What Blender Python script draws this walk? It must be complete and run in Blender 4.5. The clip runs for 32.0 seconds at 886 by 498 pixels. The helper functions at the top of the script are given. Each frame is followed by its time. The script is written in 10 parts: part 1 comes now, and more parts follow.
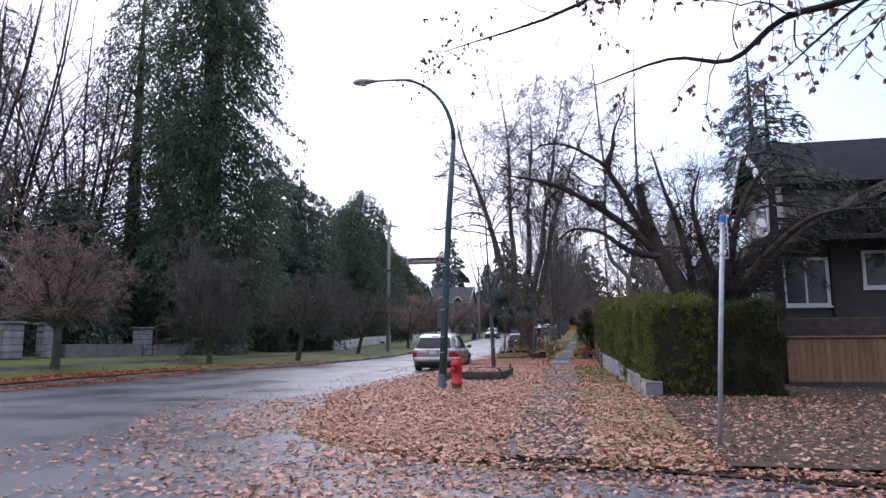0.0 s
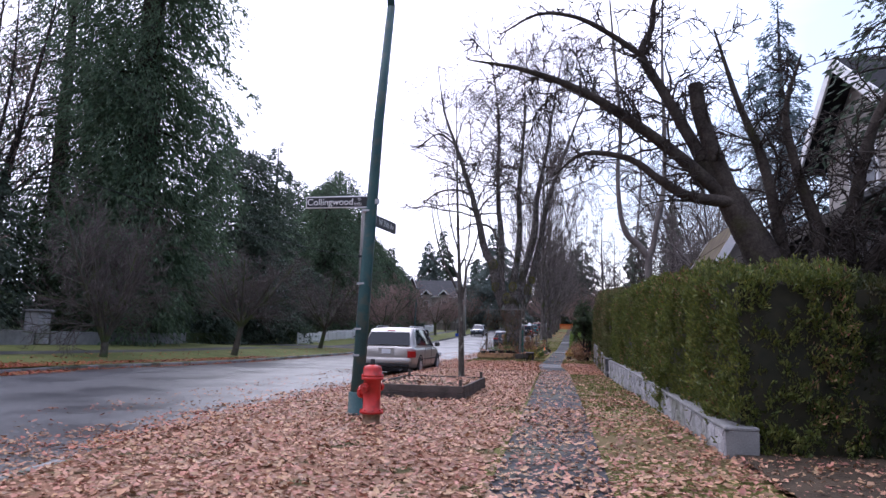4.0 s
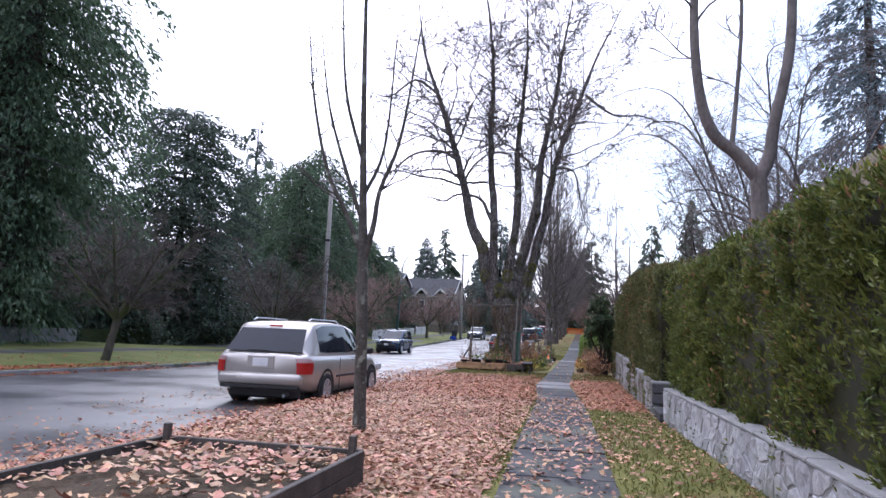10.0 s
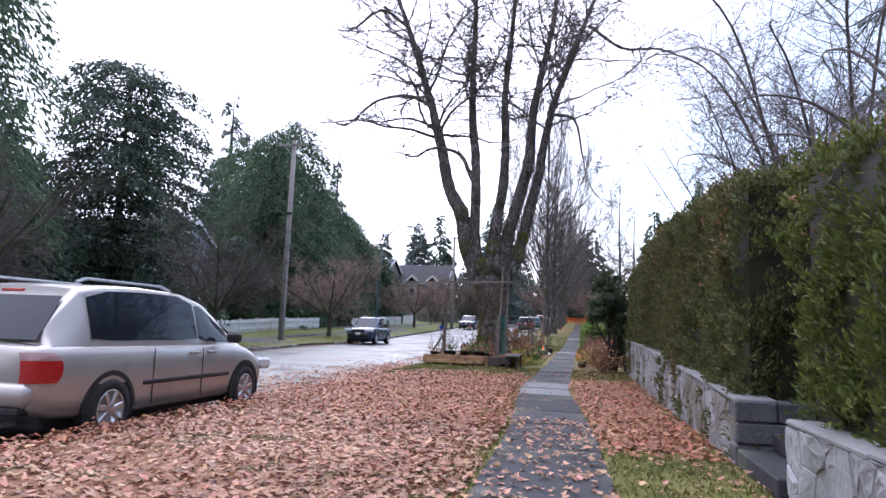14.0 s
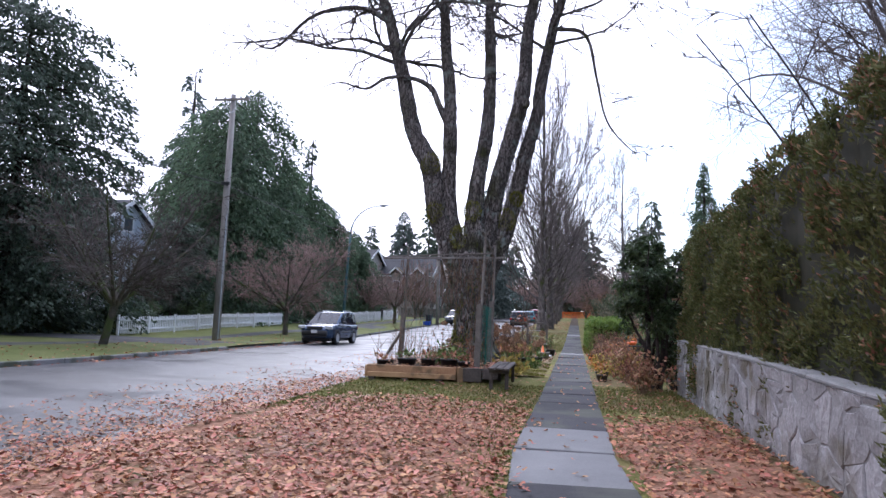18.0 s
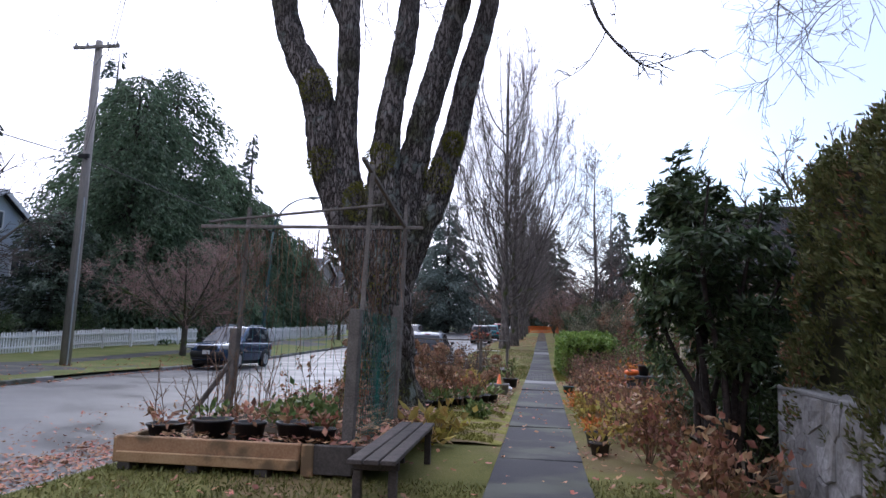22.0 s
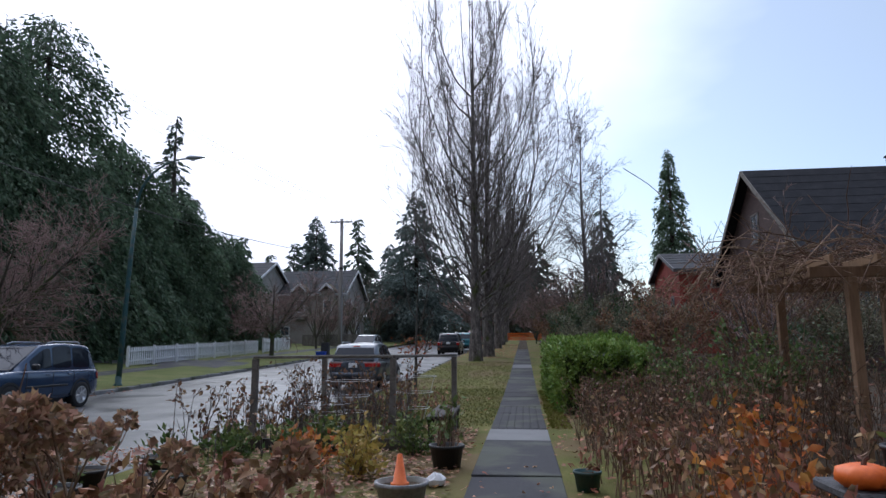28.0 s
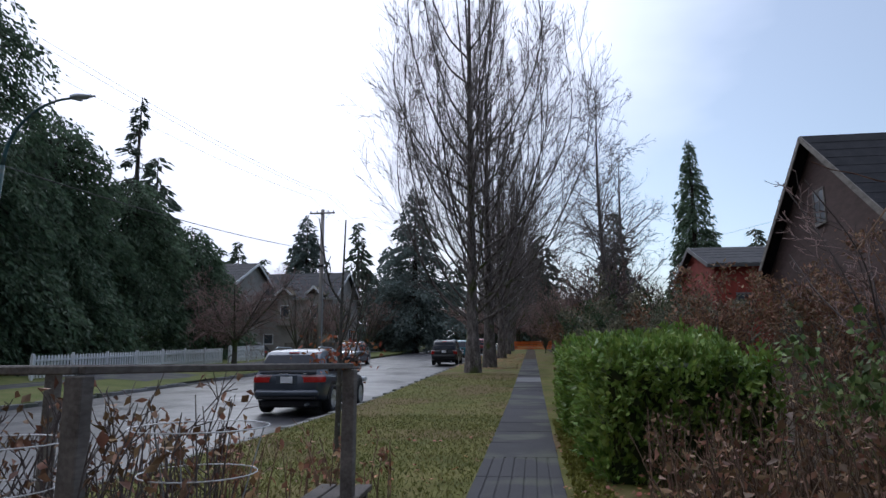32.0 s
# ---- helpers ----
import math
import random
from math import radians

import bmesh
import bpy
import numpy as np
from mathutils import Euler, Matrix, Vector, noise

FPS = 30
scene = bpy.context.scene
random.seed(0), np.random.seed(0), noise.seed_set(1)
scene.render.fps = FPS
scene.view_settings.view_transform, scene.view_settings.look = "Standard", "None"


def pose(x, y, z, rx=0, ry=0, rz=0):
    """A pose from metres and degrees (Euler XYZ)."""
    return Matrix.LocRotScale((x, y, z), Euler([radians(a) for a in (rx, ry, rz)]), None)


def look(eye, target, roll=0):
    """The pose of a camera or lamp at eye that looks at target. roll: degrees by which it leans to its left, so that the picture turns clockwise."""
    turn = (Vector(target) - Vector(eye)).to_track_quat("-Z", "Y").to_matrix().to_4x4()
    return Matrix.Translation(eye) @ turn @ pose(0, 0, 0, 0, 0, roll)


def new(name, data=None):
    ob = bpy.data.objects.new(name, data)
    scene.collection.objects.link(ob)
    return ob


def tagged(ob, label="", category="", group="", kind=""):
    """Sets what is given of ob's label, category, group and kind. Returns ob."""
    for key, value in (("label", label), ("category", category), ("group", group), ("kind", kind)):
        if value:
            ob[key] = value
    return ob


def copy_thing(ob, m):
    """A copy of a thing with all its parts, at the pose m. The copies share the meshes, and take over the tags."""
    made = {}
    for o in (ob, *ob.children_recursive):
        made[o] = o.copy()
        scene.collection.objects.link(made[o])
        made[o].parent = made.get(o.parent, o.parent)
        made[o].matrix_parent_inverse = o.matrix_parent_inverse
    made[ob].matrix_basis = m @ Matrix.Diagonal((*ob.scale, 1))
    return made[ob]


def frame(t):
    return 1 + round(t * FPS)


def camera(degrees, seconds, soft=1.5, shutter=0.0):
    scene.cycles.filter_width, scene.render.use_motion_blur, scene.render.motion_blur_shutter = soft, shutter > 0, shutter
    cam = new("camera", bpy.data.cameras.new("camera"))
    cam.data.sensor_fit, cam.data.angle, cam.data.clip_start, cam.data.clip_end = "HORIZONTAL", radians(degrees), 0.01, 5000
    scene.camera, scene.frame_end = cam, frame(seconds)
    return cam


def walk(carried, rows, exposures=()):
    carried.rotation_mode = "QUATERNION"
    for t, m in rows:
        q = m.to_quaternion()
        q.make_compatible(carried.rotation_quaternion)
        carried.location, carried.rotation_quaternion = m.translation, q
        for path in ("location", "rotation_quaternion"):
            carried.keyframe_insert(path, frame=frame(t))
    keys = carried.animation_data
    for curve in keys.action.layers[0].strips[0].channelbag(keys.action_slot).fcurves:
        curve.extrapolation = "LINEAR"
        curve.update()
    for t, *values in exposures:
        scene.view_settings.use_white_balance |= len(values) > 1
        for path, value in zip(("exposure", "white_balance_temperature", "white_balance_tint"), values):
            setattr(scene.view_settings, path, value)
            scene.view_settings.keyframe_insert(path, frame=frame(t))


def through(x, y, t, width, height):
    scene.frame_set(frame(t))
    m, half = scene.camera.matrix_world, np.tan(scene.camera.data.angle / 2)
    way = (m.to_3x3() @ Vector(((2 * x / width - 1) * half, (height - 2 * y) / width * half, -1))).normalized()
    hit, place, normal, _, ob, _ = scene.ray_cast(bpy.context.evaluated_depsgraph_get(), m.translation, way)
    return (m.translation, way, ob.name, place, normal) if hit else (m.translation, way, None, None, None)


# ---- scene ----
cam = camera(67.0, 32.0)
PATH = [
    (0, (1.486, 0.717, 1.287), (1.077, 2.657, 1.55), -0.4),
    (0.5, (1.444, 1.677, 1.304), (1.038, 3.618, 1.567), -0.4),
    (1, (1.443, 2.629, 1.318), (1.034, 4.568, 1.584), -0.1),
    (1.5, (1.398, 3.577, 1.33), (0.987, 5.517, 1.594), 0.2),
    (2, (1.331, 4.492, 1.326), (0.919, 6.43, 1.594), 0.2),
    (2.5, (1.235, 5.337, 1.296), (0.833, 7.28, 1.555), 0.3),
    (3, (1.152, 6.205, 1.289), (0.756, 8.149, 1.543), 0.6),
    (3.5, (1.115, 7.024, 1.251), (0.729, 8.97, 1.505), 0.9),
    (4, (1.123, 7.903, 1.262), (0.735, 9.848, 1.514), 1.2),
    (4.5, (1.147, 8.804, 1.272), (0.763, 10.752, 1.517), 1.4),
    (6.5, (1.023, 12.331, 1.39), (0.621, 14.274, 1.648), 1.1),
    (7, (0.958, 13.231, 1.388), (0.551, 15.172, 1.647), 1.5),
    (7.5, (0.952, 14.157, 1.373), (0.546, 16.099, 1.631), 1.8),
    (8, (0.936, 15.027, 1.36), (0.528, 16.968, 1.619), 1.9),
    (8.5, (0.935, 15.821, 1.34), (0.528, 17.761, 1.603), 2.0),
    (9, (0.926, 16.574, 1.325), (0.514, 18.514, 1.586), 2.2),
    (9.5, (0.897, 17.384, 1.303), (0.487, 19.324, 1.565), 2.1),
    (10, (0.821, 18.187, 1.246), (0.41, 20.126, 1.507), 2.2),
    (10.5, (0.759, 18.968, 1.234), (0.348, 20.908, 1.491), 2.0),
    (11, (0.686, 19.728, 1.243), (0.282, 21.67, 1.494), 2.0),
    (11.5, (0.694, 20.575, 1.236), (0.29, 22.517, 1.486), 2.0),
    (12, (0.667, 21.366, 1.209), (0.27, 23.31, 1.457), 2.1),
    (12.5, (0.623, 22.066, 1.212), (0.228, 24.012, 1.455), 1.9),
    (13, (0.624, 22.839, 1.195), (0.232, 24.786, 1.433), 2.0),
    (13.5, (0.693, 23.872, 1.182), (0.293, 25.817, 1.422), 1.2),
    (14, (0.715, 24.785, 1.106), (0.305, 26.728, 1.341), 2.1),
    (14.5, (0.697, 25.68, 1.078), (0.271, 27.621, 1.309), 2.6),
    (16.5, (0.101, 29.662, 1.175), (-0.3, 31.608, 1.403), 1.9),
    (17, (0.053, 30.635, 1.167), (-0.336, 32.583, 1.394), 1.7),
    (17.5, (0.042, 31.585, 1.157), (-0.346, 33.534, 1.379), 1.8),
    (18, (0.043, 32.52, 1.151), (-0.345, 34.469, 1.374), 1.7),
    (18.5, (0.021, 33.447, 1.14), (-0.364, 35.397, 1.363), 1.7),
    (19, (0.027, 34.368, 1.143), (-0.351, 36.319, 1.372), 1.7),
    (19.5, (0.003, 35.311, 1.146), (-0.373, 37.262, 1.375), 1.6),
    (20, (-0.017, 36.273, 1.145), (-0.394, 38.223, 1.38), 1.6),
    (20.5, (-0.055, 37.214, 1.153), (-0.423, 39.165, 1.391), 1.5),
    (21, (-0.05, 38.203, 1.182), (-0.4, 40.157, 1.426), 1.5),
    (21.5, (-0.062, 39.218, 1.243), (-0.386, 41.176, 1.495), 1.7),
    (22, (-0.055, 40.227, 1.304), (-0.347, 42.187, 1.573), 1.5),
    (22.5, (-0.054, 41.213, 1.337), (-0.285, 43.177, 1.636), 1.3),
    (23, (-0.119, 42.169, 1.36), (-0.298, 44.136, 1.674), 1.1),
    (23.5, (-0.151, 43.135, 1.327), (-0.32, 45.105, 1.63), 0.8),
    (24, (-0.144, 44.077, 1.286), (-0.325, 46.047, 1.578), 0.8),
    (24.5, (-0.106, 45.012, 1.237), (-0.29, 46.983, 1.526), 0.7),
    (25, (-0.11, 45.88, 1.244), (-0.298, 47.849, 1.537), 0.5),
    (25.5, (-0.093, 46.74, 1.272), (-0.28, 48.71, 1.565), 0.3),
    (27.5, (0.052, 50.326, 1.378), (-0.167, 52.292, 1.676), -0.3),
    (28, (0.039, 51.256, 1.411), (-0.192, 53.22, 1.711), -0.4),
    (28.5, (0.087, 52.221, 1.428), (-0.157, 54.184, 1.727), -0.5),
    (29, (0.101, 53.1, 1.413), (-0.153, 55.061, 1.713), -0.6),
    (29.5, (0.14, 54.001, 1.418), (-0.124, 55.961, 1.72), -0.7),
    (30, (0.165, 54.89, 1.392), (-0.099, 56.848, 1.701), -0.7),
    (30.5, (0.133, 55.809, 1.402), (-0.132, 57.766, 1.716), -0.7),
    (31, (0.097, 56.72, 1.379), (-0.155, 58.678, 1.704), -0.5),
    (31.5, (0.109, 57.619, 1.369), (-0.145, 59.574, 1.702), -0.5),
    (32, (0.112, 58.524, 1.355), (-0.142, 60.48, 1.685), -0.4),
]
walk(cam, [(t, look(eye, target, roll)) for t, eye, target, roll in PATH],
     exposures=[(0, 0.18, 5800, 17), (4.5, 0.2, 5750, 17), (7, 0.6, 5750, 14), (9, 0.62, 5750, 13), (13, 0.68, 5750, 13), (14.5, 0.66, 5750, 13), (20, 0.44, 5750, 13), (22, 0.2, 5780, 12), (24.5, 0.68, 5780, 11), (25.5, 0.66, 5780, 11), (27.5, -0.28, 5750, 6), (32, -0.58, 5770, 6)])

# ---- world and light ----
world = bpy.data.worlds.new("overcast_sky")
scene.world = world
world.use_nodes = True
wn, wl = world.node_tree.nodes, world.node_tree.links
wn.clear()
sky = wn.new("ShaderNodeTexSky")
sky.sky_type, sky.sun_disc = "NISHITA", False
sky.sun_elevation, sky.sun_rotation = radians(24), radians(-28)
sky_bg = wn.new("ShaderNodeBackground")
sky_bg.inputs["Strength"].default_value = 0.19
wl.new(sky.outputs[0], sky_bg.inputs["Color"])
cloud_bg = wn.new("ShaderNodeBackground")
cloud_bg.inputs["Color"].default_value = (0.98, 0.95, 1.06, 1)
lift = wn.new("ShaderNodeSeparateXYZ")
square = wn.new("ShaderNodeMath")
square.operation = "POWER"
square.use_clamp = True
square.inputs[1].default_value = 1.6
glow = wn.new("ShaderNodeMath")
glow.operation = "MULTIPLY_ADD"
glow.inputs[1].default_value, glow.inputs[2].default_value = 1.2, 1.28
wl.new(lift.outputs["Z"], square.inputs[0])
wl.new(square.outputs[0], glow.inputs[0])
coord = wn.new("ShaderNodeTexCoord")
stretch = wn.new("ShaderNodeMapping")
stretch.inputs["Scale"].default_value = (1.0, 1.0, 2.6)
wl.new(coord.outputs["Generated"], stretch.inputs["Vector"])
wl.new(coord.outputs["Generated"], lift.inputs[0])
toward = wn.new("ShaderNodeVectorMath")
toward.operation = "DOT_PRODUCT"
toward.inputs[1].default_value = (-0.35, 0.92, 0.15)
wl.new(coord.outputs["Generated"], toward.inputs[0])
veil = wn.new("ShaderNodeMapRange")
veil.inputs["From Min"].default_value, veil.inputs["From Max"].default_value = -0.9, 0.9
veil.inputs["To Min"].default_value, veil.inputs["To Max"].default_value = 0.3, 1.28
wl.new(toward.outputs["Value"], veil.inputs["Value"])
bright = wn.new("ShaderNodeMath")
bright.operation = "MULTIPLY"
wl.new(glow.outputs[0], bright.inputs[0])
wl.new(veil.outputs[0], bright.inputs[1])
wl.new(bright.outputs[0], cloud_bg.inputs["Strength"])
cloud = wn.new("ShaderNodeTexNoise")
cloud.inputs["Scale"].default_value, cloud.inputs["Detail"].default_value = 1.3, 5.0
wl.new(stretch.outputs[0], cloud.inputs["Vector"])
side = wn.new("ShaderNodeVectorMath")
side.operation = "DOT_PRODUCT"
side.inputs[1].default_value = (0.95, 0.25, -0.1)
wl.new(coord.outputs["Generated"], side.inputs[0])
clear = wn.new("ShaderNodeMath")
clear.operation = "MULTIPLY_ADD"
clear.inputs[1].default_value, clear.inputs[2].default_value = 0.95, -0.5
wl.new(side.outputs["Value"], clear.inputs[0])
both = wn.new("ShaderNodeMath")
both.operation = "ADD"
wl.new(clear.outputs[0], both.inputs[0])
wl.new(cloud.outputs["Fac"], both.inputs[1])
gap = wn.new("ShaderNodeMapRange")
gap.inputs["From Min"].default_value, gap.inputs["From Max"].default_value = 0.05, 0.5
gap.inputs["To Max"].default_value = 0.75
wl.new(both.outputs[0], gap.inputs["Value"])
sky_mix = wn.new("ShaderNodeMixShader")
wl.new(gap.outputs[0], sky_mix.inputs[0])
wl.new(cloud_bg.outputs[0], sky_mix.inputs[1])
wl.new(sky_bg.outputs[0], sky_mix.inputs[2])
sky_out = wn.new("ShaderNodeOutputWorld")
wl.new(sky_mix.outputs[0], sky_out.inputs["Surface"])

sun = new("sun", bpy.data.lights.new("sun", "SUN"))
sun.data.energy, sun.data.angle, sun.data.color = 0.9, radians(25), (1.0, 0.95, 0.9)
sun.matrix_world = look((-20, 60, 40), (0, 10, 0))
scene.view_settings.exposure = 0.0

# ---- small helpers ----
rng = random.Random(7)


def interp(table):
    xs, vs = zip(*table)
    return lambda v: float(np.interp(v, xs, vs))


def rough_line(y):
    """Lie of the land along the street."""
    base = float(np.interp(y, (27, 38, 50, 60), (0.0, -0.11, -0.11, 0.0)))
    if y > 62:
        d = y - 62
        base += 0.000875 * d * d if d < 20 else 0.35 + 0.035 * min(d - 20, 160)
    return base


kerb_near = interp([(7.8, 0.3), (8.6, -1.4), (10.0, -2.7), (12.5, -3.7), (15, -4.05), (25, -3.85), (34, -4.1), (45, -4.75), (60, -4.95), (76, -4.75), (400, -5.0)])
kerb_far = interp([(-200, -15.0), (20, -15.0), (28, -14.5), (33, -13.9), (56, -13.8), (66, -14.2), (80, -14.8), (400, -15.2)])
path_mid = interp([(8, 1.05), (21.5, 0.72), (33, 0.36), (39.5, -0.06), (65, -0.08), (400, 0.3)])
wall_x = interp([(15, 2.72), (31.3, 2.1), (46.8, 2.06)])
far_rise = interp([(-60, 0.9), (-30, 0.6), (-23, 0.5), (-17.5, 0.25), (-15.0, 0.03), (-13.6, 0.0)])


def land(x, y):
    """Height of the lawns and pavements at a place."""
    z = rough_line(y)
    if x < -13.6:
        z += far_rise(x) * float(np.interp(y, (46, 56, 64, 72), (1, 0.25, 0.3, 0.8)))
    return z


def fast_mesh(name, co, sizes, index, material, parent=None, label="", smooth=False):
    """A mesh from arrays: places, the corner count of all faces (one number) and the corners."""
    me = bpy.data.meshes.new(name)
    co, index = np.asarray(co, np.float32).reshape(-1, 3), np.asarray(index, np.int32).ravel()
    n = len(index) // sizes
    me.vertices.add(len(co))
    me.vertices.foreach_set("co", co.ravel())
    me.loops.add(len(index))
    me.loops.foreach_set("vertex_index", index)
    me.polygons.add(n)
    me.polygons.foreach_set("loop_start", np.arange(0, n * sizes, sizes, dtype=np.int32))
    if smooth:
        me.polygons.foreach_set("use_smooth", np.ones(n, bool))
    me.materials.append(material)
    me.update(calc_edges=True)
    ob = new(name, me)
    if parent:
        ob.parent = parent
    if label:
        tagged(ob, label)
    return ob


def part(name, bm, material, parent=None, label="", smooth=False):
    me = bpy.data.meshes.new(name)
    bm.to_mesh(me)
    bm.free()
    me.materials.append(material)
    if smooth:
        me.polygons.foreach_set("use_smooth", [True] * len(me.polygons))
    ob = new(name, me)
    if parent:
        ob.parent = parent
    if label:
        tagged(ob, label)
    return ob


def root(name, x, y, z, label, category, group="", turn=0.0):
    ob = new(name)
    ob.empty_display_size = 0.2
    ob.matrix_world = pose(x, y, z, 0, 0, turn)
    return tagged(ob, label, category, group)


def box(bm, x0, x1, y0, y1, z0, z1, bevel=0.0, m=None):
    """Adds a box, with bevelled edges if asked."""
    got = bmesh.ops.create_cube(bm, size=1.0)["verts"]
    for v in got:
        v.co = Vector((x0 if v.co.x < 0 else x1, y0 if v.co.y < 0 else y1, z0 if v.co.z < 0 else z1))
    if bevel:
        edges = list({e for v in got for e in v.link_edges})
        got = bmesh.ops.bevel(bm, geom=edges, offset=bevel, segments=1, affect="EDGES", profile=0.5)["verts"]
    if m is not None:
        bmesh.ops.transform(bm, matrix=m, verts=list(got))
    return bm


def tube(bm, pts, radii, sides=8, cap=True):
    """Adds a round bar along points."""
    rings = []
    for i, p in enumerate(pts):
        p = Vector(p)
        a = Vector(pts[max(i - 1, 0)])
        b = Vector(pts[min(i + 1, len(pts) - 1)])
        d = (b - a).normalized()
        if i == 0:
            u = d.cross(Vector((0, 0, 1)))
            if u.length < 0.05:
                u = d.cross(Vector((1, 0, 0)))
        else:
            u = u - d * u.dot(d)
        u.normalize()
        w = d.cross(u)
        r = radii[i] if isinstance(radii, (list, tuple)) else radii
        rings.append([bm.verts.new(p + r * (math.cos(2 * math.pi * k / sides) * u + math.sin(2 * math.pi * k / sides) * w)) for k in range(sides)])
    for a, b in zip(rings, rings[1:]):
        for k in range(sides):
            bm.faces.new((a[k], a[(k + 1) % sides], b[(k + 1) % sides], b[k]))
    if cap:
        bm.faces.new(rings[0][::-1])
        bm.faces.new(rings[-1])
    return bm


def lathe(bm, profile, sides=24, m=None):
    """Adds a turned body from (radius, height) pairs."""
    rings = []
    for r, z in profile:
        ring = []
        for k in range(sides):
            c = Vector((r * math.cos(2 * math.pi * k / sides), r * math.sin(2 * math.pi * k / sides), z))
            ring.append(bm.verts.new(m @ c if m else c))
        rings.append(ring)
    for a, b in zip(rings, rings[1:]):
        for k in range(sides):
            bm.faces.new((a[k], a[(k + 1) % sides], b[(k + 1) % sides], b[k]))
    if profile[0][0] > 1e-4:
        bm.faces.new(rings[0][::-1])
    if profile[-1][0] > 1e-4:
        bm.faces.new(rings[-1])
    return bm


def road_drop(y):
    """How far the near gutter lies below the street's level line."""
    return -0.06 - 0.15 * min(1.0, max(0.0, (y - 9.0) / 8.0))


def road_z(x, y):
    """Height of the carriageway: crowned, the far gutter a little higher than the near one."""
    if y < 7.8:
        return -0.06
    f = min(1.0, max(0.0, (x - kerb_far(y)) / (kerb_near(y) - kerb_far(y) + 1e-6)))
    w = min(1.0, (y - 7.8) / 3.0)
    return rough_line(y) - 0.06 * (1 - w) + w * (road_drop(y) * (0.6 + 0.4 * f) + 0.06 * math.sin(math.pi * f))


# ---- materials ----
def material(name, colors, scale=4.0, fine=40.0, rough=0.8, bump=0.3, bump_dist=0.01, metal=0.0, vary=0.0, island=0.0, spec=0.5, stretch=(1, 1, 1), coat=0.0, rough_to=None, stain=None, stain_scale=0.6, stain_at=(0.5, 0.62)):
    """A surface with colour at two scales, grain relief and per-piece variation."""
    mat = bpy.data.materials.new(name)
    mat.use_nodes = True
    n, l = mat.node_tree.nodes, mat.node_tree.links
    bsdf = n["Principled BSDF"]
    tc = n.new("ShaderNodeTexCoord")
    mp = n.new("ShaderNodeMapping")
    mp.inputs["Scale"].default_value = stretch
    geo = n.new("ShaderNodeNewGeometry")
    l.new(geo.outputs["Position"], mp.inputs["Vector"])
    big, small = n.new("ShaderNodeTexNoise"), n.new("ShaderNodeTexNoise")
    big.inputs["Scale"].default_value, big.inputs["Detail"].default_value = scale, 4
    small.inputs["Scale"].default_value, small.inputs["Detail"].default_value = fine, 3
    l.new(mp.outputs[0], big.inputs["Vector"])
    l.new(mp.outputs[0], small.inputs["Vector"])
    mixv = n.new("ShaderNodeMix")
    mixv.inputs["Factor"].default_value = 0.45
    l.new(big.outputs["Fac"], mixv.inputs["A"])
    l.new(small.outputs["Fac"], mixv.inputs["B"])
    ramp = n.new("ShaderNodeValToRGB")
    el = ramp.color_ramp.elements
    while len(el) < len(colors):
        el.new(0.5)
    for i, c in enumerate(colors):
        el[i].position = 0.32 + 0.36 * i / max(len(colors) - 1, 1)
        el[i].color = (*c, 1)
    l.new(mixv.outputs[0], ramp.inputs[0])
    out = ramp.outputs[0]
    if vary or island:
        hsv = n.new("ShaderNodeHueSaturation")
        rnd = n.new("ShaderNodeObjectInfo").outputs["Random"] if vary else geo.outputs["Random Per Island"]
        amount = vary or island
        mr = n.new("ShaderNodeMapRange")
        mr.inputs["To Min"].default_value, mr.inputs["To Max"].default_value = 1 - amount, 1 + amount
        l.new(rnd, mr.inputs["Value"])
        l.new(mr.outputs[0], hsv.inputs["Value"])
        hue = n.new("ShaderNodeMapRange")
        hue.inputs["To Min"].default_value, hue.inputs["To Max"].default_value = 0.5 - 0.05 * amount, 0.5 + 0.05 * amount
        wob = n.new("ShaderNodeMath")
        wob.operation = "FRACT"
        mul = n.new("ShaderNodeMath")
        mul.operation = "MULTIPLY"
        mul.inputs[1].default_value = 17.3
        l.new(rnd, mul.inputs[0])
        l.new(mul.outputs[0], wob.inputs[0])
        l.new(wob.outputs[0], hue.inputs["Value"])
        l.new(hue.outputs[0], hsv.inputs["Hue"])
        l.new(out, hsv.inputs["Color"])
        out = hsv.outputs[0]
    if stain:
        st = n.new("ShaderNodeTexNoise")
        st.inputs["Scale"].default_value, st.inputs["Detail"].default_value = stain_scale, 6
        l.new(geo.outputs["Position"], st.inputs["Vector"])
        sr = n.new("ShaderNodeMapRange")
        sr.inputs["From Min"].default_value, sr.inputs["From Max"].default_value = stain_at
        l.new(st.outputs["Fac"], sr.inputs["Value"])
        sm = n.new("ShaderNodeMix")
        sm.data_type = "RGBA"
        l.new(sr.outputs[0], sm.inputs["Factor"])
        l.new(out, sm.inputs[6])
        sm.inputs[7].default_value = (*stain, 1)
        out = sm.outputs[2]
    l.new(out, bsdf.inputs["Base Color"])
    bsdf.inputs["Metallic"].default_value = metal
    bsdf.inputs["Specular IOR Level"].default_value = spec
    bsdf.inputs["Coat Weight"].default_value = coat
    if rough_to is None:
        bsdf.inputs["Roughness"].default_value = rough
    else:
        rr = n.new("ShaderNodeMapRange")
        rr.inputs["From Min"].default_value, rr.inputs["From Max"].default_value = 0.35, 0.65
        rr.inputs["To Min"].default_value, rr.inputs["To Max"].default_value = rough, rough_to
        l.new(big.outputs["Fac"], rr.inputs["Value"])
        l.new(rr.outputs[0], bsdf.inputs["Roughness"])
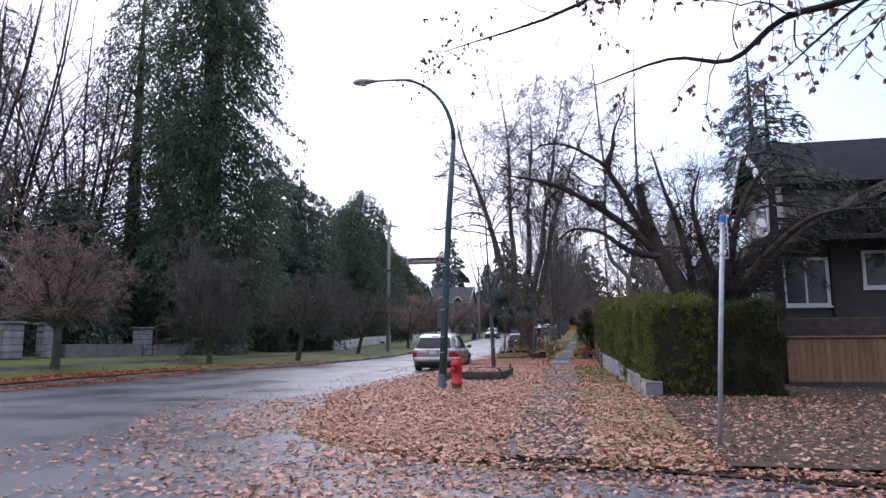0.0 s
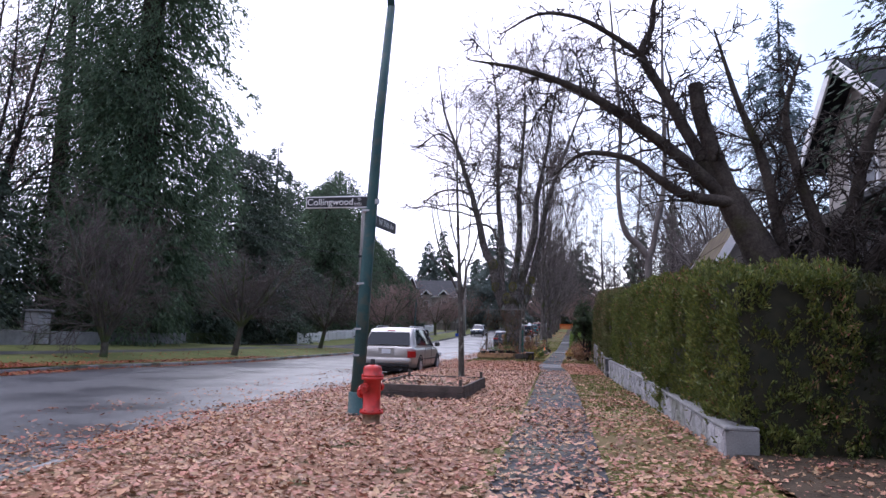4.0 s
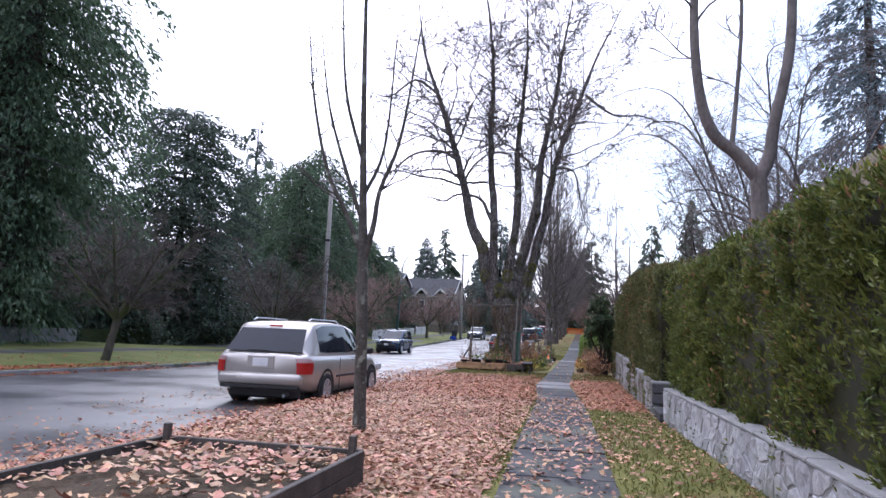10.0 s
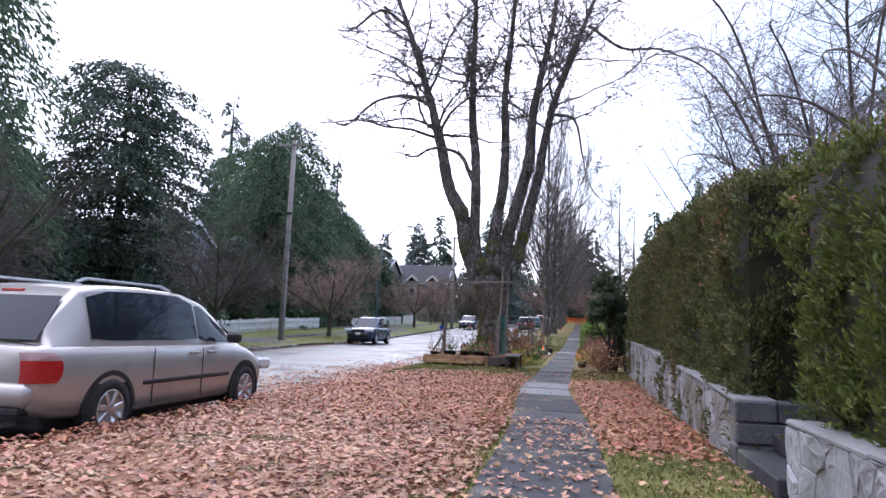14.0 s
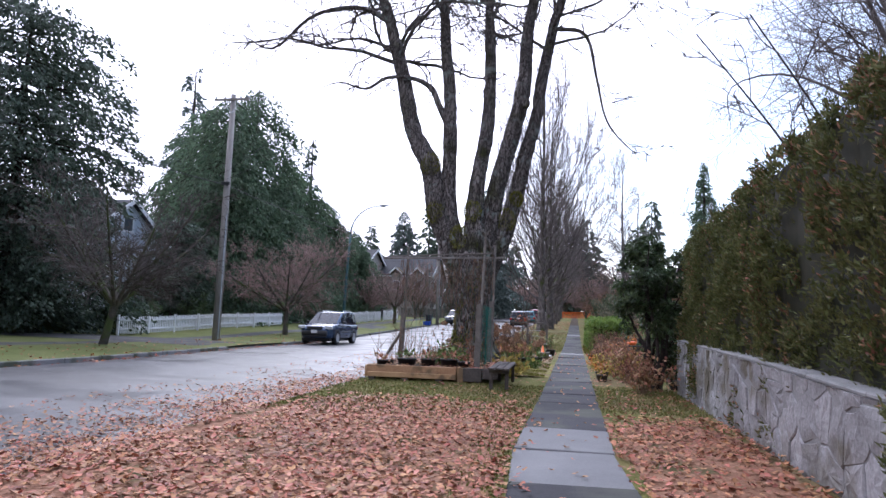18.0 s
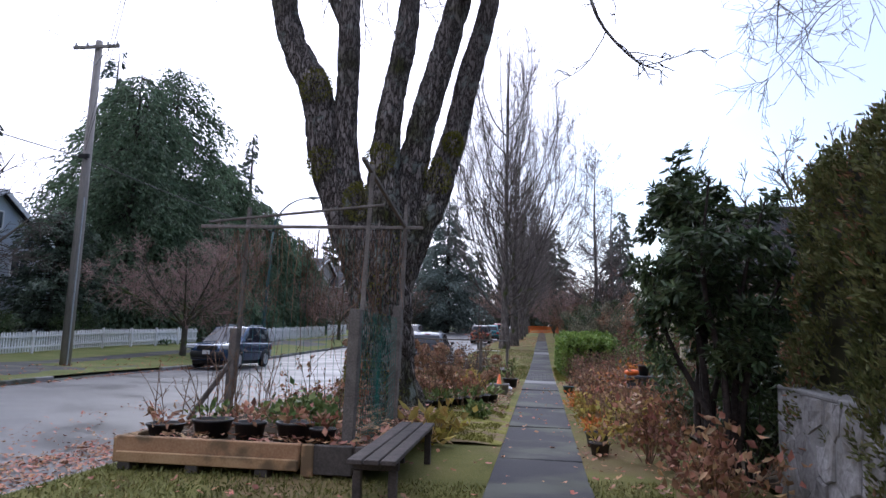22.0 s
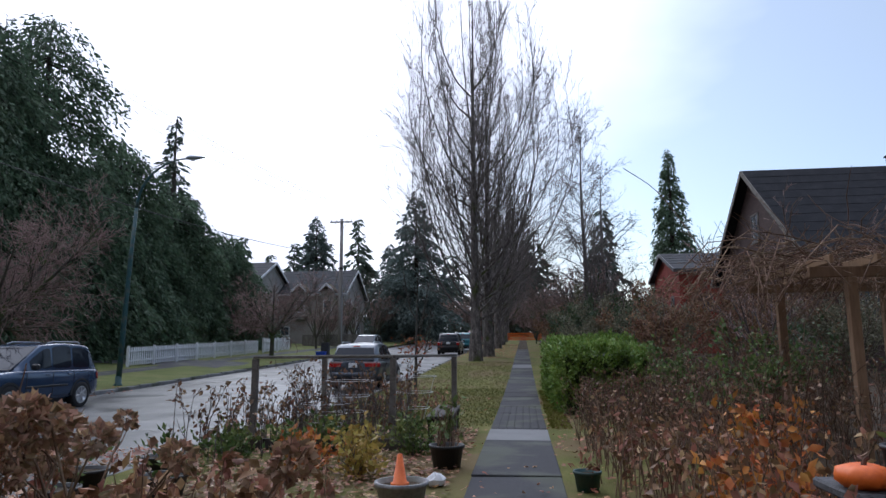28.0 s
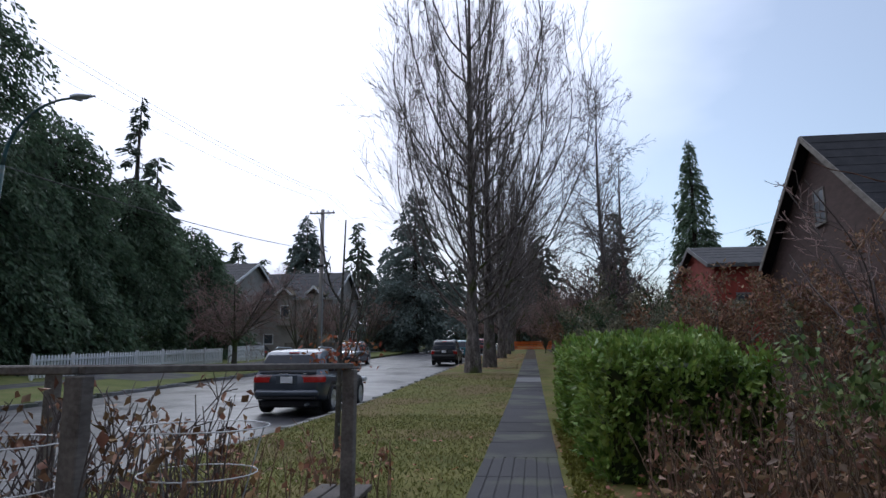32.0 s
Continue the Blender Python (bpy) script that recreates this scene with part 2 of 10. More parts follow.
    if bump:
        bp = n.new("ShaderNodeBump")
        bp.inputs["Strength"].default_value, bp.inputs["Distance"].default_value = bump, bump_dist
        l.new(mixv.outputs[0], bp.inputs["Height"])
        l.new(bp.outputs[0], bsdf.inputs["Normal"])
    return mat


def leafy(name, colors, rough=0.55, through=0.25, island=0.45, scale=1.5):
    """Thin leaves: colour varies from leaf to leaf, some light passes."""
    mat = material(name, colors, scale=scale, fine=12, rough=rough, bump=0, island=island, spec=0.3)
    n, l = mat.node_tree.nodes, mat.node_tree.links
    bsdf, out = n["Principled BSDF"], n["Material Output"]
    tr = n.new("ShaderNodeBsdfTranslucent")
    mix = n.new("ShaderNodeMixShader")
    mix.inputs[0].default_value = through
    l.new(bsdf.inputs["Base Color"].links[0].from_socket, tr.inputs["Color"])
    l.new(bsdf.outputs[0], mix.inputs[1])
    l.new(tr.outputs[0], mix.inputs[2])
    l.new(mix.outputs[0], out.inputs["Surface"])
    return mat


def glass(name, tint=(0.02, 0.025, 0.03), rough=0.03, spec=0.5):
    mat = material(name, [tint, tuple(1.3 * c for c in tint)], scale=2, fine=8, rough=rough, bump=0, spec=spec)
    return mat


M_ASPHALT = material("asphalt", [(0.045, 0.046, 0.052), (0.075, 0.076, 0.083), (0.1, 0.1, 0.105)], scale=0.5, fine=90, rough=0.3, rough_to=0.55, bump=0.25, bump_dist=0.006, stain=(0.04, 0.04, 0.045), stain_scale=0.25, stain_at=(0.5, 0.66))
M_CONCRETE = material("pavement_concrete", [(0.03, 0.03, 0.035), (0.048, 0.048, 0.054), (0.075, 0.074, 0.08)], scale=1.4, fine=70, rough=0.75, rough_to=0.95, bump=0.3, vary=0.18, spec=0.25, stain=(0.09, 0.095, 0.08), stain_scale=0.9)
M_CONCRETE_PALE = material("new_concrete", [(0.11, 0.112, 0.118), (0.15, 0.152, 0.158), (0.19, 0.19, 0.192)], scale=1.4, fine=70, rough=0.7, bump=0.25)
M_KERB = material("kerb_concrete", [(0.13, 0.13, 0.13), (0.22, 0.22, 0.215), (0.28, 0.275, 0.27)], scale=2, fine=50, rough=0.85, bump=0.4, vary=0.1, stain=(0.08, 0.09, 0.06), stain_scale=1.2)
M_GRASS = material("winter_lawn", [(0.07, 0.078, 0.022), (0.13, 0.132, 0.038), (0.21, 0.185, 0.07)], scale=1.1, fine=60, rough=0.95, bump=0.8, bump_dist=0.03, spec=0.15, stain=(0.16, 0.12, 0.06), stain_scale=0.35)
M_FAR_GRASS = material("far_lawn", [(0.08, 0.1, 0.03), (0.12, 0.14, 0.045), (0.19, 0.17, 0.08)], scale=0.8, fine=30, rough=0.95, bump=0.5, bump_dist=0.03, spec=0.15)
M_SOIL = material("garden_soil", [(0.03, 0.022, 0.016), (0.06, 0.045, 0.03), (0.1, 0.07, 0.045)], scale=3, fine=40, rough=0.95, bump=1.0, bump_dist=0.04, spec=0.2)
M_STONE = material("pale_granite", [(0.2, 0.2, 0.215), (0.32, 0.32, 0.335), (0.42, 0.42, 0.43)], scale=2.2, fine=30, rough=0.85, bump=0.6, bump_dist=0.02, vary=0.14, stain=(0.17, 0.18, 0.15), stain_scale=0.8)
M_STONE_AGED = material("weathered_granite", [(0.16, 0.157, 0.16), (0.27, 0.266, 0.27), (0.37, 0.366, 0.37)], scale=2.2, fine=24, rough=0.9, bump=0.7, bump_dist=0.025, vary=0.22, stain=(0.13, 0.115, 0.085), stain_scale=1.3, stain_at=(0.48, 0.62))
M_MORTAR = material("mortar", [(0.15, 0.15, 0.15), (0.22, 0.22, 0.22), (0.28, 0.28, 0.275)], scale=3, fine=60, rough=0.95, bump=0.4)
M_DARK_STONE = material("dark_stone", [(0.035, 0.037, 0.042), (0.08, 0.082, 0.09), (0.13, 0.13, 0.14)], scale=3, fine=30, rough=0.8, bump=0.8, bump_dist=0.03, vary=0.2)
M_BARK = material("grey_bark", [(0.035, 0.03, 0.027), (0.12, 0.105, 0.098), (0.27, 0.24, 0.22)], scale=5, fine=22, rough=0.95, bump=1.0, bump_dist=0.05, stretch=(1, 1, 0.35), spec=0.2, stain=(0.07, 0.085, 0.03), stain_scale=1.1, stain_at=(0.56, 0.68))
M_BARK_MAPLE = material("fissured_maple_bark", [(0.14, 0.125, 0.116), (0.26, 0.232, 0.22), (0.4, 0.365, 0.35)], scale=4, fine=30, rough=0.95, bump=0, stretch=(1, 1, 0.4), spec=0.2, stain=(0.08, 0.09, 0.035), stain_scale=1.0, stain_at=(0.56, 0.7))
n_, l_ = M_BARK_MAPLE.node_tree.nodes, M_BARK_MAPLE.node_tree.links
geo_, map_, warp_, mixw_ = n_.new("ShaderNodeNewGeometry"), n_.new("ShaderNodeMapping"), n_.new("ShaderNodeTexNoise"), n_.new("ShaderNodeMix")
map_.inputs["Scale"].default_value = (1, 1, 0.24)
warp_.inputs["Scale"].default_value, warp_.inputs["Detail"].default_value = 7, 5
mixw_.data_type = "RGBA"
mixw_.blend_type = "LINEAR_LIGHT"
mixw_.inputs["Factor"].default_value = 0.3
l_.new(geo_.outputs["Position"], map_.inputs["Vector"])
l_.new(map_.outputs[0], warp_.inputs["Vector"])
l_.new(map_.outputs[0], mixw_.inputs[6])
l_.new(warp_.outputs["Color"], mixw_.inputs[7])
vor_, crack_, bark_mix, bump_ = n_.new("ShaderNodeTexVoronoi"), n_.new("ShaderNodeMapRange"), n_.new("ShaderNodeMix"), n_.new("ShaderNodeBump")
vor_.feature = "DISTANCE_TO_EDGE"
vor_.inputs["Scale"].default_value = 9
l_.new(mixw_.outputs[2], vor_.inputs["Vector"])
crack_.inputs["From Min"].default_value, crack_.inputs["From Max"].default_value = 0.0, 0.2
l_.new(vor_.outputs["Distance"], crack_.inputs["Value"])
bark_mix.data_type = "RGBA"
bark_bsdf = n_["Principled BSDF"]
l_.new(crack_.outputs[0], bark_mix.inputs["Factor"])
bark_mix.inputs[6].default_value = (0.045, 0.04, 0.037, 1)
l_.new(bark_bsdf.inputs["Base Color"].links[0].from_socket, bark_mix.inputs[7])
lichen_, patch_, lichen_mix = n_.new("ShaderNodeTexNoise"), n_.new("ShaderNodeMapRange"), n_.new("ShaderNodeMix")
lichen_.inputs["Scale"].default_value, lichen_.inputs["Detail"].default_value, lichen_.inputs["Roughness"].default_value = 2.2, 8, 0.7
l_.new(geo_.outputs["Position"], lichen_.inputs["Vector"])
patch_.inputs["From Min"].default_value, patch_.inputs["From Max"].default_value = 0.56, 0.64
patch_.inputs["To Max"].default_value = 0.7
l_.new(lichen_.outputs["Fac"], patch_.inputs["Value"])
lichen_mix.data_type = "RGBA"
lichen_mix.inputs[7].default_value = (0.34, 0.39, 0.36, 1)
l_.new(patch_.outputs[0], lichen_mix.inputs["Factor"])
l_.new(bark_mix.outputs[2], lichen_mix.inputs[6])
l_.new(lichen_mix.outputs[2], bark_bsdf.inputs["Base Color"])
bump_.inputs["Strength"].default_value, bump_.inputs["Distance"].default_value = 0.9, 0.035
l_.new(crack_.outputs[0], bump_.inputs["Height"])
l_.new(bump_.outputs[0], bark_bsdf.inputs["Normal"])
M_BARK_GREY = material("smooth_grey_bark", [(0.1, 0.088, 0.085), (0.16, 0.142, 0.136), (0.22, 0.2, 0.19)], scale=5, fine=26, rough=0.9, bump=0.5, bump_dist=0.015, stretch=(1, 1, 0.5), spec=0.2)
M_BARK_DARK = material("dark_bark", [(0.02, 0.017, 0.016), (0.045, 0.037, 0.034), (0.08, 0.065, 0.06)], scale=4, fine=26, rough=0.95, bump=0.8, bump_dist=0.03, spec=0.2)
M_TWIG = material("bare_twigs", [(0.08, 0.066, 0.062), (0.125, 0.105, 0.098), (0.175, 0.15, 0.14)], scale=2, fine=20, rough=0.95, bump=0, spec=0.2)
M_TWIG_RED = material("reddish_twigs", [(0.18, 0.122, 0.11), (0.29, 0.2, 0.18), (0.38, 0.275, 0.245)], scale=2, fine=20, rough=0.95, bump=0, spec=0.2)
M_TWIG_BROWN = material("brown_stalks", [(0.09, 0.055, 0.038), (0.2, 0.13, 0.09), (0.36, 0.25, 0.175)], scale=3, fine=20, rough=0.95, bump=0, spec=0.2, island=0.3)
M_TWIG_DARK = material("dark_dead_stalks", [(0.045, 0.03, 0.022), (0.125, 0.083, 0.058), (0.29, 0.2, 0.14)], scale=3, fine=20, rough=0.95, bump=0, spec=0.2, island=0.4)
M_CEDAR = leafy("cedar_foliage", [(0.05, 0.085, 0.05), (0.095, 0.145, 0.085), (0.15, 0.2, 0.125)], through=0.4)
M_FIR = leafy("fir_foliage", [(0.04, 0.065, 0.045), (0.075, 0.105, 0.075), (0.12, 0.15, 0.105)])
# Fir foliage made paler and bluer: distance haze is mixed into the colour.
M_FIR_HAZE = leafy("haze_tinted_fir_foliage", [(0.08, 0.11, 0.095), (0.12, 0.155, 0.14), (0.17, 0.205, 0.19)])
M_SPRUCE = leafy("blue_spruce_foliage", [(0.09, 0.125, 0.14), (0.15, 0.2, 0.22), (0.22, 0.28, 0.31)])
M_HEDGE_TIP = leafy("hedge_tips", [(0.1, 0.13, 0.02), (0.17, 0.19, 0.035), (0.25, 0.25, 0.06)], through=0.35)
M_LAUREL_TIP = leafy("laurel_tips", [(0.18, 0.27, 0.07), (0.27, 0.37, 0.11), (0.36, 0.45, 0.17)], rough=0.3, island=0.3)
M_BARK_OLD = material("mossy_dark_bark", [(0.025, 0.022, 0.02), (0.06, 0.05, 0.044), (0.1, 0.085, 0.075)], scale=4, fine=26, rough=0.95, bump=0.8, bump_dist=0.03, spec=0.2, stain=(0.055, 0.055, 0.022), stain_scale=1.4, stain_at=(0.58, 0.76))
M_BARK_CHERRY = material("cherry_bark", [(0.05, 0.045, 0.04), (0.09, 0.08, 0.068), (0.14, 0.125, 0.1)], scale=4, fine=26, rough=0.9, bump=0.6, bump_dist=0.02, spec=0.2, stain=(0.08, 0.1, 0.04), stain_scale=1.5, stain_at=(0.5, 0.62))
M_TWIG_PALE = material("pale_grey_twigs", [(0.14, 0.12, 0.115), (0.2, 0.172, 0.165), (0.27, 0.235, 0.225)], scale=2, fine=20, rough=0.95, bump=0, spec=0.2)
M_HEDGE = leafy("clipped_cedar_hedge", [(0.05, 0.075, 0.018), (0.115, 0.14, 0.036), (0.2, 0.205, 0.06)], island=0.4, scale=4.5)
M_HEDGE_OLIVE = leafy("dull_cedar_hedge", [(0.055, 0.072, 0.022), (0.115, 0.128, 0.044), (0.195, 0.188, 0.076)], island=0.4, scale=4.5)
M_HEDGE_TIP_DULL = leafy("dull_hedge_tips", [(0.1, 0.105, 0.04), (0.16, 0.15, 0.065), (0.22, 0.19, 0.1)], through=0.3)
# Near-black core colour: the shade in the gaps between sprays is painted in.
M_HEDGE_DEEP_SHADE = leafy("hedge_inner_shade", [(0.012, 0.014, 0.007), (0.022, 0.022, 0.011), (0.035, 0.03, 0.016)], island=0.2, through=0.0)
# Darkened copy of the hedge foliage, with shade put into its colour.
M_HEDGE_SHADE = leafy("cedar_hedge_shade_colour", [(0.02, 0.035, 0.012), (0.045, 0.06, 0.02), (0.09, 0.08, 0.03)], island=0.5)
M_LAUREL = leafy("bright_laurel_leaves", [(0.085, 0.15, 0.03), (0.18, 0.27, 0.055), (0.3, 0.39, 0.1)], rough=0.35, island=0.35)
M_RHODO = leafy("rhododendron_leaves", [(0.035, 0.055, 0.03), (0.065, 0.1, 0.045), (0.12, 0.15, 0.07)], rough=0.35, island=0.5)
M_LEAF = leafy("fallen_maple_leaves", [(0.24, 0.115, 0.066), (0.38, 0.2, 0.122), (0.48, 0.29, 0.19)], through=0.1, island=0.5, scale=0.6)
M_LEAF_FRESH = leafy("rust_fallen_leaves", [(0.21, 0.08, 0.042), (0.35, 0.15, 0.08), (0.43, 0.22, 0.13)], through=0.1, island=0.5, scale=0.6)
M_LEAF_ORANGE = leafy("orange_leaves", [(0.3, 0.1, 0.03), (0.5, 0.19, 0.05), (0.6, 0.3, 0.09)], through=0.2, island=0.4)
M_LEAF_RUSSET = leafy("russet_leaves", [(0.2, 0.06, 0.03), (0.33, 0.11, 0.05), (0.42, 0.19, 0.09)], through=0.2, island=0.4)
M_LEAF_YELLOW = leafy("yellow_leaves", [(0.26, 0.2, 0.05), (0.42, 0.31, 0.08), (0.36, 0.34, 0.1)], through=0.25, island=0.4)
M_LEAF_BROWN = leafy("dry_brown_leaves", [(0.15, 0.07, 0.04), (0.31, 0.165, 0.095), (0.46, 0.29, 0.18)], through=0.2, island=0.6)
M_BLADE = leafy("winter_grass_blades", [(0.085, 0.1, 0.027), (0.165, 0.168, 0.05), (0.26, 0.225, 0.095)], through=0.2, island=0.4, scale=1.2)
M_MOPHEAD = leafy("faded_mop_heads", [(0.22, 0.125, 0.075), (0.42, 0.27, 0.17), (0.56, 0.4, 0.28)], through=0.2, island=0.5)
M_LEAF_DARK = leafy("withered_dark_leaves", [(0.1, 0.055, 0.033), (0.21, 0.12, 0.07), (0.34, 0.21, 0.125)], through=0.2, island=0.5)
M_LEAF_DULL = leafy("dull_grey_green_leaves", [(0.1, 0.105, 0.065), (0.17, 0.165, 0.105), (0.25, 0.225, 0.16)], island=0.4)
M_LEAF_GREEN = leafy("green_garden_leaves", [(0.06, 0.1, 0.03), (0.12, 0.175, 0.055), (0.26, 0.27, 0.1)], island=0.5)
M_MOSS = material("moss", [(0.1, 0.105, 0.022), (0.2, 0.2, 0.05), (0.31, 0.29, 0.1)], scale=6, fine=60, rough=0.98, bump=1.0, bump_dist=0.03, spec=0.1)
M_RED = material("hydrant_red_paint", [(0.42, 0.018, 0.014), (0.52, 0.025, 0.02), (0.58, 0.035, 0.028)], scale=5, fine=50, rough=0.4, bump=0.15, bump_dist=0.003, stain=(0.3, 0.02, 0.015), stain_scale=6)
M_POLE_GREEN = material("dark_teal_paint", [(0.014, 0.055, 0.06), (0.022, 0.08, 0.085), (0.035, 0.1, 0.1)], scale=3, fine=40, rough=0.5, bump=0.1, stain=(0.06, 0.09, 0.08), stain_scale=5)
M_STEEL = material("galvanised_steel", [(0.3, 0.33, 0.36), (0.42, 0.45, 0.48), (0.5, 0.52, 0.55)], scale=8, fine=60, rough=0.5, bump=0.05, metal=0.4)
M_POLE_WOOD = material("weathered_pole_wood", [(0.2, 0.185, 0.175), (0.31, 0.29, 0.275), (0.4, 0.375, 0.35)], scale=4, fine=40, rough=0.95, bump=0.6, bump_dist=0.01, stretch=(1, 1, 0.08))
M_TIMBER = material("grey_weathered_timber", [(0.09, 0.08, 0.07), (0.17, 0.155, 0.14), (0.26, 0.24, 0.215)], scale=5, fine=50, rough=0.9, bump=0.6, bump_dist=0.006, vary=0.2, stretch=(1, 0.25, 1))
M_TIMBER_DARK = material("dark_wet_timber", [(0.035, 0.03, 0.027), (0.07, 0.06, 0.054), (0.12, 0.1, 0.09)], scale=5, fine=50, rough=0.85, bump=0.6, bump_dist=0.006, vary=0.2)
M_TIMBER_NEW = material("tan_cedar_boards", [(0.26, 0.15, 0.07), (0.38, 0.23, 0.12), (0.47, 0.31, 0.17)], scale=4, fine=40, rough=0.85, bump=0.5, bump_dist=0.005, vary=0.15, stain=(0.16, 0.11, 0.06), stain_scale=3)
M_TIMBER_PALE = material("pale_arbour_timber", [(0.46, 0.39, 0.29), (0.6, 0.53, 0.41), (0.7, 0.63, 0.51)], scale=4, fine=40, rough=0.85, bump=0.4, bump_dist=0.005, vary=0.1)
M_FENCE_WOOD = material("stained_fence_boards", [(0.17, 0.1, 0.055), (0.25, 0.155, 0.085), (0.32, 0.2, 0.12)], scale=3, fine=40, rough=0.85, bump=0.4, vary=0.12, stretch=(1, 1, 0.15))
M_WHITE = material("white_paint", [(0.66, 0.67, 0.69), (0.75, 0.76, 0.78), (0.8, 0.81, 0.82)], scale=3, fine=30, rough=0.6, bump=0.1, vary=0.05)
M_BLACK = material("black_plastic", [(0.012, 0.012, 0.013), (0.02, 0.02, 0.022), (0.03, 0.03, 0.032)], scale=6, fine=60, rough=0.5, bump=0.05)
M_RUBBER = material("tyre_rubber", [(0.012, 0.012, 0.013), (0.02, 0.02, 0.021), (0.032, 0.031, 0.03)], scale=8, fine=70, rough=0.85, bump=0.2)
M_GLASS = glass("car_glass", (0.012, 0.016, 0.024), spec=0.2)
M_WINDOW = glass("window_glass", (0.06, 0.07, 0.08), 0.05)
M_CHROME = material("bright_metal", [(0.5, 0.51, 0.52), (0.6, 0.61, 0.62), (0.68, 0.69, 0.7)], scale=6, fine=50, rough=0.3, bump=0.02, metal=0.9)
M_LAMP_RED = material("red_lamp_lens", [(0.3, 0.012, 0.012), (0.4, 0.02, 0.018), (0.48, 0.03, 0.025)], scale=9, fine=60, rough=0.15, bump=0.05)
M_LAMP_SMOKE = material("pale_red_lens", [(0.35, 0.2, 0.2), (0.45, 0.3, 0.3), (0.5, 0.36, 0.36)], scale=9, fine=60, rough=0.12, bump=0.05)
M_LAMP_CLEAR = material("clear_lamp_lens", [(0.5, 0.52, 0.55), (0.62, 0.64, 0.66), (0.7, 0.72, 0.74)], scale=9, fine=60, rough=0.12, bump=0.05)
M_CABLE = material("black_cable", [(0.015, 0.015, 0.016), (0.025, 0.025, 0.026), (0.03, 0.03, 0.03)], scale=2, fine=20, rough=0.7, bump=0)


def paint(name, c, metal=0.55, rough=0.3):
    return material(name, [tuple(0.86 * v for v in c), c, tuple(1.1 * v for v in c)], scale=1.2, fine=200, rough=rough, bump=0.0, metal=metal, coat=0.6, stain=tuple(0.75 * v for v in c), stain_scale=2.5, stain_at=(0.6, 0.85))

# ---- ground, road, kerbs, pavement ----
def strip(name, x0, x1, ys, drop, nx, mat, label, category, bumpy=0.0, level=None):
    """A sheet between two lines along the street."""
    co, idx = [], []
    for y in ys:
        a, b = x0(y), x1(y)
        for i in range(nx + 1):
            x = a + (b - a) * i / nx
            z = (level or land)(x, y) + drop
            if bumpy and 0 < i < nx:
                z += bumpy * (noise.noise(Vector((x * 0.6, y * 0.6, 3.1))) + 0.5 * noise.noise(Vector((x * 2.1, y * 2.1, 7.7))))
            co.append((x, y, z))
    w = nx + 1
    for j in range(len(ys) - 1):
        for i in range(nx):
            idx += [j * w + i, j * w + i + 1, (j + 1) * w + i + 1, (j + 1) * w + i]
    ob = fast_mesh(name, co, 4, idx, mat, smooth=True)
    return tagged(ob, label, category, kind="structure")


def steps(a, b, d):
    n = max(1, round((b - a) / d))
    return [a + (b - a) * i / n for i in range(n + 1)]


Y_NEAR = steps(7.8, 110, 0.5) + steps(112, 400, 6)
co, idx = [], []
gx = [-1500, -600, -200, -90, -60, -40, -23, -14, -4, 4, 20, 40, 90, 250, 600, 1500]
gy = [-1500, -500, -150, -60] + list(range(-40, 240, 10)) + [260, 320, 420, 700, 1500]
for y in gy:
    for x in gx:
        co.append((x, y, rough_line(y) - 0.45))
for j in range(len(gy) - 1):
    for i in range(len(gx) - 1):
        a = j * len(gx) + i
        idx += [a, a + 1, a + 1 + len(gx), a + len(gx)]
tagged(fast_mesh("ground", co, 4, idx, M_FAR_GRASS), "wide grassy ground reaching the horizon", "ground", kind="structure")

flat = lambda x, y: rough_line(y)
strip("road", kerb_far, lambda y: kerb_near(y) + 0.05, Y_NEAR, 0.0, 10, M_ASPHALT, "damp grey asphalt street with fallen leaves at its edge", "road", level=road_z)
strip("road_crossing", lambda y: -90.0, lambda y: 90.0, steps(-9, 7.8, 1.2), -0.06, 60, M_ASPHALT, "damp grey asphalt of the crossing street strewn with leaves", "road", level=flat)
strip("ground_behind", lambda y: -90.0, lambda y: 90.0, steps(-60, -9, 6), -0.02, 20, M_FAR_GRASS, "grass verge across the side street", "lawn", level=flat)
strip("lawn_corner", lambda y: (8.25 - y) / 0.24, lambda y: 60.0, steps(7.3, 7.82, 0.1), -0.012, 12, M_SOIL, "bare earth behind the buried corner kerb", "soil", level=flat)
edge_l = lambda y: path_mid(y) - 0.5
edge_r = lambda y: path_mid(y) + 0.5


def corner_land(x, y):
    """The boulevard dips to the roadway round the street corner, where no kerb stands."""
    f = float(np.interp(x - kerb_near(y), (0.1, 1.5), (0, 1)))
    g = float(np.interp(y, (12.5, 15), (0, 1)))
    return land(x, y) - 0.068 * (1 - f) * (1 - g)


strip("lawn_boulevard", lambda y: kerb_near(y) + (0.14 if y > 13 else 0.0), edge_l, Y_NEAR, 0.0, 24, M_GRASS, "tired boulevard lawn half hidden by fallen leaves", "lawn", bumpy=0.02, level=corner_land)
strip("lawn_verge", edge_r, lambda y: max(wall_x(y) + 0.1, 2.2), Y_NEAR, 0.0, 6, M_GRASS, "narrow grass verge along the pavement", "lawn", bumpy=0.02)
strip("lawn_garden", lambda y: max(wall_x(y) + 0.1, 2.2), lambda y: 60.0, Y_NEAR, 0.05, 20, M_SOIL, "dark garden soil behind the wall", "garden soil")
strip("lawn_far_boulevard", lambda y: -17.9, lambda y: kerb_far(y) - 0.14, Y_NEAR, 0.0, 8, M_FAR_GRASS, "green mown boulevard lawn across the street", "lawn", bumpy=0.015)
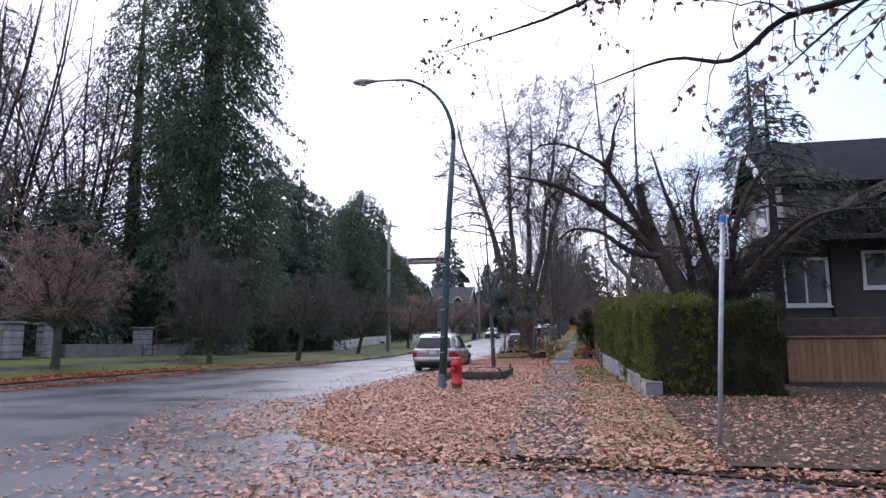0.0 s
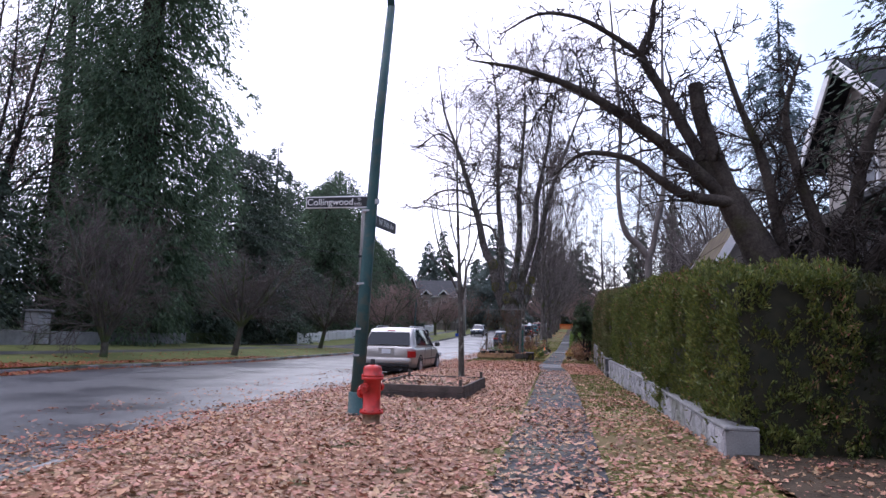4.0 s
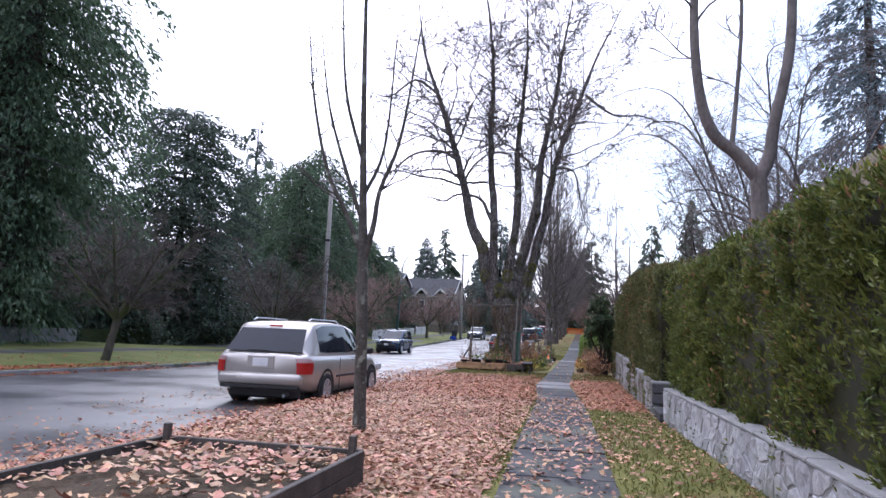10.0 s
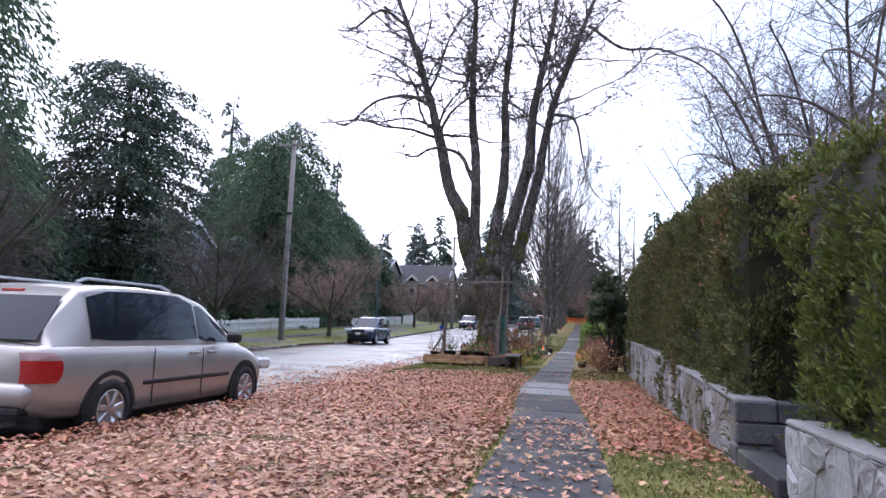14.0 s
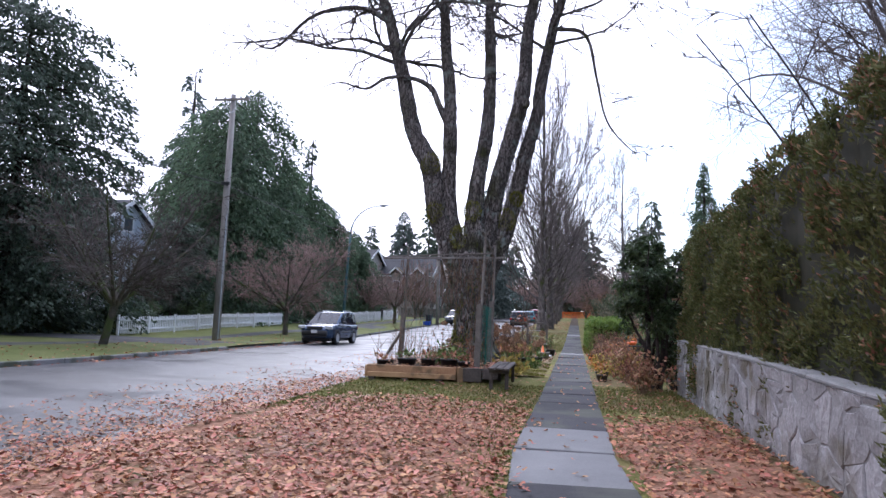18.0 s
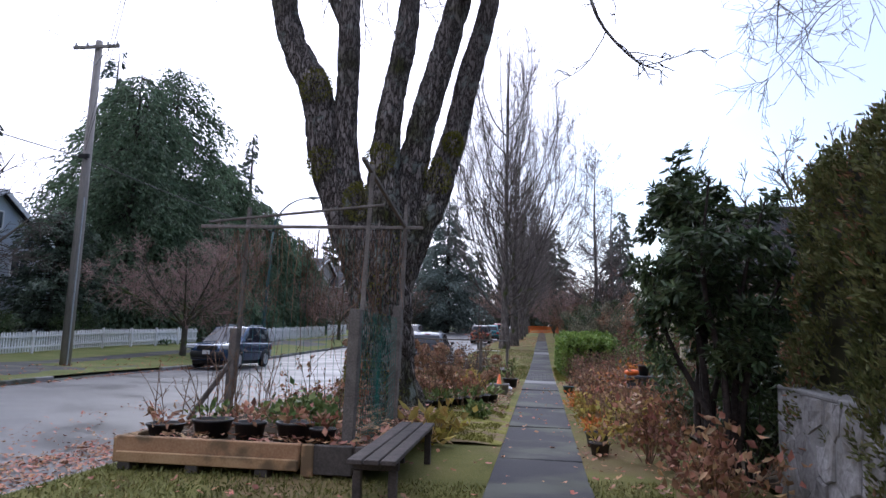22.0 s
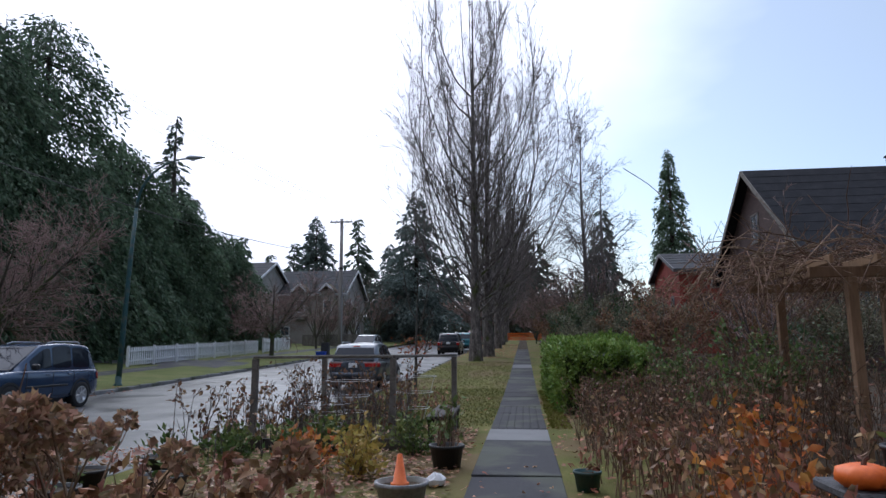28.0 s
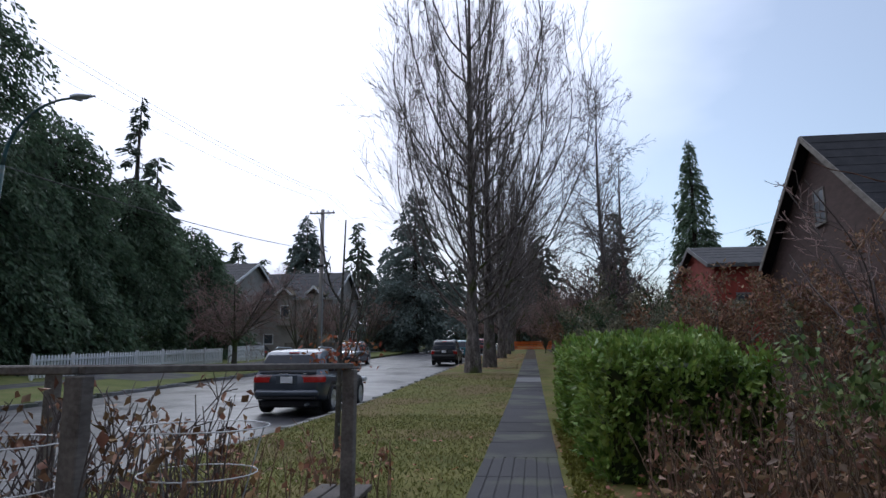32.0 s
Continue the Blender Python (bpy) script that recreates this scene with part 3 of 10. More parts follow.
strip("pavement_far", lambda y: -19.2, lambda y: -17.9, Y_NEAR, 0.005, 2, M_CONCRETE, "grey concrete pavement across the street", "pavement")
strip("lawn_far_yards", lambda y: -90.0, lambda y: -19.2, Y_NEAR, 0.0, 16, M_FAR_GRASS, "shady front yards across the street", "lawn", bumpy=0.03)

# ---- kerbs, pavement slabs, walls, fences ----
def along(fx, y):
    """Heading of a line along the street, in degrees about z."""
    return -math.degrees(math.atan2(fx(y + 0.4) - fx(y - 0.4), 0.8))


bm = box(bmesh.new(), -0.075, 0.075, -0.745, 0.745, -0.3, 0.012, 0.02)
kerb_mesh = bpy.data.meshes.new("kerb_stone")
bm.to_mesh(kerb_mesh)
bm.free()
kerb_mesh.materials.append(M_KERB)
kerb_n = tagged(new("kerb_near"), "worn grey concrete kerb half buried in leaves", "kerb", kind="structure")
kerb_f = tagged(new("kerb_far"), "grey concrete kerb across the street", "kerb", kind="structure")
for y in steps(13.7, 112.7, 1.5):
    for fx, top, s in ((kerb_near, kerb_n, 1), (kerb_far, kerb_f, -1)):
        if s < 0 and (58.2 < y < 63.5 or 86 < y < 90):
            continue
        ob = new("kerb_stone", kerb_mesh)
        x = fx(y) + s * 0.07
        ob.matrix_world = pose(x, y, rough_line(y) - (0.045 if s > 0 and y < 48 else 0), 0.3 * rng.uniform(-1, 1), 0, along(fx, y))
        ob.parent = top
for y in steps(-8, 8, 1.5):
    ob = new("kerb_stone", kerb_mesh)
    ob.matrix_world = pose(-15.07, y, 0, 0, 0, 0)
    ob.parent = kerb_f
kerb_worn = kerb_mesh.copy()
kerb_worn.materials[0] = M_DARK_STONE
for k in range(16):
    ob = new("kerb_stone", kerb_worn)
    x = 0.05 + 1.5 * k
    ob.matrix_world = pose(x, 8.25 - 0.24 * x if x < 4 else 7.3, -0.045 + 0.03 * rng.random(), 0, 0.5 * rng.uniform(-1, 1), 76 if x < 4 else 90)
    ob.parent = kerb_n

# pavement slabs, each one its own piece
pave = tagged(new("pavement"), "old narrow grey concrete pavement with damp slabs", "pavement", kind="structure")


def slab_mesh(name, mat, grooves=0):
    bm = bmesh.new()
    if grooves:
        w = 1.02 / grooves
        for k in range(grooves):
            box(bm, -0.51 + w * k + 0.008, -0.51 + w * (k + 1) - 0.008, -0.742, 0.742, -0.08, 0.0, 0.008)
        box(bm, -0.5, 0.5, -0.74, 0.74, -0.1, -0.012)
    else:
        box(bm, -0.51, 0.51, -0.742, 0.742, -0.1, 0.0, 0.008)
    me = bpy.data.meshes.new(name)
    bm.to_mesh(me)
    bm.free()
    me.materials.append(mat)
    return me


slab, slab_pale, slab_groove = slab_mesh("slab", M_CONCRETE), slab_mesh("slab_pale", M_CONCRETE_PALE), slab_mesh("slab_grooved", M_CONCRETE, 7)
for k in range(70):
    y = 8.9 + 1.5 * k
    me = slab_pale if 38.2 < y < 40.9 or 62.3 < y < 64 or 86 < y < 88.5 else slab_groove if 64.2 < y < 67.5 else slab
    ob = new("slab", me)
    ob.matrix_world = pose(path_mid(y), y, rough_line(y) + 0.012 + 0.008 * rng.uniform(-1, 1), math.degrees(math.atan((rough_line(y + 0.7) - rough_line(y - 0.7)) / 1.4)), 0.5 * rng.uniform(-1, 1), along(path_mid, y))
    ob.parent = pave
strip("pavement_bed", lambda y: path_mid(y) - 0.53, lambda y: path_mid(y) + 0.53, Y_NEAR, -0.03, 2, M_SOIL, "dark earth in the joints of the pavement", "soil", level=flat)

# driveway aprons across the street
def apron(x, y):
    """A crossover that falls to the gutter at the kerb."""
    return land(x, y) + float(np.interp(x - kerb_far(y), (-1.3, 0.12), (0, 0.6 * road_drop(y) + 0.004)))


strip("road_driveway", lambda y: -26.0 if y < 61.7 else -15.4, lambda y: kerb_far(y) + 0.12, steps(57.6, 64.2, 0.3), 0.012, 20, M_CONCRETE, "grey concrete driveway crossing the far boulevard", "driveway", level=apron)
strip("road_driveway_far", lambda y: -26.0, lambda y: kerb_far(y) + 0.12, steps(85.6, 90.4, 0.5), 0.012, 20, M_CONCRETE, "grey concrete driveway crossing the far boulevard", "driveway", level=apron)


def rubble_wall(name, ya, yb, height, stone_mat, label, fx, thick=0.36, face=-1, rows=3, size=0.5, seed=1):
    """A low wall of split stones in mortar; each stone is its own piece."""
    g = random.Random(seed)
    ym = 0.5 * (ya + yb)
    t = root(name, fx(ym), ym, land(fx(ym), ym), label, "stone wall")
    inv = t.matrix_world.inverted()
    bm, n, prev = bmesh.new(), max(2, int((yb - ya) / 1.0)), None
    for i in range(n + 1):
        y = ya + (yb - ya) * i / n
        z = land(fx(y), y)
        ring = [bm.verts.new(inv @ Vector((fx(y) + a * thick, y, z + b))) for a, b in ((0.06, -0.3), (0.03, height(y) - 0.05), (0.97, height(y) - 0.05), (0.94, -0.3))]
        if prev:
            for k in range(4):
                bm.faces.new((prev[k], prev[(k + 1) % 4], ring[(k + 1) % 4], ring[k]))
        else:
            bm.faces.new(ring)
        prev = ring
    bm.faces.new(prev[::-1])
    part("mortar_core", bm, M_MORTAR, t)
    R = np.random.RandomState(seed)
    hm = max(height(ya), height(yb))
    cols = max(2, round((yb - ya) / (size * 0.78)))
    seeds = np.array([((c + 0.5 * (r % 2) + R.uniform(-0.36, 0.36)) * (yb - ya) / cols, (r + 0.5 + R.uniform(-0.34, 0.34)) * hm / rows) for c in range(-1, cols + 1) for r in range(-1, rows + 1)])
    for k, c in enumerate(seeds):
        poly = [np.array(p) for p in ((0.0, 0.0), (yb - ya, 0.0), (yb - ya, hm), (0.0, hm))]
        near = np.argsort(((seeds - c) ** 2).sum(1))[1:26]
        for q in near:
            m, d = 0.5 * (c + seeds[q]), seeds[q] - c
            out = []
            for a, b in zip(poly, poly[1:] + poly[:1]):
                fa, fb = (a - m) @ d, (b - m) @ d
                if fa <= 0:
                    out.append(a)
                if fa * fb < 0:
                    out.append(a + (b - a) * fa / (fa - fb))
            poly = out
            if len(poly) < 3:
                break
        if len(poly) < 3:
            continue
        mid = sum(poly) / len(poly)
        edge = []
        for a, b in zip(poly, poly[1:] + poly[:1]):
            edge += [a, a + (b - a) * R.uniform(0.4, 0.6) + R.normal(0, 0.012, 2)]
        reach = max(np.linalg.norm(p - mid) for p in edge)
        if reach < 0.06:
            continue
        bm, tilt = bmesh.new(), R.normal(0, 0.035, 2)

        def spot(p, out):
            y = ya + p[0]
            zf = min(p[1], height(y) - 0.045)
            q = p - mid
            return bm.verts.new(inv @ Vector((fx(y) + 0.06 * thick - out - (tilt @ q if out > 0 else 0), y, land(fx(y), y) + zf)))
        joint, bevel = 1 - 0.006 / reach, 1 - 0.02 / reach
        back = [spot(mid + (p - mid) * joint, -0.02) for p in edge]
        rim = [spot(mid + (p - mid) * joint, 0.006) for p in edge]
        front = [spot(mid + (p - mid) * bevel, 0.013 + R.uniform(0, 0.008)) for p in edge]
        inner = [spot(mid + (p - mid) * 0.5, 0.017 + R.uniform(-0.006, 0.014)) for p in edge]
        top = spot(mid, 0.02 + R.uniform(0, 0.012))
        n = len(edge)
        for q in range(n):
            w = (q + 1) % n
            bm.faces.new((back[q], back[w], rim[w], rim[q]))
            bm.faces.new((rim[q], rim[w], front[w], front[q]))
            bm.faces.new((front[q], front[w], inner[w], inner[q]))
            bm.faces.new((inner[q], inner[w], top))
        bmesh.ops.recalc_face_normals(bm, faces=bm.faces)
        part("stone", bm, stone_mat, t)
    n = max(1, round((yb - ya) / 1.3))
    for i in range(n):
        y0, y1 = ya + (yb - ya) * i / n, ya + (yb - ya) * (i + 1) / n
        y = 0.5 * (y0 + y1)
        ob = part("coping_stone", box(bmesh.new(), 0.0, thick, -0.5 * (y1 - y0) + 0.002, 0.5 * (y1 - y0) - 0.002, -0.05, -0.004, 0.014), M_MORTAR, t)
        ob.matrix_world = pose(fx(y), y, land(fx(y), y) + height(y), math.degrees(math.atan2(height(y1) - height(y0), y1 - y0)), 0, along(fx, y))
    return t


rubble_wall("granite_wall", 15.75, 30.1, interp([(16, 0.34), (24, 0.5), (30.1, 0.58)]), M_STONE, "low pale granite rubble wall under a cedar hedge", wall_x, seed=3, rows=2, size=0.45)
rubble_wall("granite_wall", 31.5, 46.8, interp([(31.5, 0.62), (36, 0.8), (40, 0.95), (46.8, 1.1)]), M_STONE_AGED, "chest-high pale granite rubble wall under a tall hedge", wall_x, seed=4, rows=3, size=0.5)
# dark stone end pier beside the garden step
t = root("stone_pier", wall_x(31.5), 31.48, rough_line(31.5), "dark split-stone end of a granite wall by a garden step", "stone pier")
for r in range(3):
    for c in range(2):
        w = 0.42 + (0.12 if (r + c) % 2 else -0.06)
        x0 = 0.0 if c == 0 else 0.42 + (-0.06 if r % 2 == 0 else 0.12) + 0.008
        part("block", box(bmesh.new(), x0, x0 + (w if c == 0 else 0.92 - x0), -0.02 * rng.random(), 0.3, 0.2 * r, 0.2 * r + 0.193, 0.018), M_DARK_STONE, t)
t = root("garden_step", wall_x(30.8) + 0.1, 30.8, rough_line(30.8), "concrete garden steps in a gap of the wall", "steps")
for k in range(3):
    part("tread", box(bmesh.new(), -0.12 + 0.3 * k, 1.2, -0.66, 0.64, 0 if k == 0 else 0.16 * k + 0.004, 0.16 * (k + 1), 0.015), M_CONCRETE, t)

# stone wall, gate and pillars across the street
wall_far = lambda y: -23.0
rubble_wall("stone_wall", 28.4, 34.0, lambda y: 0.62, M_STONE, "low stone front wall with a dark coping across the street", wall_far, seed=7, rows=2, size=0.45)
rubble_wall("stone_wall", 35.0, 46.0, lambda y: 0.6, M_STONE, "low stone front wall across the street", wall_far, seed=8, rows=2, size=0.5)


def pillar(x, y, h):
    t = root("gate_pillar", x, y, land(x, y), "square pale stone gate pillar with a flat cap", "gate pillar", "stone gate pillars")
    n = 5
    for r in range(n):
        for c in range(2):
            part("stone", box(bmesh.new(), -0.38 + 0.38 * c + 0.01, -0.38 + 0.38 * (c + 1) - 0.01, -0.38, 0.38, h * r / n + 0.008, h * (r + 1) / n - 0.008, 0.025), M_STONE, t)
    part("cap", box(bmesh.new(), -0.47, 0.47, -0.47, 0.47, h, h + 0.12, 0.03), M_CONCRETE_PALE, t)


pillar(-23.0, 25.5, 1.5)
pillar(-23.0, 27.7, 1.5)
pillar(-23.0, 34.5, 1.45)
t = root("iron_gate", -23.0, 26.6, land(-23, 26.6), "black wrought iron driveway gate between stone pillars", "gate")
for k in range(12):
    part("bar", tube(bmesh.new(), [(0, -0.62 + 0.113 * k, 0.05), (0, -0.62 + 0.113 * k, 1.25)], 0.012, 6), M_BLACK, t)
for z in (0.12, 1.15):
    part("rail", box(bmesh.new(), -0.02, 0.02, -0.66, 0.66, z, z + 0.05, 0.006), M_BLACK, t)


def picket_fence(x, ya, yb, h, label, gap=0.155, name="picket_fence", width=0.1):
    t = root(name, x, 0.5 * (ya + yb), land(x, 0.5 * (ya + yb)), label, "fence", "white picket fences")
    inv = t.matrix_world.inverted()
    bm = bmesh.new()
    vs = [bm.verts.new(v) for v in ((0, -width / 2, 0.06), (0, width / 2, 0.06), (0, width / 2, h - 0.07), (0, 0, h), (0, -width / 2, h - 0.07))]
    f = bm.faces.new(vs)
    ex = bmesh.ops.extrude_face_region(bm, geom=[f])
    bmesh.ops.translate(bm, vec=(0.02, 0, 0), verts=[v for v in ex["geom"] if isinstance(v, bmesh.types.BMVert)])
    bmesh.ops.recalc_face_normals(bm, faces=bm.faces)
    me = bpy.data.meshes.new("picket")
    bm.to_mesh(me)
    bm.free()
    me.materials.append(M_WHITE)
    n = int((yb - ya) / gap)
    for k in range(n + 1):
        y = ya + gap * k
        ob = new("picket", me)
        ob.matrix_world = pose(x, y, land(x, y), 0.8 * rng.uniform(-1, 1), 0, 0)
        ob.parent = t
        ob.matrix_parent_inverse = inv
    m = max(1, round((yb - ya) / 2.4))
    for k in range(m):
        y0, y1 = ya + (yb - ya) * k / m, ya + (yb - ya) * (k + 1) / m
        z0, z1 = land(x, y0), land(x, y1)
        for f in (0.3, 0.78):
            ob = part("rail", box(bmesh.new(), 0.022, 0.06, 0, math.hypot(y1 - y0, z1 - z0), -0.04, 0.04), M_WHITE, t)
            ob.matrix_world = pose(x, y0, z0 + h * f, math.degrees(math.atan2(z1 - z0, y1 - y0)))
        ob = part("post", box(bmesh.new(), 0.02, 0.12, -0.05, 0.05, -0.1, h + 0.06, 0.01), M_WHITE, t)
        ob.matrix_world = pose(x, y0, z0)
    return t


picket_fence(-22.3, 62.3, 81.5, 0.95, "white wooden picket fence along the far pavement")
picket_fence(-20.0, 83.6, 100.6, 1.0, "white painted slatted fence beyond a driveway", gap=0.2, width=0.13)
picket_fence(-20.0, 101.6, 107.6, 1.1, "short white slatted fence section with a gate", gap=0.2, width=0.13)


def board_fence(x0, x1, y, z1, label):
    t = root("board_fence", 0.5 * (x0 + x1), y, 0.0, label, "fence")
    n = int((x1 - x0) / 0.145)
    for k in range(n):
        x = x0 + 0.145 * k - 0.5 * (x0 + x1)
        part("board", box(bmesh.new(), x + 0.003, x + 0.142, -0.012, 0.012, 0.16, z1 - 0.02 + 0.01 * rng.random(), 0.003), M_FENCE_WOOD, t)
    part("base_board", box(bmesh.new(), -0.5 * (x1 - x0), 0.5 * (x1 - x0), -0.05, 0.03, -0.1, 0.16, 0.008), M_TIMBER_DARK, t)
    part("cap_rail", box(bmesh.new(), -0.5 * (x1 - x0), 0.5 * (x1 - x0), -0.06, 0.05, z1, z1 + 0.05, 0.008), M_FENCE_WOOD, t)


board_fence(6.35, 14.0, 18.9, 1.22, "brown stained vertical board fence beside a hedge")

# ---- fallen leaves ----
def leaf_litter(name, regions, mat, label, size, seed, lift=0.0):
    """Fallen leaves, each a curled lobed blade. Regions: (x from, x to, y from, y to, number a square metre, clumping, height)."""
    R = np.random.RandomState(seed)
    P = []
    for fx0, fx1, ya, yb, per, clump, zfun in regions:
        mid = 0.5 * (ya + yb)
        n = int(per * (yb - ya) * abs(fx1(mid) - fx0(mid)))
        y = R.uniform(ya, yb, n)
        u = R.uniform(0, 1, n)
        x = np.array([fx0(v) for v in y]) * (1 - u) + np.array([fx1(v) for v in y]) * u
        if clump:
            nz = np.array([noise.noise(Vector((a * 0.55, b * 0.55, 1.7))) + 0.6 * noise.noise(Vector((a * 1.7, b * 1.7, 4.2))) for a, b in zip(x, y)])
            keep = R.uniform(0, 1, n) < np.clip(0.75 + clump * nz, 0.04, 1)
            x, y = x[keep], y[keep]
        z = np.array([zfun(a, b) for a, b in zip(x, y)])
        P.append(np.stack([x, y, z], 1))
    P = np.concatenate(P)
    n = len(P)
    m = 7
    th = np.array([0, 34, 66, 140, 205, 262, 318]) * np.pi / 180
    rad = np.array([1.0, 0.5, 0.92, 0.7, 0.78, 0.5, 0.95])
    s = size * R.uniform(0.55, 1.3, (n, 1))
    rr = rad[None] * s * R.uniform(0.75, 1.2, (n, m)) * 0.5
    lx, ly = rr * np.cos(th), rr * np.sin(th) * R.uniform(0.6, 1.0, (n, 1))
    curl = R.uniform(-0.2, 0.5, (n, 1))
    lz = curl * (lx ** 2 + ly ** 2) / (s * 0.5) * 1.0 + R.normal(0, 0.06, (n, m)) * s
    L = np.stack([lx, ly, lz], 2)
    L = np.concatenate([L, np.zeros((n, 1, 3))], 1)
    a = R.uniform(0, 2 * np.pi, n)
    tx, ty = R.normal(0, 0.18, n), R.normal(0, 0.18, n)
    ca, sa = np.cos(a)[:, None], np.sin(a)[:, None]
    X = L[..., 0] * ca - L[..., 1] * sa
    Y = L[..., 0] * sa + L[..., 1] * ca
    Z = L[..., 2] + X * tx[:, None] + Y * ty[:, None]
    Z -= Z.min(1, keepdims=True)
    co = np.stack([X, Y, Z], 2) + P[:, None] + np.array([0, 0, 0.008 + lift])
    co[..., 2] += R.exponential(0.012, (n, 1))
    base = (np.arange(n) * (m + 1))[:, None]
    k = np.arange(m)
    tri = np.stack([base + m + 0 * k, base + k, base + (k + 1) % m], 2)
    ob = fast_mesh(name, co.reshape(-1, 3), 3, tri.reshape(-1), mat)
    return tagged(ob, label, "fallen leaves", kind="stuff")


on_land = lambda x, y: land(x, y) + 0.012
on_corner = lambda x, y: corner_land(x, y) + 0.012
on_road = road_z
kn = lambda d: (lambda y: kerb_near(y) + d)
kf = lambda d: (lambda y: kerb_far(y) + d)
far_edge = lambda x, y: land(x, y) + 0.01 if x < kerb_far(y) else road_z(x, y)
pm = lambda d: (lambda y: path_mid(y) + d)
cst = lambda v: (lambda y: v)
wx = lambda d: (lambda y: wall_x(y) + d)
leaf_litter("fallen_leaves", [
    (kn(0.05), pm(-0.5), 8.0, 20, 470, 0.5, on_corner), (pm(-0.5), pm(0.5), 8.0, 20, 400, 0.5, on_land), (pm(0.5), cst(8.0), 8.0, 15.6, 470, 0.5, on_land),
    (pm(0.5), wx(0.0), 15.6, 22, 280, 0.8, on_land), (kn(0.05), pm(-0.55), 20, 33, 520, 0.5, on_land), (pm(-0.5), pm(0.5), 20, 34, 110, 0.8, on_land), (pm(0.5), wx(0.0), 22, 31.5, 85, 1.3, on_land),
    (cst(2.5), cst(8.0), 15.6, 18.6, 150, 0.6, on_land),
    ((lambda y: (8.25 - y) / 0.24), cst(8.0), 7.35, 8.0, 400, 0.5, lambda x, y: 0.0), (cst(-1.8), cst(8.0), 4.6, 8.2, 330, 0.7, on_road), (cst(-3.6), cst(-1.8), 4.2, 8.4, 170, 1.0, on_road), (cst(-5.5), cst(-3.6), 3.5, 9.5, 60, 1.3, on_road), (cst(-8.0), cst(8.0), 0.5, 4.6, 60, 1.4, on_road),
    (kn(-1.3), kn(0.1), 7.9, 14.5, 260, 0.8, on_road), (kn(-2.8), kn(-1.3), 7.9, 14.5, 90, 1.2, on_road), (cst(-0.8), cst(4.2), 7.45, 8.45, 130, 0.6, lambda x, y: 0.01),
], M_LEAF, "thick carpet of pale brown and tan fallen maple leaves", 0.082, 61)
leaf_litter("fallen_leaves", [
    (kn(0.5), pm(-0.52), 33, 43.0, 540, 0.5, on_land), (kn(0.05), kn(0.5), 33, 39, 540, 0.5, on_land), (kn(0.9), pm(-0.8), 43.0, 44.0, 300, 1.4, on_land), (kn(0.05), pm(-0.52), 43.0, 46.3, 22, 1.2, on_land), (pm(-0.55), pm(-0.3), 33, 42, 40, 0.6, on_land), (pm(-0.5), pm(0.5), 34, 60, 5, 0.0, on_land), (pm(0.5), wx(0.0), 31.5, 42.5, 430, 0.7, on_land), (pm(0.5), wx(0.0), 42.5, 46.5, 60, 1.2, on_land),
    (kn(-1.6), kn(0.0), 14, 62, 170, 1.2, on_road), (kn(-3.6), kn(-1.6), 14, 60, 25, 1.5, on_road), (kn(-0.12), kn(0.32), 14, 44, 420, 0.5, lambda x, y: land(x, y) + 0.02), (kn(-1.3), kn(0.0), 33, 49, 330, 0.6, on_road), (kn(-2.4), kn(-1.3), 33, 48, 120, 0.9, on_road),
    (kn(0.1), pm(-0.5), 47, 70, 7, 0.8, on_land), (kn(0.1), pm(-0.5), 96, 130, 45, 0.8, on_land), (pm(0.5), cst(3.5), 47, 70, 40, 0.8, on_land),
], M_LEAF_FRESH, "red-brown fallen leaves on the boulevard and in the gutter", 0.08, 62)
leaf_litter("fallen_leaves", [(kf(-0.9), kf(0.4), 6, 40, 170, 0.6, far_edge), (kf(-1.0), kf(0.7), 6, 26, 330, 0.4, far_edge), (cst(-17.5), kf(-0.9), 6, 70, 5, 0.5, on_land), (kf(-0.2), kf(0.5), 40, 75, 40, 0.8, far_edge)], M_LEAF_RUSSET, "red-brown leaves heaped along the far kerb", 0.12, 63)

# ---- plants: growing and foliage ----
def tubes(name, limbs, sides, mat, parent=None, label=""):
    """One mesh of many tapering round limbs, each (points, radii)."""
    cos, idxs, base = [], [], 0
    ring = np.arange(sides)
    ang = 2 * np.pi * ring / sides
    for pts, rad in limbs:
        p = np.asarray(pts, float)
        n = len(p)
        d = np.gradient(p, axis=0)
        d /= np.linalg.norm(d, axis=1, keepdims=True) + 1e-9
        ref = np.array([0.31, 0.17, 0.93]) if abs(d[0, 2]) < 0.8 else np.array([0.95, 0.2, 0.1])
        u = np.cross(d, ref)
        u /= np.linalg.norm(u, axis=1, keepdims=True) + 1e-9
        w = np.cross(d, u)
        r = np.asarray(rad, float)[:, None, None]
        cos.append((p[:, None] + r * (np.cos(ang)[None, :, None] * u[:, None] + np.sin(ang)[None, :, None] * w[:, None])).reshape(-1, 3))
        i = base + (np.arange(n - 1)[:, None] * sides + ring[None])
        j = base + (np.arange(n - 1)[:, None] * sides + (ring + 1)[None] % sides)
        idxs.append(np.stack([i, j, j + sides, i + sides], -1).reshape(-1))
        base += n * sides
    return fast_mesh(name, np.concatenate(cos), 4, np.concatenate(idxs), mat, parent, label, smooth=True)


def up(*p):
    return [np.array(v, float) for v in p]


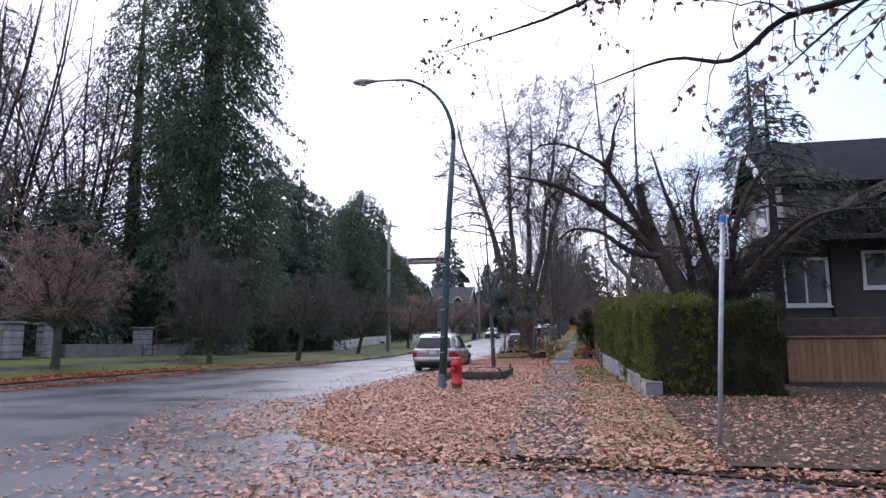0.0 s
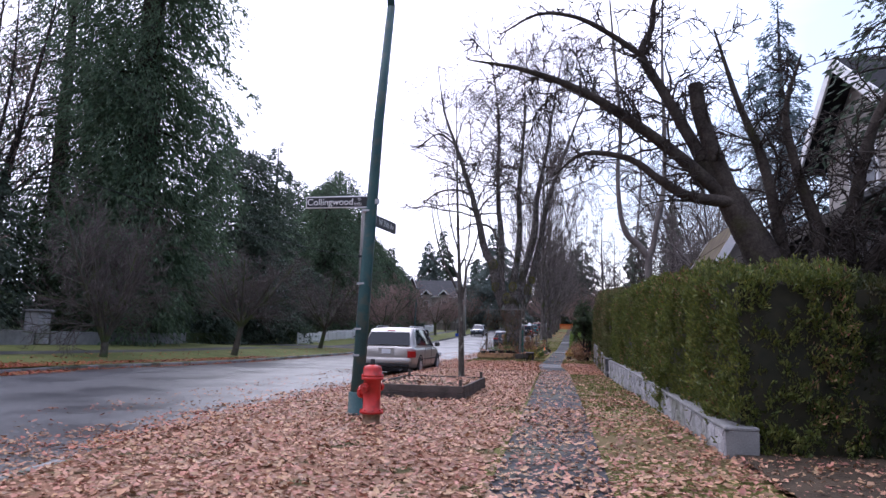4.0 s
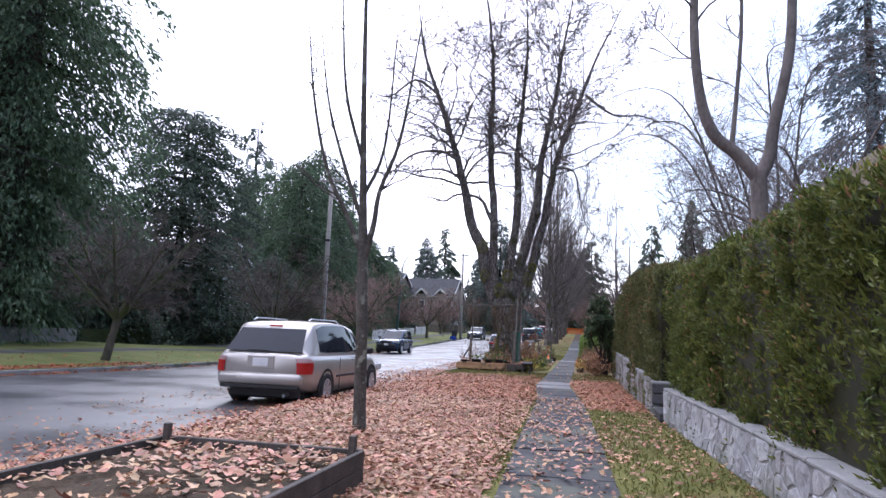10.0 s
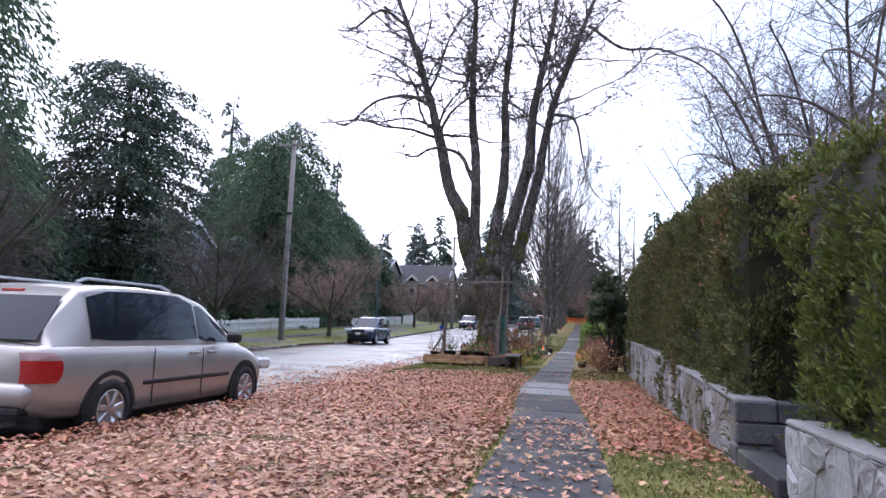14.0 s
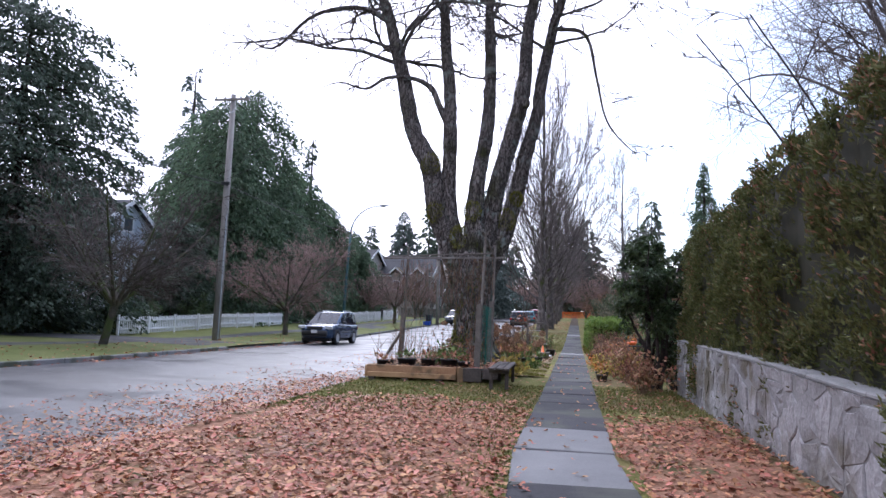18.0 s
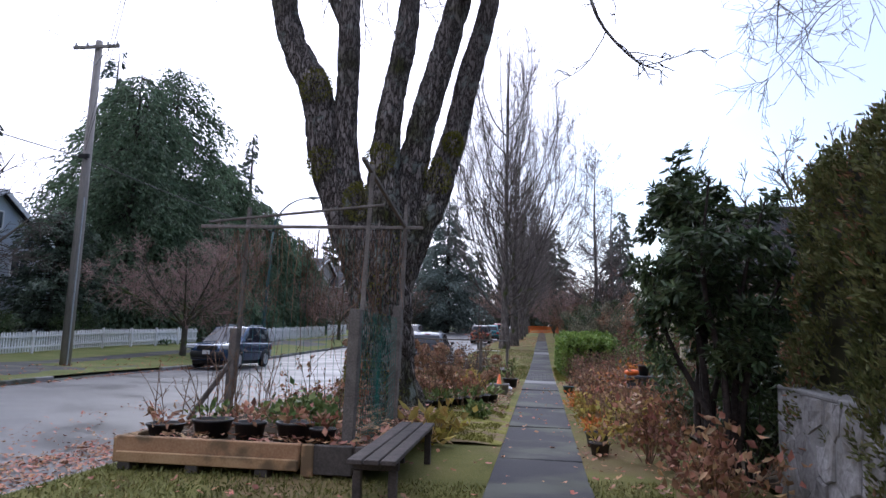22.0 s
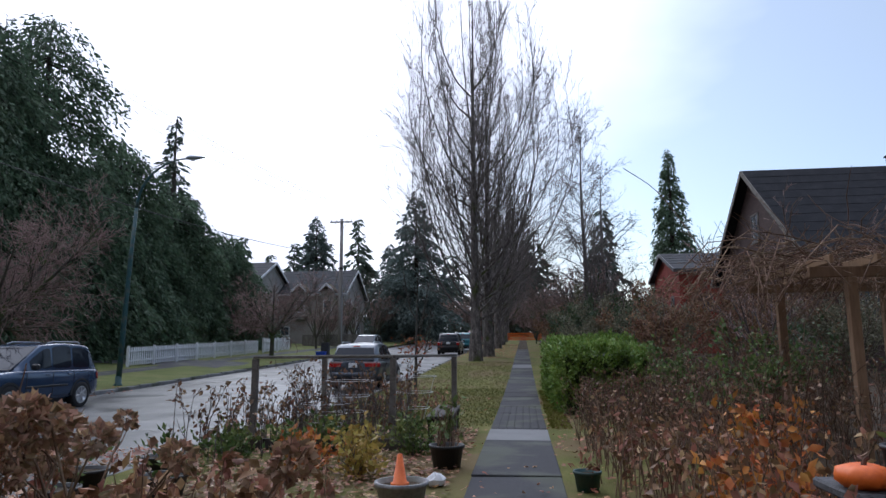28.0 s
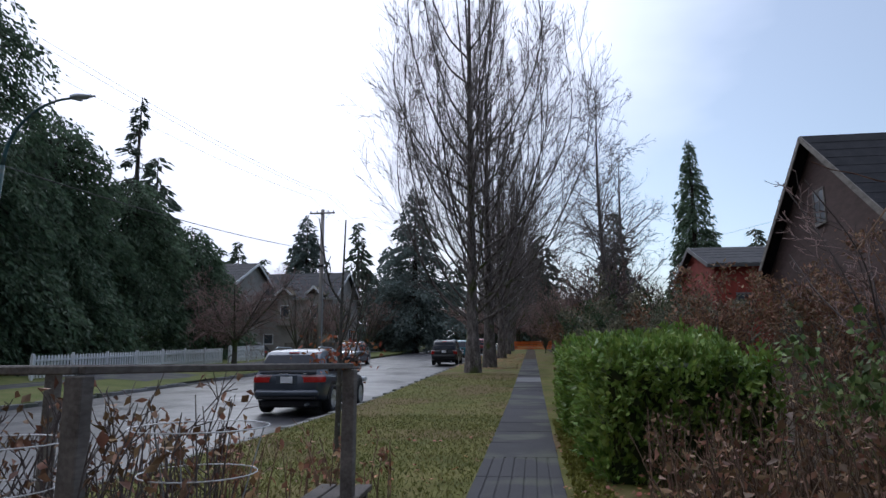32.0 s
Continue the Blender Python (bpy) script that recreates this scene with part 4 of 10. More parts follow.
def bend(limb, k=4):
    """A limb drawn as a smooth curve through its points."""
    pts, rad = limb
    p, r = np.asarray(pts, float), np.asarray(rad, float)
    if len(p) < 3:
        return limb
    q = np.concatenate([[2 * p[0] - p[1]], p, [2 * p[-1] - p[-2]]])
    out, ro = [], []
    for i in range(len(p) - 1):
        a, b, c, d = q[i], q[i + 1], q[i + 2], q[i + 3]
        for j in range(k):
            t = j / k
            out.append(0.5 * (2 * b + (c - a) * t + (2 * a - 5 * b + 4 * c - d) * t * t + (3 * b - a - 3 * c + d) * t ** 3))
            ro.append(r[i] + (r[i + 1] - r[i]) * t)
    return np.array(out + [p[-1]]), np.array(ro + [r[-1]])


def even(limbs, n=9):
    """Main limbs with the same number of points each, as arrays."""
    P, Q = [], []
    for pts, rad in limbs:
        p = np.asarray(pts, float)
        s = np.r_[0, np.cumsum(np.linalg.norm(np.diff(p, axis=0), axis=1))]
        at = np.linspace(0, s[-1], n)
        P.append(np.stack([np.interp(at, s, p[:, k]) for k in range(3)], 1))
        Q.append(np.interp(at, s, rad))
    return np.array(P), np.array(Q)


def branch_out(limbs, levels, g, least=0.0095):
    """Grows smaller limbs on the given ones, level by level. A level: (number a metre, length share, spread, wobble, lift, points, thickness share, start)."""
    R = np.random.RandomState(g.randrange(1 << 30))
    P, Q = even(limbs, 14)
    grown = []
    for per, share, spread, wob, lift, n, thick, start in levels:
        total = np.linalg.norm(np.diff(P, axis=1), axis=2).sum(1)
        count = (per * total + R.uniform(0, 1, len(P))).astype(int)
        own = np.repeat(np.arange(len(P)), count)
        K = len(own)
        if K == 0:
            break
        s = start + (1 - start) * R.uniform(0, 1, K)
        f = s * (P.shape[1] - 1)
        i = np.minimum(f.astype(int), P.shape[1] - 2)
        fr = (f - i)[:, None]
        a, b = P[own, i], P[own, i + 1]
        at = a + fr * (b - a)
        along_ = (b - a) / (np.linalg.norm(b - a, axis=1, keepdims=True) + 1e-9)
        off = R.normal(size=(K, 3))
        off -= along_ * (off * along_).sum(1, keepdims=True)
        off /= np.linalg.norm(off, axis=1, keepdims=True) + 1e-9
        d = along_ * math.cos(spread) + off * math.sin(spread)
        r0 = (Q[own, i] + fr[:, 0] * (Q[own, i + 1] - Q[own, i])) * thick
        r0 = np.clip(r0, least, 0.075)
        length = total[own] * share * (1.15 - 0.6 * s) * R.uniform(0.6, 1.2, K)
        step = (length / n)[:, None]
        pts = [at]
        for _ in range(n):
            d = d + wob * R.normal(size=(K, 3)) + np.array([0, 0, lift])
            d /= np.linalg.norm(d, axis=1, keepdims=True)
            pts.append(pts[-1] + step * d)
        P = np.stack(pts, 1)
        Q = np.linspace(0, 1, n + 1)[None] * (np.maximum(0.3 * r0, 0.68 * least) - r0)[:, None] + r0[:, None]
        grown.append((P, Q))
    return grown


def bundle(name, sets, sides, mat, parent):
    """One mesh of all limbs of some levels."""
    cos, idxs, base = [], [], 0
    ring = np.arange(sides)
    ang = 2 * np.pi * ring / sides
    for P, Q in sets:
        K, n = P.shape[:2]
        d = np.gradient(P, axis=1)
        d /= np.linalg.norm(d, axis=2, keepdims=True) + 1e-9
        u = np.cross(d, np.array([0.31, 0.57, 0.76]))
        u /= np.linalg.norm(u, axis=2, keepdims=True) + 1e-9
        w = np.cross(d, u)
        co = P[:, :, None] + Q[:, :, None, None] * (np.cos(ang)[:, None] * u[:, :, None] + np.sin(ang)[:, None] * w[:, :, None])
        cos.append(co.reshape(-1, 3))
        start = base + (np.arange(K)[:, None] * n + np.arange(n - 1)[None]) * sides
        i = start[..., None] + ring
        j = start[..., None] + (ring + 1) % sides
        idxs.append(np.stack([i, j, j + sides, i + sides], -1).reshape(-1))
        base += K * n * sides
    return tagged(fast_mesh(name, np.concatenate(cos), 4, np.concatenate(idxs), mat, parent, smooth=True), kind="stuff")


def cards(name, at, along, length, width, mat, parent=None, label="", seed=3, fold=0.25):
    """Leaves: a lozenge of two folded triangles-quads for each place, pointing along its direction."""
    r = np.random.RandomState(seed)
    at, along = np.asarray(at, float), np.asarray(along, float)
    n = len(at)
    along = along / (np.linalg.norm(along, axis=1, keepdims=True) + 1e-9)
    rnd = r.normal(size=(n, 3))
    across = np.cross(along, rnd)
    across /= np.linalg.norm(across, axis=1, keepdims=True) + 1e-9
    up = np.cross(along, across)
    length = np.broadcast_to(np.asarray(length, float), (n,))[:, None] * r.uniform(0.65, 1.3, (n, 1))
    width = np.broadcast_to(np.asarray(width, float), (n,))[:, None] * r.uniform(0.7, 1.25, (n, 1))
    a = at
    b = at + along * length * 0.45 + across * width * 0.5 + up * width * fold
    c = at + along * length
    d = at + along * length * 0.45 - across * width * 0.5 + up * width * fold
    co = np.stack([a, b, c, d], 1).reshape(-1, 3)
    idx = np.arange(4 * n).reshape(-1, 4)
    tri = np.concatenate([idx[:, [0, 1, 2]], idx[:, [0, 2, 3]]], 1).reshape(-1)
    return fast_mesh(name, co, 3, tri, mat, parent, label)


def conifer(x, y, h, r, n, mat, label, droop=0.35, low=0.04, size=0.5, thin=0.18, branches=420, seed=1, top=0.9, name="conifer", hang=1.0, lean=0.0, gaps=0.0):
    """A conifer: trunk and a crown of hanging sprays on spreading boughs."""
    R = np.random.RandomState(seed)
    z0 = land(x, y)
    t = root(name, x, y, z0, label, "conifer tree")
    tubes("trunk", [([(0, 0, -0.3), (0, 0, h * 0.3), (lean * 0.5, 0, h * 0.65), (lean, 0, h * 0.98)], [0.022 * h, 0.017 * h, 0.009 * h, 0.02])], 10, M_BARK_OLD, t)
    bu = np.sort(low + (0.985 - low) * R.uniform(0, 1, branches) ** 1.15)
    prof = r * np.minimum(1, (1 - bu) ** top * 1.12) * np.interp(bu, (low, low + 0.12, 1), (0.72, 1, 1)) * R.uniform(0.62, 1.12, branches) + 0.12
    if gaps:
        prof *= 1 - gaps * (np.sin(bu * 37 + R.uniform(0, 6)) > 0.3) * R.uniform(0, 1, branches)
    ang = R.uniform(0, 2 * np.pi, branches)
    lump = 1 + 0.16 * np.sin(3 * ang + 9 * bu + seed) + 0.1 * np.sin(5 * ang - 14 * bu)
    prof *= lump
    pick = R.choice(branches, n, p=(prof ** 1.3) / (prof ** 1.3).sum())
    s = R.power(1.9, n)
    u, a, L = bu[pick], ang[pick], prof[pick]
    z = u * h - droop * L * s ** 1.4 + 0.1 * L * np.sin(np.pi * s)
    side = R.normal(0, 0.16, n) * L * np.maximum(0.25, 1 - 0.6 * s)
    px = np.cos(a) * L * s - np.sin(a) * side + lean * u
    py = np.sin(a) * L * s + np.cos(a) * side
    pz = z + R.normal(0, 0.12, n) - R.exponential(0.25, n) * hang
    at = np.stack([px, py, np.maximum(pz, 0.15)], 1)
    along = np.stack([np.cos(a) * 0.8 + R.normal(0, 0.45, n), np.sin(a) * 0.8 + R.normal(0, 0.45, n), -0.35 - 0.8 * hang * R.uniform(0, 1, n)], 1)
    tagged(cards("foliage", at, along, size, thin, mat, t, seed=seed), kind="stuff")
    k = R.choice(branches, min(branches, 160), replace=False)
    boughs = [([(lean * bu[i], 0, bu[i] * h), (lean * bu[i] + np.cos(ang[i]) * prof[i] * 0.5, np.sin(ang[i]) * prof[i] * 0.5, bu[i] * h - droop * prof[i] * 0.3), (lean * bu[i] + np.cos(ang[i]) * prof[i] * 0.95, np.sin(ang[i]) * prof[i] * 0.95, bu[i] * h - droop * prof[i] * 0.93)], [0.012 * prof[i] + 0.02, 0.02, 0.008]) for i in k]
    tagged(tubes("bough_work", boughs, 4, M_BARK_DARK, t), kind="stuff")
    return t


def rugged_limb(name, limb, sides, mat, parent, deep):
    """A trunk or limb with fissured bark and a flared, ribbed foot."""
    pts, rad = limb
    p = np.asarray(pts, float)
    s = np.r_[0, np.cumsum(np.linalg.norm(np.diff(p, axis=0), axis=1))]
    n = int(min(150, s[-1] / 0.075))
    P, Q = even([limb], n)
    P, Q = P[0], Q[0]
    for _ in range(3):
        P[1:-1] = 0.25 * P[:-2] + 0.5 * P[1:-1] + 0.25 * P[2:]
        Q[1:-1] = 0.25 * Q[:-2] + 0.5 * Q[1:-1] + 0.25 * Q[2:]
    d = np.gradient(P, axis=0)
    d /= np.linalg.norm(d, axis=1, keepdims=True)
    u = np.cross(d, np.array([0.1, 0.97, 0.2]))
    u /= np.linalg.norm(u, axis=1, keepdims=True)
    w = np.cross(d, u)
    co = []
    for i in range(n):
        along = s[-1] * i / (n - 1)
        for k in range(sides):
            a = 2 * math.pi * k / sides
            c = Vector((math.cos(a), math.sin(a), 0)) * Q[i]
            q = Vector((c.x * 7.5, c.y * 7.5, along * 2.3 + P[i, 2]))
            crack = math.exp(-(noise.noise(q) / 0.13) ** 2) + 0.6 * math.exp(-(noise.noise(q * 2.1 + Vector((5, 3, 1))) / 0.14) ** 2)
            fine = noise.noise(q * 4.5)
            lump = noise.noise(Vector((c.x * 1.8, c.y * 1.8, along * 0.8 + P[i, 2])))
            size = min(1.0, Q[i] / 0.4)
            r = Q[i] * (1 + 0.07 * lump + 0.1 * math.exp(-max(P[i, 2], 0) / 0.5) * math.cos(5 * a + 0.8) * (name == "trunk")) + deep * size * (0.4 * fine - crack)
            co.append(P[i] + r * (math.cos(a) * u[i] + math.sin(a) * w[i]))
    i = (np.arange(n - 1)[:, None] * sides + np.arange(sides)[None])
    j = (np.arange(n - 1)[:, None] * sides + (np.arange(sides)[None] + 1) % sides)
    return fast_mesh(name, np.array(co), 4, np.stack([i, j, j + sides, i + sides], -1).reshape(-1), mat, parent, smooth=True)


def bare_tree(name, x, y, limbs, levels, label, category, bark, twig, seed=1, sides=(12, 6), singly=1, z=None, group="", rugged=0.0, least=0.0095):
    """A leafless tree from its main limbs (in its own metres) and the levels of branching on them."""
    g = random.Random(seed)
    t = root(name, x, y, land(x, y) if z is None else z, label, category, group)
    limbs = [bend(one) for one in limbs]
    grown = branch_out(limbs[1:] if len(limbs) > 3 else limbs, levels, g, least)
    if rugged:
        for k, one in enumerate(limbs):
            big = one[1][0] > 0.2
            (rugged_limb("limb" if k else "trunk", one, int(one[1][0] * 110) + 8, bark, t, rugged) if big else tubes("limb", [one], 9, bark, t))
    elif singly:
        tubes("trunk", limbs[:1], sides[0], bark, t)
        for one in limbs[1:]:
            tubes("limb", [one], sides[0] - 2, bark, t)
    else:
        tubes("trunk", limbs, sides[0], bark, t)
    if grown:
        bundle("branch_work", grown[:1], sides[1], bark, t)
    if grown[1:]:
        bundle("twig_work", grown[1:], 3, twig, t)
    return t


def shrub(x, y, r, h, mat, label, n=1500, size=0.12, thin=0.06, stems=16, twig=None, seed=1, name="shrub", flat=0.8, z=None, category="shrub", up_bias=0.4, low=0.1, group=""):
    """A loose bush: stems from the ground and leaves in uneven clumps."""
    R, g = np.random.RandomState(seed), random.Random(seed)
    t = root(name, x, y, land(x, y) if z is None else z, label, category, group)
    limbs = []
    for k in range(stems):
        a = 2 * math.pi * (k + g.random()) / stems
        q = r * g.uniform(0.15, 0.95)
        top = h * g.uniform(0.55, 1.0) * (1 - 0.3 * (q / r) ** 2)
        limbs.append((up((0.12 * q * math.cos(a), 0.12 * q * math.sin(a), -0.05), (0.5 * q * math.cos(a) + 0.04, 0.5 * q * math.sin(a), 0.5 * top), (q * math.cos(a), q * math.sin(a), top)), [0.006 + 0.006 * h, 0.004 + 0.004 * h, 0.004]))
    grown = branch_out(limbs, [(2.2 / max(h, 0.5) * 1.5, 0.4, 0.7, 0.14, 0.05, 4, 0.6, 0.2), (3.0, 0.5, 0.7, 0.16, 0.03, 3, 0.7, 0.1)], g, 0.006)
    bundle("stem_work", [even(limbs, 5)] + grown, 3, twig or M_TWIG, t)
    if n:
        tips = np.concatenate([P[:, 1:].reshape(-1, 3) for P, _ in grown]) if grown else np.array([q[0][-1] for q in limbs])
        at = tips[R.randint(0, len(tips), n)] + R.normal(0, 0.07 + 0.03 * r, (n, 3))
        at[:, 2] = np.maximum(at[:, 2], low * h)
        d = R.normal(0, 1, (n, 3)) + at / (np.linalg.norm(at, axis=1, keepdims=True) + 1e-6) * 0.6
        d[:, 2] += up_bias
        tagged(cards("foliage", at, d, size, thin, mat, t, seed=seed), kind="stuff")
    return t


def hedge_box(name, x0, x1, ys, top, mat, core, label, per=650, size=0.085, thin=0.05, z0=None, ends=True, seed=5, wild=0.05, tip=None, rise=0.35, tuft=14, dead=0.14):
    """A clipped hedge along the street: an inner body coloured dark for the shade between sprays, and many leaves on
    its faces.
    """
    R = np.random.RandomState(seed)
    ya, yb = ys
    tops = top if callable(top) else (lambda y: top)
    xa = x0 if callable(x0) else (lambda y: x0)
    xb = x1 if callable(x1) else (lambda y: x1)
    floor = z0 or (lambda y: rough_line(y))
    t = root(name, xa(0.5 * (ya + yb)), 0.5 * (ya + yb), floor(0.5 * (ya + yb)), label, "hedge")
    inv = t.matrix_world.inverted()
    bm = bmesh.new()
    ny, prev = max(2, int((yb - ya) / 0.5)), None
    for i in range(ny + 1):
        y = ya + 0.07 + (yb - ya - 0.14) * i / ny
        ring = []
        for fx, fz in ((0, 0), (0, 0.5), (0, 1), (0.5, 1), (1, 1), (1, 0)):
            n1 = 0.05 * noise.noise(Vector((fx * 3, y * 1.4, fz * 4)))
            p = Vector((xa(y) + 0.08 + (xb(y) - xa(y) - 0.16) * fx + n1, y, floor(y) + (tops(y) - 0.09) * fz + n1))
            ring.append(bm.verts.new(inv @ p))
        if prev:
            for k in range(6):
                bm.faces.new((prev[k], prev[(k + 1) % 6], ring[(k + 1) % 6], ring[k]))
        else:
            bm.faces.new(ring)
        prev = ring
    bm.faces.new(prev[::-1])
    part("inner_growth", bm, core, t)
    hm = 0.5 * (tops(ya) + tops(yb))
    length, width = yb - ya, xb(ya) - xa(ya)
    sets = []

    def scatter(n, fx, fy, fz, normal):
        """Sprays of a dozen sprigs, standing out in uneven lumps."""
        y = ya + length * fy
        X = np.array([xa(v) for v in y])
        Xb = np.array([xb(v) for v in y])
        T = np.array([tops(v) for v in y])
        F = np.array([floor(v) for v in y])
        p = np.stack([X + (Xb - X) * fx, y, F + T * fz], 1)
        lump = np.array([noise.noise(Vector((a * 0.9, b * 0.9, c * 0.7))) + 0.7 * noise.noise(Vector((a * 2.6, b * 2.6, c * 1.1 + 5))) for a, b, c in p]) * wild
        nrm = np.asarray(normal, float)
        gap_ = np.array([noise.noise(Vector((a * 4.2, b * 4.2, c * 2.2))) + 0.6 * noise.noise(Vector((a * 9, b * 9, c * 6))) for a, b, c in p])
        keep = R.uniform(0, 1, n) < np.clip(0.72 + 1.6 * gap_, 0.08, 1)
        p, lump, gap_ = p[keep], lump[keep], gap_[keep]
        lump = lump + 0.07 * gap_
        n = len(p)
        p = p + nrm * (lump[:, None] + R.uniform(-0.09, 0.05, (n, 1)) * (size / 0.075) ** 0.5)
        axis = nrm * 0.55 + R.normal(0, 0.3, (n, 3)) + np.array([0, 0, rise])
        axis /= np.linalg.norm(axis, axis=1, keepdims=True)
        P = np.repeat(p, tuft, 0)
        A = np.repeat(axis, tuft, 0)
        sets.append((P + R.normal(0, size * 0.42, (n * tuft, 3)) + A * size * R.uniform(-0.8, 0.8, (n * tuft, 1)), A + R.normal(0, 0.42, (n * tuft, 3))))

    per = per / tuft
    n = int(per * length * hm)
    scatter(n, np.zeros(n), R.uniform(0, 1, n), R.uniform(0, 1, n) ** 0.9, (-1, 0, 0))
    n = int(per * length * width * 0.8)
    scatter(n, R.uniform(0, 1, n), R.uniform(0, 1, n), np.ones(n), (0, 0, 1))
    if ends:
        n = int(per * width * tops(ya))
        scatter(n, R.uniform(0, 1, n), np.zeros(n), R.uniform(0, 1, n), (0, -1, 0))
        n = int(per * width * tops(yb) * 0.4)
        scatter(n, R.uniform(0, 1, n), np.ones(n), R.uniform(0, 1, n), (0, 1, 0))
    at, d = np.concatenate([s[0] for s in sets]), np.concatenate([s[1] for s in sets])
    at -= np.array(t.matrix_world.translation)
    tagged(cards("clipped_foliage", at, d, size, thin, mat, t, seed=seed), kind="stuff")
    if tip:
        k = R.randint(0, len(at), int(0.2 * len(at)))
        k = k[np.array([noise.noise(Vector((p[0] * 0.9, p[1] * 0.9, p[2] * 0.5)) * 1.4) for p in at[k]]) > -0.05]
        tagged(cards("new_growth", at[k] + 0.03 * d[k], d[k] + np.array([0, 0, 0.5]), size * 0.9, thin * 0.8, tip, t, "yellow-green new tips", seed=seed + 1), kind="stuff")
        k = R.randint(0, len(at), int(dead * len(at)))
        k = k[np.array([noise.noise(Vector((p[0] * 1.6 + 7, p[1] * 2.2, p[2] * 0.5))) for p in at[k]]) > 0.16]
        tagged(cards("dead_growth", at[k] + 0.012 * d[k], d[k], size, thin, M_LEAF_BROWN, t, "rust-brown dead sprigs", seed=seed + 2), kind="stuff")
    return t

# ---- hedges along the pavement ----
hedge_face = lambda y: wall_x(y) + 0.14
M_LEAF_BED = material("matted_old_leaves", [(0.12, 0.06, 0.036), (0.25, 0.135, 0.085), (0.4, 0.24, 0.165)], scale=9, fine=45, rough=0.95, bump=1.0, bump_dist=0.02, spec=0.15, stain=(0.1, 0.09, 0.04), stain_scale=1.6, stain_at=(0.55, 0.66))


def leaf_bed(fx0, fx1, y0, y1, ground, seed):
    """A ragged sheet of matted leaves under the loose ones."""
    bm, nx = bmesh.new(), 16
    ys = steps(y0, y1, 0.2)
    rows = []
    for y in ys:
        end = min(1.0, (y - y0) / 0.8, (y1 - y) / 0.8)
        a = fx0(y) + 0.12 * noise.noise(Vector((seed, y * 2.3, 1)))
        b = fx1(y) + 0.12 * noise.noise(Vector((seed, y * 2.1, 8)))
        m = 0.5 * (a + b)
        w = 0.5 * (b - a) * (0.55 + 0.45 * max(0.0, end) + 0.1 * noise.noise(Vector((y * 3, seed, 4))) * (end < 1))
        rows.append([bm.verts.new((m + w * (2 * i / nx - 1), y, ground(m + w * (2 * i / nx - 1), y) + 0.004 + 0.012 * noise.noise(Vector((i * 0.7, y * 3, seed))))) for i in range(nx + 1)])
    for p, q in zip(rows, rows[1:]):
        for i in range(nx):
            bm.faces.new((p[i], p[i + 1], q[i + 1], q[i]))
    tagged(part("leaf_bed", bm, M_LEAF_BED, None, "", True), "matted layer of old brown leaves on the ground", "fallen leaves", kind="structure")


leaf_bed(kn(0.12), pm(-0.62), 19.5, 42.6, on_land, 3)
leaf_bed(pm(0.62), wx(-0.12), 32.0, 42.0, on_land, 5)
leaf_bed(kn(0.2), pm(-0.6), 9.0, 19.8, on_corner, 7)
HEDGE_A = interp([(15.7, 1.96), (18.5, 2.18), (23, 2.4), (28, 2.4), (30.5, 2.44)])
HEDGE_B = interp([(31.7, 2.76), (36, 3.1), (38, 3.24), (42, 3.14), (46.5, 2.88)])
CEDAR_CLIP = dict(size=0.062, thin=0.024, rise=0.75)
hedge_box("cedar_hedge", hedge_face, lambda y: hedge_face(y) + 1.3, (15.9, 30.2), HEDGE_A, M_HEDGE, M_HEDGE_DEEP_SHADE, "tall clipped cedar hedge, yellow-green, behind a low granite wall", seed=11, per=3200, wild=0.17, tip=M_HEDGE_TIP, **CEDAR_CLIP)
# The corner block's unlit south side is given by its darker leaf colour.
hedge_box("cedar_hedge", 3.9, 5.55, (16.0, 17.3), 1.92, M_HEDGE_SHADE, M_HEDGE_DEEP_SHADE, "clipped cedar hedge turning the street corner, coloured dark as in shade", seed=13, per=3000, wild=0.14, **CEDAR_CLIP)
hedge_box("cedar_hedge", hedge_face, lambda y: hedge_face(y) + 1.5, (31.75, 46.6), HEDGE_B, M_HEDGE_OLIVE, M_HEDGE_DEEP_SHADE, "very tall clipped cedar hedge above a granite wall", seed=12, per=2900, wild=0.17, tip=M_HEDGE_TIP_DULL, dead=0.3, **CEDAR_CLIP)
hedge_box("laurel_hedge", lambda y: 0.86, lambda y: 2.75, (66.2, 77.0), lambda y: 1.42 + 0.08 * math.sin(y * 1.3), M_LAUREL, M_HEDGE_SHADE, "rounded bright green laurel hedge beside the pavement", seed=14, per=1400, size=0.1, thin=0.055, wild=0.2, tip=M_LAUREL_TIP, tuft=9, dead=0.02)
hedge_box("boxwood_hedge", -26.2, -25.0, (45.5, 55.6), 1.15, M_FIR, M_HEDGE_SHADE, "low clipped dark hedge across the street", seed=15, per=120, size=0.2, thin=0.14)
hedge_box("boxwood_hedge", -27.4, -26.2, (56.6, 65.4), 1.25, M_FIR, M_HEDGE_SHADE, "low clipped dark hedge across the street", seed=16, per=120, size=0.2, thin=0.14)

